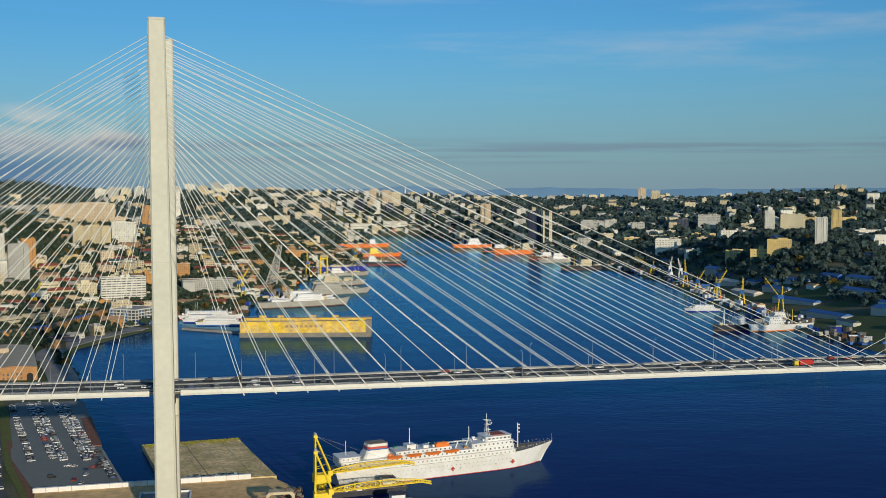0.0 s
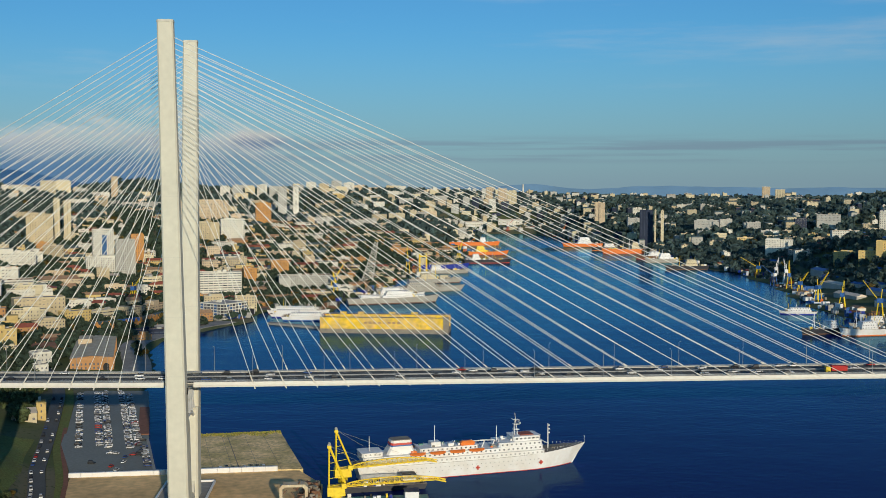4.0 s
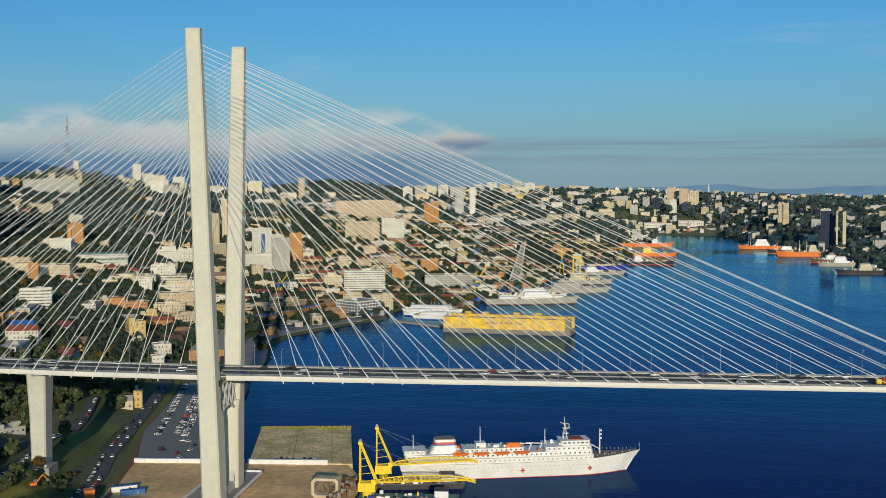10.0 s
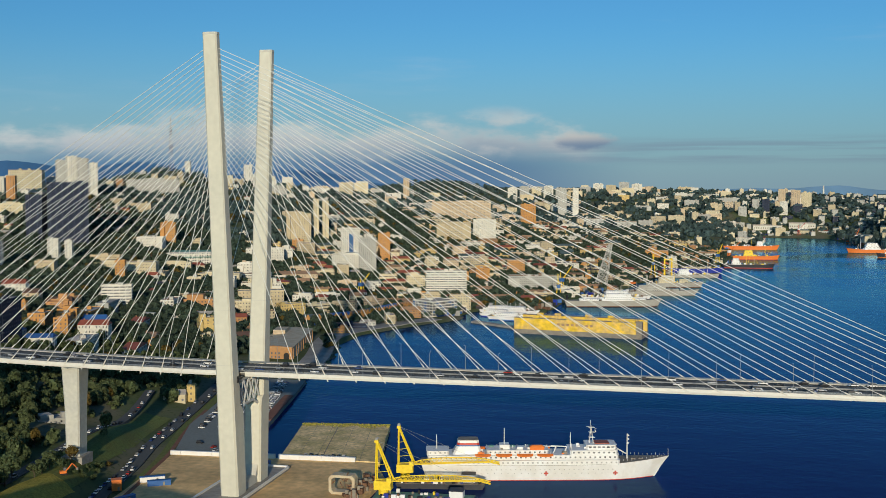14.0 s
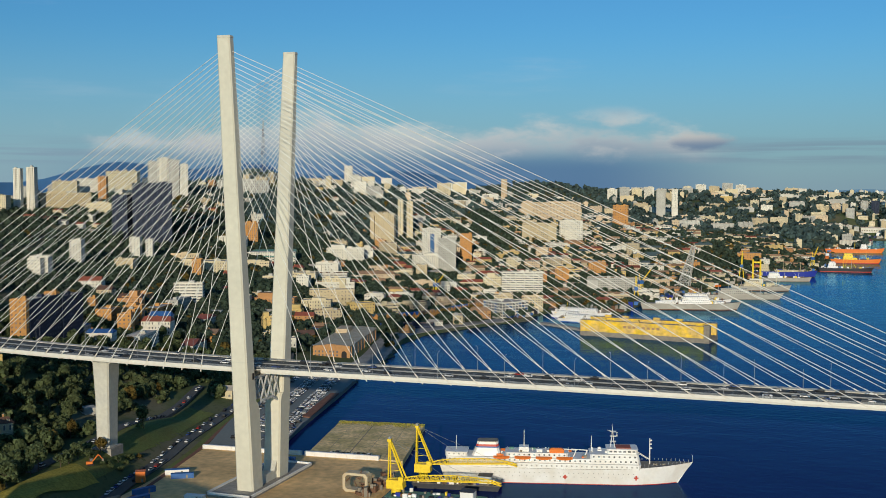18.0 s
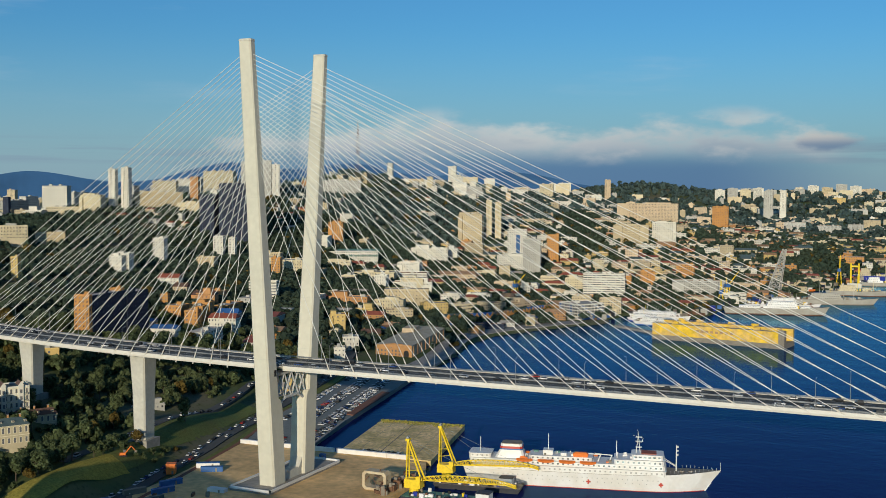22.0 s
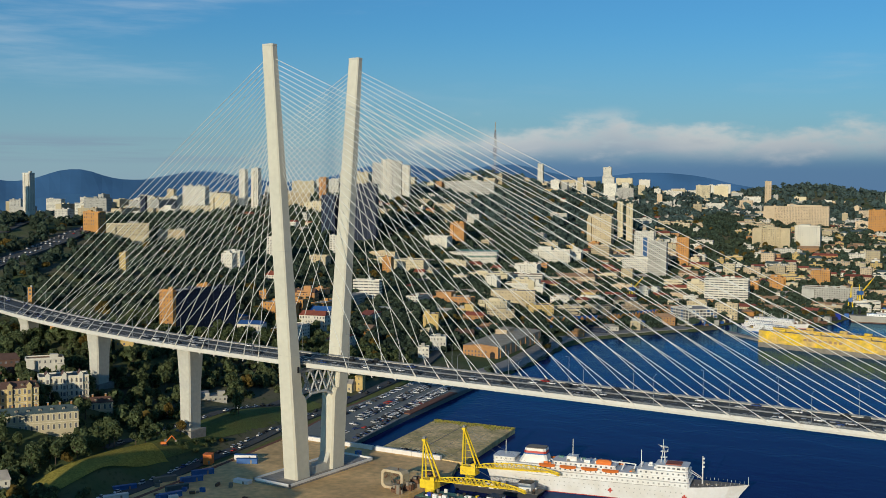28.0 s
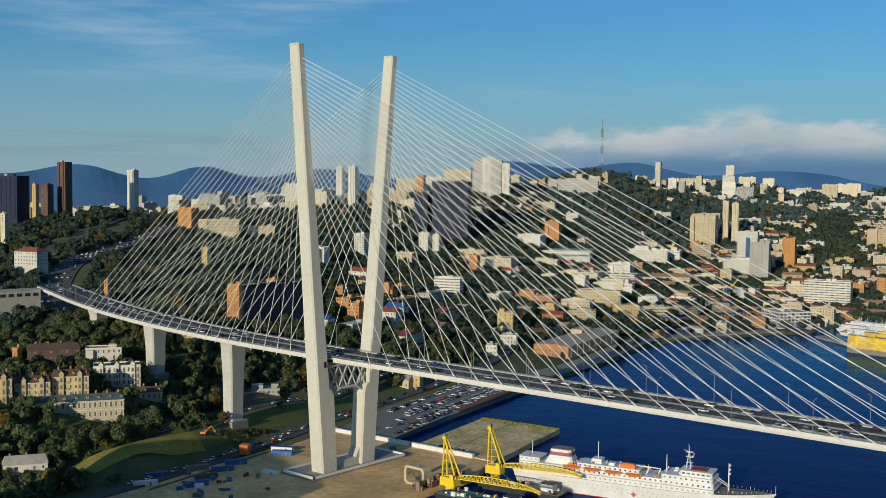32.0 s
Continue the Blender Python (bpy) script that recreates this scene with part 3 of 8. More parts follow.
def leg_ring(z, s):
    t = (z - 4.5) / 231
    slip = 1.5 * (1 - t)
    front = -22 - 16.2 * t + slip
    if z >= 50:
        inner = -16.0 - 17.8 * (z - 50) / 185.5
    elif z >= 43:
        inner = -16.0 + 3.6 * math.sqrt(max(0.0, 1 - ((z - 43) / 7) ** 2))
    else:
        inner = -12.4 + 1.9 * (43 - z) / 38.5
    inner += slip
    w = 4.9 - 1.3 * t
    c = 0.9 - 0.25 * t
    pts = [(-w, front + c), (-w + c, front), (w - c, front), (w, front + c), (w, inner - c), (w - c, inner), (-w + c, inner), (-w, inner - c)]
    if s > 0:
        pts = [(x, -y) for x, y in reversed(pts)]
    return [(x, y, z) for x, y in pts]


def mid(z):
    return 14.7 + 21.3 * (z - 4.5) / 231


def pylon(x0, flip):
    m = pose(x0, 0, 0, 0, 0, 180 if flip else 0)
    r = root("pylon", m, "tall pale concrete bridge pylon of two leaning legs", "pylon")
    for s in (-1, 1):
        a = Acc()
        a.loft([leg_ring(z, s) for z in (3.0, 20, 43, 44.5, 46.5, 48.5, 49.6, 50, 66, 110, 170, 234.3)], "pylon")
        leg = a.build("leg", r)
        a = Acc()
        ring = leg_ring(234.3, s)
        cx, cy = 0, s * mid(234.3)
        a.loft([[(cx + (x - cx) * 1.05, cy + (y - cy) * 1.05, 234.3) for x, y, _ in ring], [(x, y, 235.4) for x, y, _ in ring]], "pier")
        a.build("cap", leg, "darker concrete cap")
        # access recess by the deck
        part_box("hatch", leg, 4.85, s * 19.2, 62.5, 0.35, 1.3, 3.2, "black", label="dark doorway recess")
        for z in (72, 100, 128, 156):
            a = Acc()
            o = leg_ring(z, s)
            a.loft([[(x * 1.004, s * mid(z) + (y - s * mid(z)) * 1.006, z) for x, y, _ in o], [(x * 1.004, s * mid(z) + (y - s * mid(z)) * 1.006, z + 0.15) for x, y, _ in o]], "pier", caps=False)
            a.build("pour_joint", leg)
    for x in (-2.6, 2.6):
        for (y0, z0), (y1, z1) in (((-16, 62.2), (16, 62.2)), ((-13.5, 45.5), (-6, 49.2)), ((-6, 49.2), (6, 49.2)), ((6, 49.2), (13.5, 45.5))):
            a = Acc()
            a.tube((x, y0, z0), (x, y1, z1), 0.75, "truss", 6)
            a.build("chord", r, "grey steel truss chord")
        for k in range(4):
            y0, y1 = -14 + 7 * k, -7 + 7 * k
            for p, q in (((y0, 50), (y1, 62)), ((y1, 50), (y0, 62))):
                a = Acc()
                a.tube((x, p[0], p[1] - 0.6), (x, q[0], q[1]), 0.5, "truss", 6)
                a.build("brace", r, "grey steel cross brace")
    a = Acc()
    a.loft([[(-3.5, -12, 3), (3.5, -12, 3), (3.5, 12, 3), (-3.5, 12, 3)], [(-3.0, -11.5, 8.5), (3.0, -11.5, 8.5), (3.0, 11.5, 8.5), (-3.0, 11.5, 8.5)]], "pier")
    a.build("plinth", r, "low concrete wall between the legs")
    for s in (-1, 1):
        a = Acc()
        a.loft([[(-3.4, s * 12, 8), (3.4, s * 12, 8), (3.4, s * 6, 8), (-3.4, s * 6, 8)], [(-3.2, s * 12, 15), (3.2, s * 12, 15), (3.2, s * 10.5, 15), (-3.2, s * 10.5, 15)]], "pier")
        a.build("buttress", r)
    a = Acc()
    a.loft([[(-16, -31, 1.5), (9, -31, 1.5), (9, 41, 1.5), (-16, 41, 1.5)], [(-16, -31, 4.3), (9, -31, 4.3), (9, 41, 4.3), (-16, 41, 4.3)]], "quay")
    for x, y, w, d in ((9, 5, 0.8, 72.8), (-16, 5, 0.8, 72.8), (-3.5, -31, 25.8, 0.8), (-3.5, 41, 25.8, 0.8)):
        a.box(x, y, 4.0, w, d, 1.3, "white")
    a.build("footing", r, "pale concrete footing with a low kerb wall")
    return r


near_pylon = pylon(0, False)
pylon(737, True)

for x0, sgn in ((0, 1), (737, -1)):
    for s in (-1, 1):
        for i in range(24):
            for x in (35 + 14.6 * i, -27.6 - 11.1 * i):
                zt = 171.5 + 2.45 * i
                y0, z0 = deck_line(x) if x0 == 0 else (0, 65)
                top = (x0 + sgn * (3.2 if x > 0 else -3.2), s * mid(zt), zt)
                low = (x0 + sgn * x, y0 + s * 15.25, z0 + 2.4)
                if low[0] > 1000:
                    continue
                a = Acc()
                a.tube(top, low, 0.156, "cable", 5)
                c = a.build("stay_cable")
                c.parent = bridge
                d = (Vector(top) - Vector(low)).normalized()
                a = Acc()
                a.tube(Vector(low) - d * 3.6, Vector(low) + d * 3.0, 0.34, "beam", 6)
                f = a.build("anchor_tube", c, "thick pale anchor tube")
tagged(bridge, "long cable-stayed road bridge with a pale deck", "bridge")


def bridge_pier(x):
    y, z = deck_line(x)
    t = 7.0
    g = hz(x, y)
    r = root("bridge_pier", pose(x, y, 0, 0, 0, t), "pale concrete bridge pier flaring towards the deck", "pier", "piers under the approach span")
    a = Acc()
    h = z - 0.0

    def ring(z, w, d, c=0.8):
        return [(-w + c, -d, z), (w - c, -d, z), (w, -d + c, z), (w, d - c, z), (w - c, d, z), (-w + c, d, z), (-w, d - c, z), (-w, -d + c, z)]

    a.loft([ring(g - 3, 3.8, 5.2), ring(g + (h - g) * 0.55, 4.2, 5.6), ring(h - 3, 4.9, 6.8), ring(h + 0.25, 5.2, 7.4)], "pier")
    a.build("shaft", r)
    a = Acc()
    a.box(0, 0, g - 4, 12, 14, 5.6, "quay")
    a.build("footing", r, "square concrete footing block")
    a = Acc()
    for px in (-2.6, 2.6):
        for py in (-4.5, 4.5):
            a.box(px, py, h + 0.1, 1.2, 1.2, 0.6, "black")
    a.build("bearing", r, "dark bearing pads under the girder")
    return r


for x in (-98, -191.5, -292):
    bridge_pier(x)

lamp = root("street_lamp", pose(35, -14.4, 67.1), "slim grey street lamp on the bridge edge", "street lamp", "lamps along the bridge")
a = Acc()
a.tube((0, 0, 0), (0, 0, 13), 0.16, "rail", 6, 0.09)
a.build("pole", lamp)
a = Acc()
a.tube((0, 0, 13), (0, 2.2, 13.6), 0.08, "rail", 5)
a.build("arm", lamp)
a = Acc()
a.box(0, 2.6, 13.5, 0.4, 1.1, 0.22, "rail")
a.build("lantern", lamp)
for k in range(-11, 21):
    for s in (-1, 1):
        if k == 0 and s < 0:
            continue
        x = 35 + 34 * k + (12 if s > 0 else 0)
        y, z = deck_line(x)
        copy_thing(lamp, pose(x, y + s * 14.4, z + 2.1, 0, 0, 0 if s < 0 else 180))


# ==== harbour
def hull_mesh(acc, L, B, z_deck, key, boot, bow_rise=2.5, rake=7.0, stern=0.82, z_boot=1.0):
    """A ship's hull along x, waterline at z = 0: boot stripe below, painted side above."""
    xs = np.linspace(-1, 1, 17)

    def half(u, t):
        full = 1 - max(0, (u - 0.35) / 0.65) ** 2.1
        aft = stern + (1 - stern) * min(1, (u + 1) / 0.35)
        return max(0.02, B / 2 * full * aft * (0.86 + 0.14 * t))

    def ring(u):
        rise = bow_rise * max(0, u) ** 2.2 + 0.5 * max(0, -u) ** 2
        out = []
        zt = z_deck + rise
        for z in (-1.5, z_boot, zt * 0.55, zt):
            t = max(0, z) / zt
            x = L / 2 * u - (rake * (1 - t) if u > 0.5 else 0) * ((u - 0.5) / 0.5 if u > 0.5 else 0) + (3.0 * (1 - t) if u < -0.9 else 0)
            out.append((x, half(u, t), z))
        return out

    n = len(acc.v)
    rows = [ring(u) for u in xs]
    for r in rows:
        acc.v.extend([(x, -y, z) for x, y, z in r])
        acc.v.extend([(x, y, z) for x, y, z in r])
    for i in range(len(rows) - 1):
        for j in range(3):
            a, b = n + i * 8 + j, n + (i + 1) * 8 + j
            acc.f.append((a, b, b + 1, a + 1))
            acc.k.append(boot if j == 0 else key)
            acc.f.append((b + 4, a + 4, a + 5, b + 5))
            acc.k.append(boot if j == 0 else key)
        a, b = n + i * 8 + 3, n + (i + 1) * 8 + 3
        acc.f.append((a, b, b + 4, a + 4))
        acc.k.append("dock_g")
    for i, flip in ((0, False), (len(rows) - 1, True)):
        q = [n + i * 8 + j for j in (0, 1, 2, 3)] + [n + i * 8 + 4 + j for j in (3, 2, 1, 0)]
        acc.f.append(tuple(q if flip else reversed(q)))
        acc.k.append(key)


def row_of(acc, x0, x1, n, y, z, w, h, key, t=0.08):
    for i in range(n):
        x = x0 + (x1 - x0) * i / max(1, n - 1)
        acc.box(x, y, z, w, t, h, key)


def hospital_ship():
    r = root("hospital_ship", pose(149.5, 69, 0, 0, 0, 13.7), "large white hospital ship with red crosses moored at the quay", "ship")
    a = Acc()
    hull_mesh(a, 138, 19.4, 8.6, "hull", "red", bow_rise=3.0, rake=9, stern=0.78, z_boot=0.4)
    hull = a.build("hull", r, "white hull with a red boot line", smooth=False)
    for x in (-0.7, 37.5):
        a = Acc()
        y = -9.66 if x < 10 else -9.15
        a.box(x, y, 3.9, 2.4, 0.16, 0.8, "red")
        a.box(x, y - 0.01, 3.1, 0.8, 0.17, 2.4, "red")
        a.build("cross", hull, "painted red cross")
    a = Acc()
    row_of(a, -52, 36, 34, -9.72, 6.2, 0.45, 0.45, "port")
    row_of(a, -40, 30, 20, -9.70, 4.2, 0.4, 0.4, "port")
    a.build("porthole_row", hull, "row of dark portholes")
    tagged(hull.children[-1], kind="stuff")
    a = Acc()
    for x in np.arange(40, 67, 2.2):
        y = 9.0 * max(0.05, 1 - max(0, (x / 69 - 0.35) / 0.65) ** 2.1)
        for s in (-1, 1):
            a.box(x, s * y, 9.4 + 2.4 * (x / 69) ** 2, 0.1, 0.1, 1.2, "white")
    a.build("bow_rail", hull)
    # superstructure, level by level
    for name, x0, x1, w, z, h in (("main_house", -64, 40, 18.2, 8.5, 2.7), ("boat_deck", -65.5, 39.5, 15.4, 11.2, 2.5), ("upper_house", -33, 1, 11.5, 13.7, 2.4),
                                  ("bridge_house", 12.8, 39, 15.0, 13.7, 2.6), ("wheelhouse", 22, 38.5, 12.0, 16.3, 2.7), ("aft_house", -66, -54, 12.5, 13.7, 2.3)):
        a = Acc()
        c = 1.0
        ring = [(x0, -w / 2 + c), (x0 + c, -w / 2), (x1 - c, -w / 2), (x1, -w / 2 + c), (x1, w / 2 - c), (x1 - c, w / 2), (x0 + c, w / 2), (x0, w / 2 - c)]
        a.loft([[(x, y, z) for x, y in ring], [(x, y, z + h) for x, y in ring]], "hull")
        a.loft([[(x * 1.0 + (0.35 if x > (x0 + x1) / 2 else -0.35), y * 1.03, z + h) for x, y in ring], [(x + (0.35 if x > (x0 + x1) / 2 else -0.35), y * 1.03, z + h + 0.18) for x, y in ring]], "white")
        h_ob = a.build(name, r)
        a = Acc()
        n = max(3, int((x1 - x0) / 2.7))
        for s in (-1, 1):
            row_of(a, x0 + 2, x1 - 2, n, s * (w / 2 + 0.03), z + h * 0.42, 0.9 if name != "wheelhouse" else 1.5, 0.85, "port" if name in ("main_house", "aft_house") else "glass")
        for k in range(max(2, int(w / 2.2))):
            a.box(x1 + 0.02, -w / 2 + 1.2 + k * 2.2, z + h * 0.42, 0.08, 1.2, 0.9, "glass")
        tagged(a.build("cabin_glazing", h_ob, "row of dark cabin windows"), kind="stuff")
    a = Acc()
    for x in np.arange(-62, 39, 2.0):
        for s in (-1, 1):
            a.box(x, s * 9.0, 11.2, 0.08, 0.08, 1.1, "white")
    for s in (-1, 1):
        for z in (11.7, 12.3):
            a.box(-11.5, s * 9.0, z, 101, 0.07, 0.07, "white")
    a.build("deck_rail", r, "thin white deck railing")
    # funnel
    a = Acc()

    def fr(z, x0, x1, w):
        c = 1.2
        return [(x0, -w + c, z), (x0 + c, -w, z), (x1 - c, -w, z), (x1, -w + c, z), (x1, w - c, z), (x1 - c, w, z), (x0 + c, w, z), (x0, w - c, z)]

    a.loft([fr(13.7, -52, -35.5, 5.0), fr(17.2, -50, -36.5, 4.4)], "hull")
    fun = a.build("funnel", r, "white funnel with a red band and dark top")
    for name, z0, z1, x0, x1, x2, x3, key in (("white_band", 17.2, 18.2, -49.8, -36.6, -49.5, -36.8, "hull"), ("blue_band", 18.2, 18.9, -49.5, -36.8, -49.3, -36.9, "roofblue"), ("red_band", 18.9, 20.1, -49.3, -36.9, -49.0, -37.1, "red"),
                                         ("upper_band", 20.1, 21.5, -49.0, -37.1, -48.6, -37.4, "hull"), ("top_band", 21.5, 21.8, -48.6, -37.4, -48.3, -37.6, "dock_g")):
        a = Acc()
        a.loft([fr(z0, x0, x1, 4.3), fr(z1, x2, x3, 4.1)], key)
        a.build(name, fun)
    # masts
    a = Acc()
    for x, y in ((24.2, -1.2), (26.4, -1.2), (24.2, 1.2), (26.4, 1.2)):
        a.tube((x, y, 19), (25.3, 0, 28.5), 0.22, "hull", 5, 0.14)
    a.tube((25.3, 0, 28), (25.0, 0, 31.6), 0.2, "hull", 5, 0.1)
    for z in (22, 25, 27.5):
        a.box(25.6, 0, z, 3.4, 2.6, 0.25, "hull")
    a.box(27.6, 0, 25.3, 0.5, 3.2, 1.0, "hull")
    a.tube((22.6, 0, 28.3), (28.2, 0, 27.0), 0.12, "hull", 5)
    a.build("main_mast", r, "white lattice radar mast")
    for name, x, z0, z1, rr in (("pole_mast", -23, 18, 27.5, 0.28), ("aft_mast", -60.5, 16, 24, 0.25), ("signal_mast", 13.8, 16.3, 25, 0.3), ("fore_mast", 45.5, 10, 24.2, 0.42)):
        a = Acc()
        a.tube((x, 0, z0), (x, 0, z1), rr, "hull", 6, rr * 0.6)
        if name == "fore_mast":
            for z in (18.5, 20.7, 22.8):
                a.box(x + 0.6, 0, z, 0.9, 1.4, 0.7, "hull")
            for s in (-1, 1):
                a.tube((x, s * 1.0, 12.5), (x - 6.5, s * 2.0, 16.2), 0.18, "hull", 5)
        a.build(name, r)
    part_box("mast_house", r, -23, 0, 16.1, 5.5, 6, 2.6, "hull")
    part_box("vent_house", r, -14.5, -2.5, 16.1, 3.2, 2.5, 1.6, "hull")
    for x in (-35.2, -23.7, -12.2, -1.0):
        for s in (-1, 1):
            a = Acc()
            rings = []
            for u in np.linspace(-1, 1, 9):
                w = 1.35 * math.sqrt(max(0.03, 1 - u ** 4))
                rings.append([(x + 4.4 * u, s * 8.7 - w, 14.4 + 0.25 * u * u), (x + 4.4 * u, s * 8.7 - w * 0.6, 13.3 + 0.5 * u * u), (x + 4.4 * u, s * 8.7 + w * 0.6, 13.3 + 0.5 * u * u),
                              (x + 4.4 * u, s * 8.7 + w, 14.4 + 0.25 * u * u), (x + 4.4 * u, s * 8.7, 15.0)])
            a.loft(rings, "orange")
            boat = a.build("lifeboat", r, "orange lifeboat in davits")
            for dx in (-2.8, 2.8):
                a = Acc()
                a.tube((x + dx, s * 7.2, 13.6), (x + dx, s * 8.9, 16.0), 0.14, "hull", 5)
                a.build("davit", boat, "white davit arm")
    a = Acc()
    a.loft([[(-9, -5.5, 16.3), (-1.5, -5.5, 16.3), (-1.5, -2.8, 16.3), (-9, -2.8, 16.3)], [(-9.3, -5.7, 18.0), (-1.0, -5.7, 18.0), (-1.0, -2.6, 18.0), (-9.3, -2.6, 18.0)], [(-8, -5.0, 18.8), (-2.5, -5.0, 18.8), (-2.5, -3.3, 18.8), (-8, -3.3, 18.8)]], "orange")
    a.build("launch", r, "orange covered launch")
    for x0 in (4, 10):
        a = Acc()
        a.tube((x0, -3, 14), (x0 + 1.5, -3, 17.6), 0.35, "hull", 6)
        a.tube((x0 + 1.5, -3, 17.6), (x0 - 7.5, -3.5, 18.2), 0.3, "hull", 6)
        a.build("deck_crane", r, "folded white deck crane")
    for x in (48.5, 53, 57.5):
        a = Acc()
        a.box(x, 0, 9.6, 2.2, 3.0, 1.0, "dock_g")
        a.tube((x, -2.2, 10.3), (x, 2.2, 10.3), 0.5, "dock_g", 8)
        a.build("winch", r, "grey mooring winch")
    a = Acc()
    a.tube((68.5, 0, 11.4), (68.5, 0, 15.5), 0.1, "hull", 5)
    a.build("jackstaff", r)
    part_box("wheelhouse_roof", r, 31, 0, 19.1, 8, 8, 0.5, "roofred", label="reddish deck on the wheelhouse")
    for x in (-30, -18, -8):
        part_box("skylight", r, x, 3.5, 16.2, 2.5, 2.0, 0.8, "roofgreen")
    rnd = random.Random(8)
    for k in range(26):
        x = rnd.uniform(-56, 36)
        a = Acc()
        zt = 16.1 if -33 < x < 1 else 16.4 if 13 < x < 22 else 13.7
        if rnd.random() < 0.5:
            a.tube((x, rnd.uniform(-4, 4), zt), (x, rnd.uniform(-4, 4), zt + rnd.uniform(1, 2)), 0.35, "hull", 6)
        else:
            a.box(x, rnd.uniform(-4.5, 4.5), zt, rnd.uniform(0.8, 2.4), rnd.uniform(0.8, 2), rnd.uniform(0.6, 1.6), rnd.choice(("hull", "hull", "white", "dock_g", "orange")))
        a.build("deck_vent", r, "small deck fitting")
    return r


hospital_ship()


def portal_crane(x, y, boom, ang, zb):
    r = root("harbour_crane", pose(x, y, zb, 0, 0, ang), "yellow lattice harbour crane with its long boom lowered", "crane", "yellow cranes beside the ship")
    a = Acc()
    a.loft([[(-4, -3, 0), (5, -3, 0), (5, 3, 0), (-4, 3, 0)], [(-4, -3, 4.5), (4.6, -3, 4.5), (4.6, 3, 4.5), (-4, 3, 4.5)]], "yellow")
    a.build("machinery_house", r)
    a = Acc()
    a.box(4.2, -3.4, 4.0, 2.4, 1.8, 2.6, "yellow")
    a.box(5.42, -3.4, 4.9, 0.06, 1.5, 1.3, "glass")
    a.build("cab", r, "operator cab with dark glass")
    for s in (-1, 1):
        a = Acc()
        a.tube((-3.2, s * 2.0, 4.5), (-3.0, s * 0.9, 24), 0.42, "yellow", 6)
        a.build("post", r)
        a = Acc()
        a.tube((5.6, s * 2.2, 4.2), (-2.6, s * 0.9, 24), 0.5, "yellow", 6)
        a.build("leg", r)
    for k in range(5):
        a = Acc()
        t = k / 5
        a.tube((5.0 - 7.6 * t, 0.9 + 1.2 * (1 - t), 5 + 19 * t), (-3.1, -(0.9 + 1.1 * (1 - t)), 5 + 19 * t), 0.16, "yellow", 4)
        a.build("tie", r)
    a = Acc()
    a.box(-2.9, 0, 24, 2.0, 2.8, 1.3, "yellow")
    for s in (-0.8, 0.8):
        a.tube((-2.9, s - 0.25, 25.8), (-2.9, s + 0.25, 25.8), 0.8, "rail", 10)
    a.build("head", r, "pulley head on the frame")
    # boom: three chords with lacing, drooping at its end
    n = int(boom / 2.6)
    pts = []
    for i in range(n + 1):
        u = i / n
        hgt = 1.2 + 1.8 * math.sin(math.pi * min(1, u * 1.15)) ** 0.6
        zz = 4.4 + 2.0 * u - 5.0 * max(0, u - 0.90) * 3
        pts.append(((6 + boom * u, -1.3 * (1 - 0.5 * u), zz), (6 + boom * u, 1.3 * (1 - 0.5 * u), zz), (6 + boom * u, 0, zz + hgt)))
    bo = Acc()
    for j in range(3):
        for i in range(n):
            bo.tube(pts[i][j], pts[i + 1][j], 0.30, "yellow", 4)
    boom_ob = bo.build("boom", r, "yellow lattice boom chords")
    la = Acc()
    for i in range(n):
        for j in range(3):
            la.tube(pts[i][j], pts[i + 1][(j + 1) % 3], 0.17, "yellow", 4)
            la.tube(pts[i][j], pts[i][(j + 1) % 3], 0.15, "yellow", 4)
    tagged(la.build("lacing", boom_ob), kind="stuff")
    for k in (0.45, 0.8):
        a = Acc()
        a.tube((-2.9, 0, 25), (6 + boom * k, 0, 6.4), 0.06, "rail", 4)
        a.build("rope", r)
    a = Acc()
    a.tube((0.5, 0, -3), (0.5, 0, 0.2), 2.6, "yellow", 12)
    a.build("slew_ring", r)
    return r


def pontoon(x, y, L, W, ang, label, deck="roofgreen"):
    r = root("crane_pontoon", pose(x, y, 0, 0, 0, ang), label, "pontoon")
    a = Acc()
    a.loft([[(-L / 2 + 2, -W / 2, -1), (L / 2 - 2, -W / 2, -1), (L / 2 - 2, W / 2, -1), (-L / 2 + 2, W / 2, -1)],
            [(-L / 2, -W / 2, 2.6), (L / 2, -W / 2, 2.6), (L / 2, W / 2, 2.6), (-L / 2, W / 2, 2.6)]], "darkhull")
    a.build("hull", r)
    part_box("deck", r, 0, 0, 2.6, L - 1, W - 1, 0.12, deck)
    rnd = random.Random(int(x))
    for k in range(34):
        part_box("deck_gear", r, rnd.uniform(-L / 2 + 3, L / 2 - 3), rnd.choice((-1, 1)) * rnd.uniform(W * 0.2, W / 2 - 1.5), 2.7, rnd.uniform(0.6, 3), rnd.uniform(0.6, 2.2), rnd.uniform(0.5, 2.2),
                 rnd.choice(("white", "dock_g", "bluehull", "white", "rust", "black", "yellow")))
    part_box("deckhouse", r, L / 2 - 9, W * 0.1, 2.7, 7, W * 0.45, 4.0, "white", label="white deckhouse")
    part_box("deckhouse_roof", r, L / 2 - 9, W * 0.1, 6.7, 7.6, W * 0.5, 0.3, "darkhull")
    return r


pontoon(95, 6, 52, 15, 3, "dark floating crane pontoon with a green deck")
pontoon(97, 37, 48, 12, 9, "dark work pontoon beside the white ship", "dock_g")
portal_crane(73.5, 5, 50, 3.0, 6.0)
portal_crane(76, 40, 46, 8.5, 6.0)

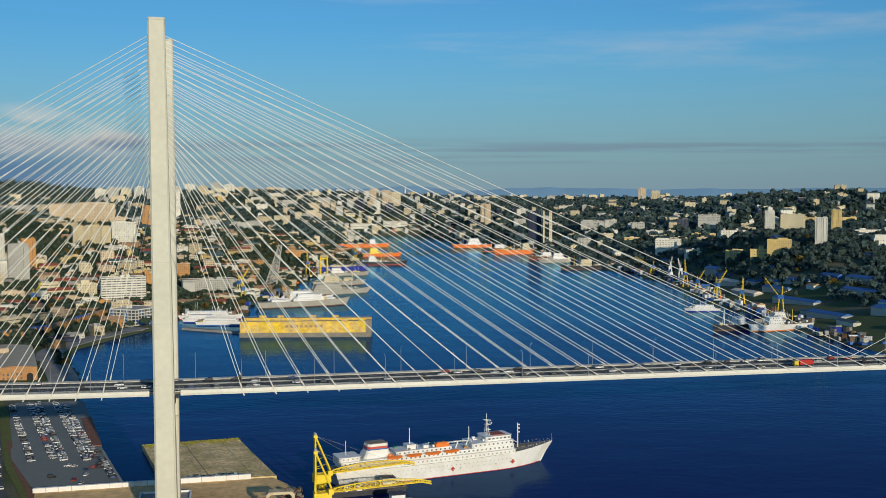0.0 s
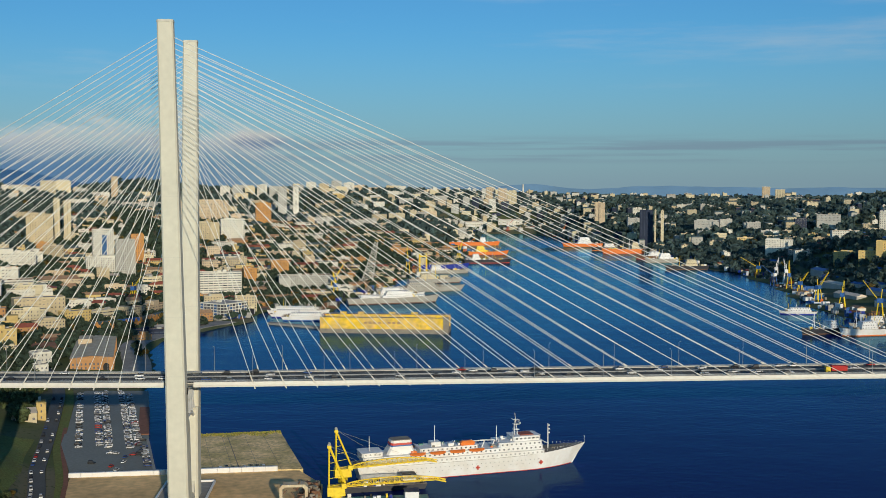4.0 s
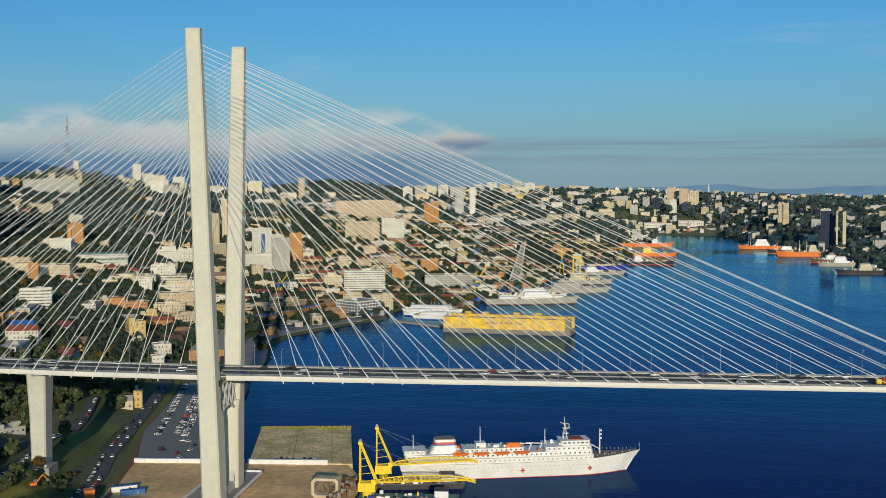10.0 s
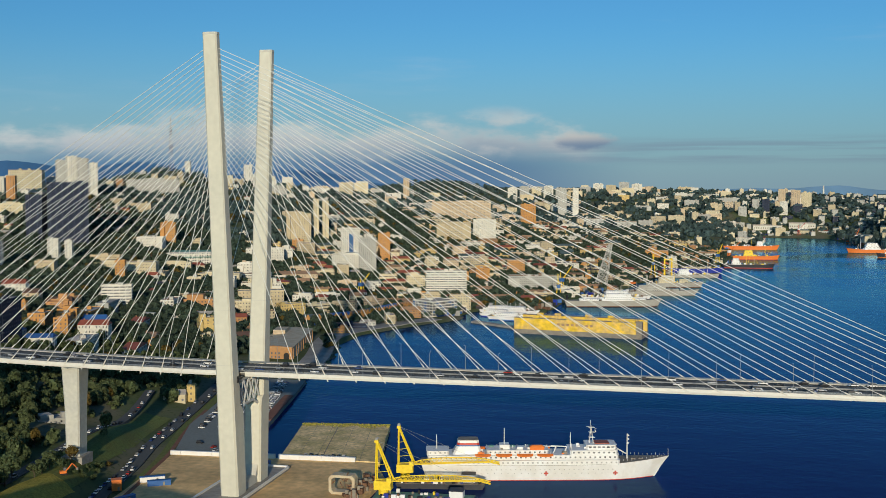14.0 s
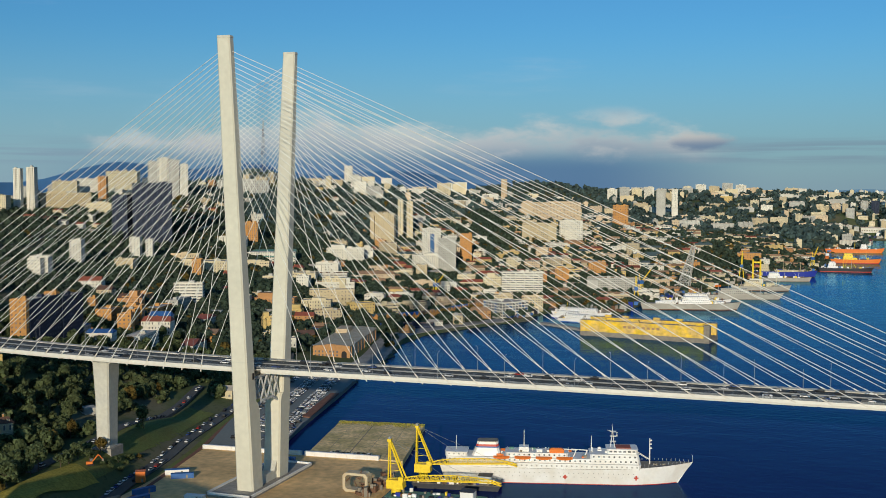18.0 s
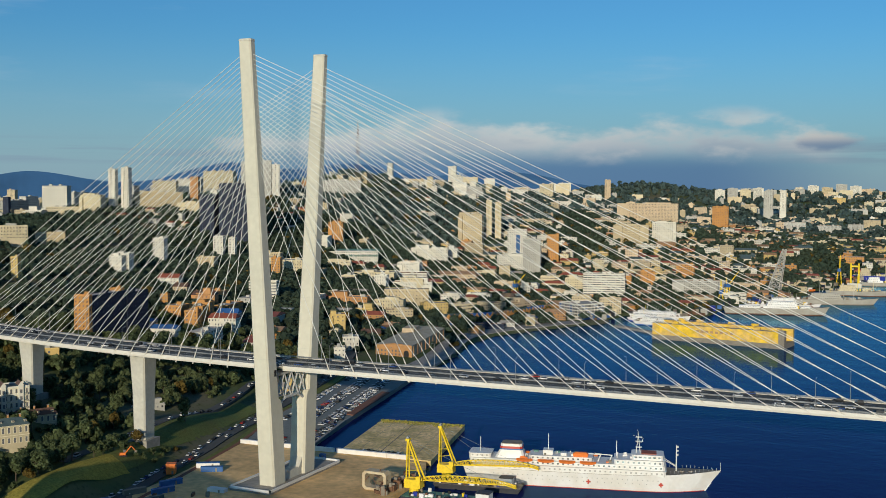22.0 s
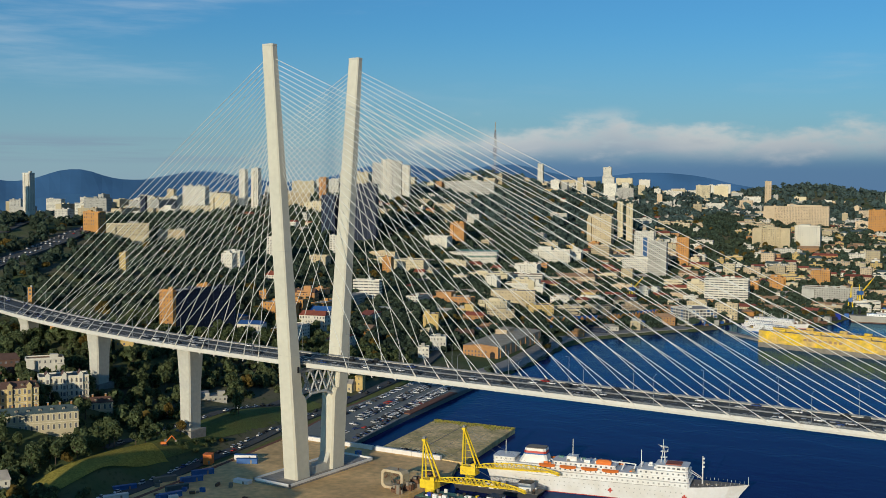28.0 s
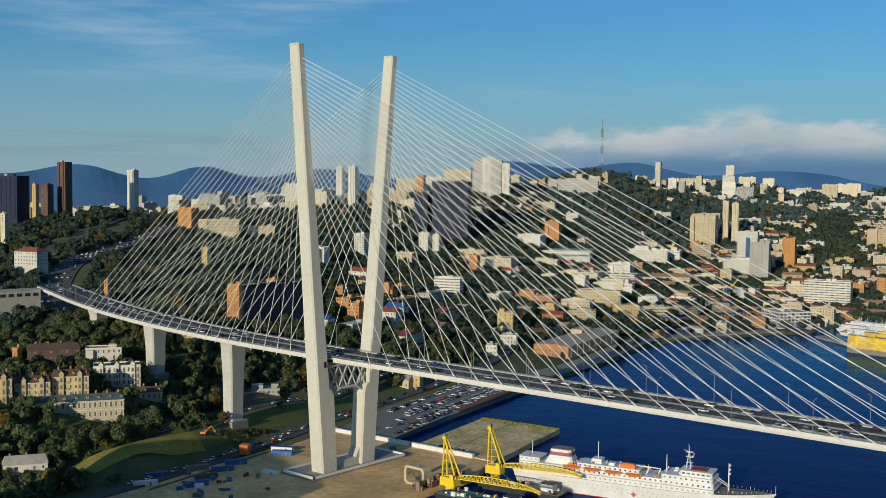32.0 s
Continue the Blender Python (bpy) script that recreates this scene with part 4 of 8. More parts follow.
# quay furniture on the yard
fr = root("hull_section", pose(53, 3, 2.9), "large rounded tan steel ring section standing on the yard", "steel section")
o_ring = [(-5.5, 0), (5.5, 0), (7, 1.5), (7, 8.5), (5.5, 10), (-5.5, 10), (-7, 8.5), (-7, 1.5)]
i_ring = [(-4.4, 1.3), (4.4, 1.3), (5.5, 2.4), (5.5, 7.6), (4.4, 8.7), (-4.4, 8.7), (-5.5, 7.6), (-5.5, 2.4)]
a = Acc()
for k in range(8):
    l = (k + 1) % 8
    for ya, yb, ra, rb in ((-3, -3, o_ring, i_ring), (3, 3, i_ring, o_ring), (-3, 3, o_ring, o_ring), (3, -3, i_ring, i_ring)):
        a.face([(ra[k][0], ya, ra[k][1]), (ra[l][0], ya, ra[l][1]), (rb[l][0], yb, rb[l][1]), (rb[k][0], yb, rb[k][1])], "frame_tan")
a.build("ring", fr)
rnd = random.Random(5)
for k in range(9):
    a = Acc()
    p = (rnd.uniform(-4.5, 4.5), rnd.uniform(-2, 2), rnd.uniform(1.5, 8))
    a.tube(p, (p[0] + rnd.uniform(-4, 4), p[1], p[2] + rnd.uniform(-4, 4)), 0.3, "rust", 5)
    a.build("stiffener", fr, "rusty inner stiffener")
for k in range(22):
    x, y = 60 + rnd.uniform(-4, 4), 4 + rnd.uniform(-10, 24)
    a = Acc()
    a.box(x, y, 2.9, rnd.uniform(1.5, 4), rnd.uniform(1.5, 4), rnd.uniform(1, 4.5), "rust", rnd.random())
    a.box(x + 0.6, y + 0.4, 2.9, rnd.uniform(1, 2), rnd.uniform(1, 3), rnd.uniform(2, 5), "dock_g", rnd.random())
    ob_mesh("steel_scrap", a, "pile of rusty steel scrap on the yard", "scrap", "scrap piles by the quay")


def box_thing(name, x, y, z, w, d, h, key, label, category, rot=0.0, group="", roof=None):
    r = root(name, pose(x, y, z, 0, 0, rot), label, category, group)
    part_box("body", r, 0, 0, 0, w, d, h, key)
    part_box("roof", r, 0, 0, h, w + 0.3, d + 0.3, 0.25, roof or key)
    part_box("door", r, w * 0.2, -d / 2 - 0.03, 0.1, 1.0, 0.08, min(2.0, h * 0.8), "dock_g")
    return r


def low_wall(x0, y0, x1, y1, z, h, t, key, label):
    L, ang = math.hypot(x1 - x0, y1 - y0), math.degrees(math.atan2(y1 - y0, x1 - x0))
    r = root("low_wall", pose((x0 + x1) / 2, (y0 + y1) / 2, z, 0, 0, ang), label, "wall")
    n = max(1, int(L / 6))
    for k in range(n):
        part_box("wall_block", r, -L / 2 + L * (k + 0.5) / n, 0, 0, L / n - 0.12, t, h, key)
    return r


low_wall(-72, 60.0, -8, 63.9, 2.9, 2.4, 2.0, "white", "long white concrete wall at the edge of the yard")
low_wall(-6, 63.8, 40, 66.6, 2.9, 2.6, 2.2, "white", "long white concrete wall in front of the quay pad")
box_thing("blue_cabin", -6, 47, 2.9, 3.2, 2.4, 2.6, "roofblue", "small blue site cabin on the yard", "cabin")
box_thing("site_container", -54, 2, 2.9, 13, 2.6, 2.8, "white", "long white and blue site container", "container", 30, roof="roofblue")
box_thing("site_container", -47, -4, 2.9, 12, 2.5, 2.6, "roofblue", "blue site container standing in the yard", "container", 30)
box_thing("orange_shed", -64, -18, 3.2, 5, 5, 5.5, "orange", "small orange shed by the road", "shed", 30)
box_thing("site_container", -20, -36, 2.9, 10, 4, 1.6, "white", "flat white concrete slab stack on the yard", "slab", 4)
rnd = random.Random(11)
for k in range(20):
    x, y = rnd.uniform(-52, 4), rnd.uniform(-92, -46)
    key = rnd.choice(("dock_g", "rust", "dock_g", "roofblue", "quay", "darkhull", "roofteal", "rust", "white"))
    a = Acc()
    w, d, h = rnd.uniform(1.2, 5), rnd.uniform(1, 3), rnd.uniform(0.8, 2.8)
    a.loft([[(-w / 2, -d / 2, 0), (w / 2, -d / 2, 0), (w / 2, d / 2, 0), (-w / 2, d / 2, 0)], [(-w / 2, -d / 2, h), (w / 2 - 0.2, -d / 2, h), (w / 2 - 0.2, d / 2 - 0.1, h), (-w / 2, d / 2, h)]], key)
    o = ob_mesh("yard_crate", a, {"white": "white painted crate on the yard", "yellow": "yellow machine box on the yard"}.get(key, "worn storage crate on the yard"), "crate", "crates in the yard")
    o.matrix_world = pose(x, y, 2.9, 0, 0, rnd.uniform(0, 180))

for x, y, ang, key in ((-50, -36, 62, "roofblue"), (-44, -50, 66, "roofblue"), (-56, -58, 64, "dock_g"), (-38, -66, 70, "roofteal"), (-60, -82, 66, "roofblue"), (-30, -78, 74, "roofblue"), (-50, -96, 64, "white")):
    box_thing("shipping_container", x, y, 2.9, 12.2, 2.5, 2.6, key, {"roofblue": "blue shipping container in the shaded yard", "dock_g": "grey-brown shipping container in the yard", "white": "white shipping container in the yard", "roofteal": "dull green shipping container in the yard"}[key], "container", ang, "containers in the yard")
# orange digger by the road
r = root("excavator", pose(-87, -30, hz(-87, -30) + 0.6, 0, 0, 40), "orange tracked excavator with its arm raised", "excavator")
for s in (-1.1, 1.1):
    part_box("track", r, 0, s, 0, 3.6, 0.6, 0.8, "black")
part_box("house", r, -0.4, 0, 0.9, 3.2, 2.4, 1.2, "orange")
part_box("cab", r, 0.6, 0.7, 2.1, 1.4, 1.0, 1.4, "glass")
for name, p, q2, rr in (("boom", (1.0, -0.3, 1.8), (4.2, -0.3, 5.6), 0.32), ("stick", (4.2, -0.3, 5.6), (6.4, -0.3, 3.0), 0.26)):
    a = Acc()
    a.tube(p, q2, rr, "orange", 5)
    a.build(name, r)
part_box("bucket", r, 6.5, -0.3, 2.0, 1.1, 1.2, 1.1, "dock_g")
# slab joints and the overgrown far edge of the pad
a = Acc()
for u in (0.18, 0.36, 0.42, 0.6, 0.8):
    p, q2 = (-6 + 60 * u, 66 + 2 * u), (-24 + 58 * u, 157 + 7 * u)
    a.tube((p[0], p[1], 3.16), (q2[0], q2[1], 3.16), 0.12 if u != 0.42 else 0.3, "dock_g", 4)
for v in (0.15, 0.3, 0.46, 0.62, 0.8):
    a.tube((-6 - 18 * v, 66 + 91 * v, 3.15), (54 - 20 * v, 68 + 96 * v, 3.15), 0.1, "dock_g", 4)
tagged(a.build("pad_joint"), "dark joints between the concrete slabs of the pad", "joint", kind="structure")
rnd = random.Random(31)
a = Acc()
for k in range(1500):
    u = rnd.random()
    v = 1 - abs(rnd.gauss(0, 0.02 + 0.03 * abs(math.sin(u * 9 + 1))))
    x, y = -6 - 18 * v + (60 - 2 * v) * u, 66 + 91 * v + (2 + 5 * v) * u
    an, hh, ww = rnd.uniform(0, 3.14), rnd.uniform(0.15, 0.7), rnd.uniform(0.25, 0.7)
    cx, cy = math.cos(an) * ww, math.sin(an) * ww
    a.face([(x - cx, y - cy, 3.15), (x + cx, y + cy, 3.15), (x + cx * 0.6 + 0.2, y + cy * 0.6, 3.2 + hh), (x - cx * 0.7, y - cy * 0.7 + 0.2, 3.2 + hh * 0.8)], "drygrass" if rnd.random() < 0.7 else "grass")
tagged(a.build("grass_fringe"), "dry yellow-green weeds along the pad's far edge", "grass", kind="stuff")

# breakwater strip along the lot, grass edge of the pad
slab("gravel_strip", [(-55, 160), (-48.2, 160), (-64.2, 246), (-71, 246)], 3.0, 3.7, "brown", "red gravel strip along the water", "quay")
slab("lot_kerb", [(-27.6, 64.5), (-26, 64.5), (-45.6, 146), (-47.2, 146)], 3.0, 3.6, "quay", "concrete kerb along the parking lot", "kerb")


def floating_dock():
    ang = math.degrees(math.atan2(638 - 660, 180 - 43))
    r = root("floating_dock", pose(112, 664, 0, 0, 0, ang), "long floating dry dock with a yellow wing wall", "dock")
    part_box("pontoon", r, 0, 0, -1, 141, 36, 6.0, "dock_g", label="grey rust-stained pontoon")
    for y in (-16, 16):
        a = Acc()
        a.loft([[(-70, y - 2.2, 5), (70, y - 2.2, 5), (70, y + 2.2, 5), (-70, y + 2.2, 5)], [(-70, y - 2.0, 17.2), (70, y - 2.0, 17.2), (70, y + 2.0, 17.2), (-70, y + 2.0, 17.2)]], "dock_y")
        w = a.build("wing_wall", r, "yellow wing wall")
        part_box("walkway", w, 0, y, 17.2, 140, 5.2, 0.35, "dock_g")
        a = Acc()
        for x in np.arange(-69, 70, 3.0):
            for s in (-2.5, 2.5):
                a.box(x, y + s, 17.5, 0.12, 0.12, 1.2, "rail")
        for s in (-2.5, 2.5):
            a.box(0, y + s, 18.6, 140, 0.1, 0.1, "rail")
        a.build("railing", w)
        for x in (-45, -8, 42, 60) if y < 0 else (-50, -30, 5, 30):
            part_box("deckhouse", w, x, y, 17.5, 7, 3.2, 2.3, "dock_y")
    for k in range(8):
        part_box("name_bar", r, -20 + 5.2 * k, -18.25, 10.6, 3.2, 0.1, 2.4, "roofrust", label="plain bar in place of painted letters")
    for x in (-66, 66):
        a = Acc()
        for s in (-1, 1):
            a.tube((x, -16 * 1, 17), (x, -14, 22), 0.3, "dock_g", 5)
            a.tube((x - 2 * s, -16, 17.4), (x, -14, 22), 0.3, "dock_g", 5)
        a.build("lattice_post", r)
    part_box("end_frame", r, 68, -16, 5, 6, 7, 13.5, "dock_g", label="grey machinery tower at the dock end")
    return r


floating_dock()
slab("jetty", [(-24, 736), (44, 684), (46, 690), (-20, 745)], -3, 2.2, "quay", "narrow concrete jetty beside the dock", "jetty")


def vessel(x0, y0, x1, y1, beam, deck, key, boot, label, houses, masts=(), house_key="hull", name="ship"):
    """A ship from its stern to its bow; houses: (position along, length, width share, height, tiers)."""
    L, ang = math.hypot(x1 - x0, y1 - y0), math.degrees(math.atan2(y1 - y0, x1 - x0))
    r = root(name, pose((x0 + x1) / 2, (y0 + y1) / 2, 0, 0, 0, ang), label, "ship")
    a = Acc()
    hull_mesh(a, L, beam, deck, key, boot, bow_rise=deck * 0.35, rake=L * 0.05, z_boot=1.2)
    a.build("hull", r)
    for u, l, w, h, tiers in houses:
        z = deck
        for k in range(tiers):
            s = 1 - 0.09 * k
            o = part_box("deckhouse", r, u * L / 2, 0, z, l * s, beam * w * s, h, house_key)
            g = Acc()
            n = max(2, int(l * s / 3))
            row_of(g, u * L / 2 - l * s * 0.42, u * L / 2 + l * s * 0.42, n, -beam * w * s / 2 - 0.03, z + h * 0.45, 1.0, h * 0.3, "glass")
            row_of(g, u * L / 2 - l * s * 0.42, u * L / 2 + l * s * 0.42, n, beam * w * s / 2 + 0.03, z + h * 0.45, 1.0, h * 0.3, "glass")
            tagged(g.build("cabin_glazing", o), kind="stuff")
            z += h
    rnd = random.Random(int(x0 * 3 + y1))
    g = Acc()
    for k in range(int(L / 3.2)):
        u = rnd.uniform(-0.9, 0.72)
        g.box(u * L / 2, rnd.uniform(-0.3, 0.3) * beam, deck, rnd.uniform(1, 4), rnd.uniform(1, 3), rnd.uniform(0.8, 3.6), rnd.choice((house_key, "white", "dock_g", "rust", house_key, "yellow")))
    for k in range(4):
        u = rnd.uniform(-0.7, 0.65) * L / 2
        t = rnd.uniform(0.5, 0.9)
        g.tube((u, 0, deck), (u + rnd.uniform(-1, 1) * L * 0.06, 0, deck + rnd.uniform(8, 17)), 0.28, rnd.choice((house_key, "white", "yellow")), 5, 0.15)
    tagged(g.build("deck_gear", r, "deck machinery, hatches and derricks"), kind="stuff")
    for u, h, key2 in masts:
        a = Acc()
        a.tube((u * L / 2, 0, deck), (u * L / 2, 0, deck + h), 0.5, key2, 6, 0.2)
        a.tube((u * L / 2, -beam * 0.25, deck + h * 0.7), (u * L / 2, beam * 0.25, deck + h * 0.7), 0.2, key2, 4)
        a.build("mast", r)
    return r


N6 = ((-0.3, 14, "navy"), (0.15, 20, "navy"), (0.35, 15, "navy"))
vessel(64, 938, 192, 966, 17, 8, "navy", "rust", "grey-white naval ship moored at the quay", ((0.1, 40, 0.7, 3, 3), (-0.5, 26, 0.6, 3, 1), (0.55, 14, 0.5, 3, 1)), N6, name="naval_ship")
vessel(104, 1088, 242, 1126, 15, 7, "navy", "dock_g", "grey warship with lattice masts", ((0.0, 46, 0.7, 3, 3), (0.45, 16, 0.5, 3, 1)), N6 + ((-0.1, 26, "navy"),), "navy", name="naval_ship")
vessel(80, 1010, 176, 1032, 13, 6, "hull", "dock_g", "pale grey patrol ship alongside the warship", ((0.0, 36, 0.7, 3, 3),), N6, "white", name="naval_ship")
vessel(-32, 838, 46, 826, 12, 5, "hull", "red", "white passenger vessel with a red waterline", ((-0.1, 52, 0.8, 2.6, 2),), ((0.2, 10, "hull"), (-0.3, 8, "hull")), name="passenger_ship")
vessel(-26, 806, 22, 797, 10, 4, "hull", "bluehull", "small white vessel at the quay", ((-0.1, 30, 0.8, 2.6, 2),), ((0.2, 9, "hull"),), name="passenger_ship")
vessel(-10, 774, 52, 762, 11, 4.5, "hull", "roofblue", "white harbour ferry beside the jetty", ((-0.05, 40, 0.8, 2.6, 2),), ((0.3, 9, "hull"),), name="passenger_ship")
vessel(160, 1250, 250, 1262, 15, 7, "navy", "rust", "old grey ship with cream deckhouses", ((-0.3, 26, 0.8, 3, 3), (0.3, 14, 0.6, 3, 2)), ((0.0, 22, "yellow"), (0.5, 16, "w_cream")), "w_cream", name="cargo_ship")
vessel(172, 1552, 290, 1552, 19, 9, "bluehull", "darkhull", "bright blue cargo ship with cream deckhouses", ((-0.55, 18, 0.8, 3.2, 4), (0.1, 40, 0.5, 3, 1)), ((0.0, 20, "w_cream"), (0.5, 18, "w_cream")), "w_cream", name="cargo_ship")
vessel(192, 1440, 280, 1452, 14, 6, "navy", "dock_g", "long low grey ship by the quay", ((-0.4, 20, 0.7, 3, 3),), ((0.0, 16, "navy"),), name="cargo_ship")
vessel(292, 1704, 392, 1706, 16, 7, "darkhull", "red", "dark cargo ship with a red lower hull", ((-0.5, 16, 0.8, 3, 4),), ((0.2, 16, "navy"), (-0.1, 22, "yellow")), name="cargo_ship")
vessel(318, 1960, 420, 1965, 17, 8, "orange", "red", "orange ship with a yellow deckhouse", ((-0.3, 22, 0.8, 3.2, 4),), ((0.4, 18, "yellow"),), "yellow", name="cargo_ship")
vessel(312, 2356, 450, 2360, 18, 9, "orange", "orange", "long orange ship on the shipyard side", ((0.3, 16, 0.7, 3, 4),), ((0.0, 22, "yellow"),), name="cargo_ship")
vessel(448, 3084, 588, 3086, 20, 10, "bluehull", "darkhull", "long dark blue ship at the head of the bay", ((-0.6, 18, 0.8, 3, 4),), name="cargo_ship")
vessel(703, 2266, 597, 2263, 20, 9, "orange", "rust", "orange-hulled ship with white upperworks", ((-0.1, 36, 0.8, 3.2, 5),), ((0.4, 26, "white"), (0.2, 24, "white")), name="cargo_ship")
vessel(741, 1984, 638, 1980, 20, 11, "orange", "red", "large orange-hulled ship on the far side", ((-0.55, 20, 0.8, 3.2, 5),), ((0.0, 26, "white"), (-0.3, 24, "white")), "w_cream", name="cargo_ship")
vessel(736, 1688, 664, 1686, 15, 8, "navy", "dock_g", "pale grey ship moored on the far side", ((-0.2, 26, 0.8, 3, 4),), ((0.3, 20, "white"),), name="cargo_ship")
vessel(742, 1508, 655, 1504, 15, 7, "darkhull", "rust", "dark ship with a cream deckhouse", ((-0.2, 24, 0.8, 3, 4), (-0.75, 10, 0.6, 3, 1)), ((0.3, 18, "yellow"),), "w_cream", name="cargo_ship")
vessel(744, 1800, 672, 1797, 14, 7, "rust", "red", "rusty trawler moored on the far side", ((-0.2, 22, 0.8, 3, 3),), ((0.4, 16, "white"), (-0.5, 15, "yellow")), name="fishing_vessel")
vessel(722, 2110, 640, 2106, 15, 8, "darkhull", "orange", "dark trawler with pale upperworks", ((-0.1, 26, 0.8, 3, 3),), ((0.4, 18, "white"),), name="fishing_vessel")
vessel(650, 783, 604, 792, 9, 3.5, "hull", "bluehull", "small white ferry off the quay", ((-0.1, 26, 0.85, 2.5, 2),), ((0.1, 8, "white"),), name="ferry")
vessel(612, 618, 556, 604, 12, 6, "darkhull", "rust", "dark fishing vessel with white deckhouse", ((-0.3, 14, 0.8, 2.8, 3),), ((0.4, 18, "white"), (-0.5, 14, "white")), name="fishing_vessel")
vessel(676, 604, 592, 590, 14, 7, "hull", "orange", "white fishing vessel with an orange waterline", ((0.2, 20, 0.8, 2.8, 3),), ((0.5, 20, "white"), (-0.4, 16, "yellow")), name="fishing_vessel")
vessel(690, 660, 630, 650, 10, 5, "navy", "rust", "old grey fishing vessel", ((-0.1, 18, 0.8, 2.8, 3),), ((0.5, 16, "white"),), name="fishing_vessel")


def quay_crane(x, y, z, h, jib, ang, key):
    jib *= 1.6
    label = {"yellow": "yellow slewing quay crane", "white": "white slewing quay crane", "roofblue": "blue slewing quay crane"}.get(key, "quay crane with a raised jib")
    r = root("quay_crane", pose(x, y, z, 0, 0, ang), label, "crane", "cranes along the far quays")
    for px in (-4, 4):
        for py in (-4, 4):
            a = Acc()
            a.tube((px, py, 0), (px * 0.5, py * 0.5, h * 0.45), 0.6, key, 5)
            a.build("leg", r)
    part_box("cab", r, 0, 0, h * 0.45, 7, 5, 5, "roofblue" if key == "yellow" else "white")
    a = Acc()
    for s in (-1.2, 1.2):
        a.tube((2, s, h * 0.45 + 3), (jib, s * 0.3, h), 0.40, key, 4)
    for k in range(6):
        t = k / 6
        a.tube((2 + (jib - 2) * t, -1.2 + 0.9 * t, h * 0.45 + 3 + (h * 0.55 - 3) * t), (2 + (jib - 2) * (t + 0.16), 1.2 - 0.9 * t, h * 0.45 + 3 + (h * 0.55 - 3) * (t + 0.16)), 0.25, key, 4)
    a.build("jib", r)
    a = Acc()
    a.tube((-1, 0, h * 0.45 + 4), (-2, 0, h * 0.8), 0.5, key, 5)
    a.tube((-2, 0, h * 0.8), (jib, 0, h), 0.12, "rail", 4)
    a.build("mast", r)
    return r


for x, y, h, jib, ang, key in ((760, 1290, 34, 20, 140, "yellow"), (772, 1240, 36, 14, 60, "white"), (765, 1180, 38, 12, 80, "white"), (735, 1090, 42, 12, 70, "yellow"), (720, 1010, 30, 22, 50, "yellow"),
                               (700, 900, 40, 14, 30, "yellow"), (698, 820, 34, 12, 60, "yellow"), (690, 700, 46, 12, 150, "yellow"), (730, 1140, 34, 16, 200, "roofblue"),
                               (166, 1420, 48, 10, 90, "yellow"), (282, 1700, 44, 12, 60, "yellow"), (310, 1870, 40, 16, 30, "orange"), (44, 1080, 40, 12, 45, "yellow"), (-210, 905, 30, 14, 75, "yellow"),
                               (48, 1010, 34, 10, 100, "yellow"), (560, 3050, 44, 14, 20, "red"), (680, 2700, 40, 14, 60, "orange")):
    quay_crane(x, y, max(2.2, hz(x, y)), h, jib, ang, key)


# ==== city
WALL_WORD = {"w_cream": "cream plastered", "w_white": "white panel", "w_beige": "beige plastered", "w_brick": "red brick", "w_grey": "grey concrete",
             "w_yellow": "yellow plastered", "w_pink": "pinkish panel", "w_orange": "orange brick", "w_slate": "dark slate-blue", "w_navy": "blue-grey", "w_brown": "dark brown"}
SHAPE_WORD = {"tower": ("apartment_tower", "apartment tower rising above the city", "tower"), "block": ("apartment_block", "apartment block with rows of windows", "building"),
              "band": ("office_building", "office building with ribbon windows", "building"), "hallteal": ("exhibition_hall", "hall with a sloping teal roof", "building"),
              "red": ("house", "house under a red sheet roof", "house"), "redhip": ("house", "house under a red hipped roof", "house"), "blue": ("house", "house under a blue sheet roof", "house"),
              "rust": ("hall", "hall under a rusty sheet roof", "building"), "gable": ("row_house", "row house under a dark pitched roof", "house"), "gablegrey": ("row_house", "row house under a grey-blue pitched roof", "house"),
              "bluecore": ("office_building", "office building with a blue glass core", "building"), "glass": ("office_building", "office building with large window grids", "building")}
TAKEN = []


def dist_ok(x, y):
    return math.hypot(x - 250, y + 480) < 1300


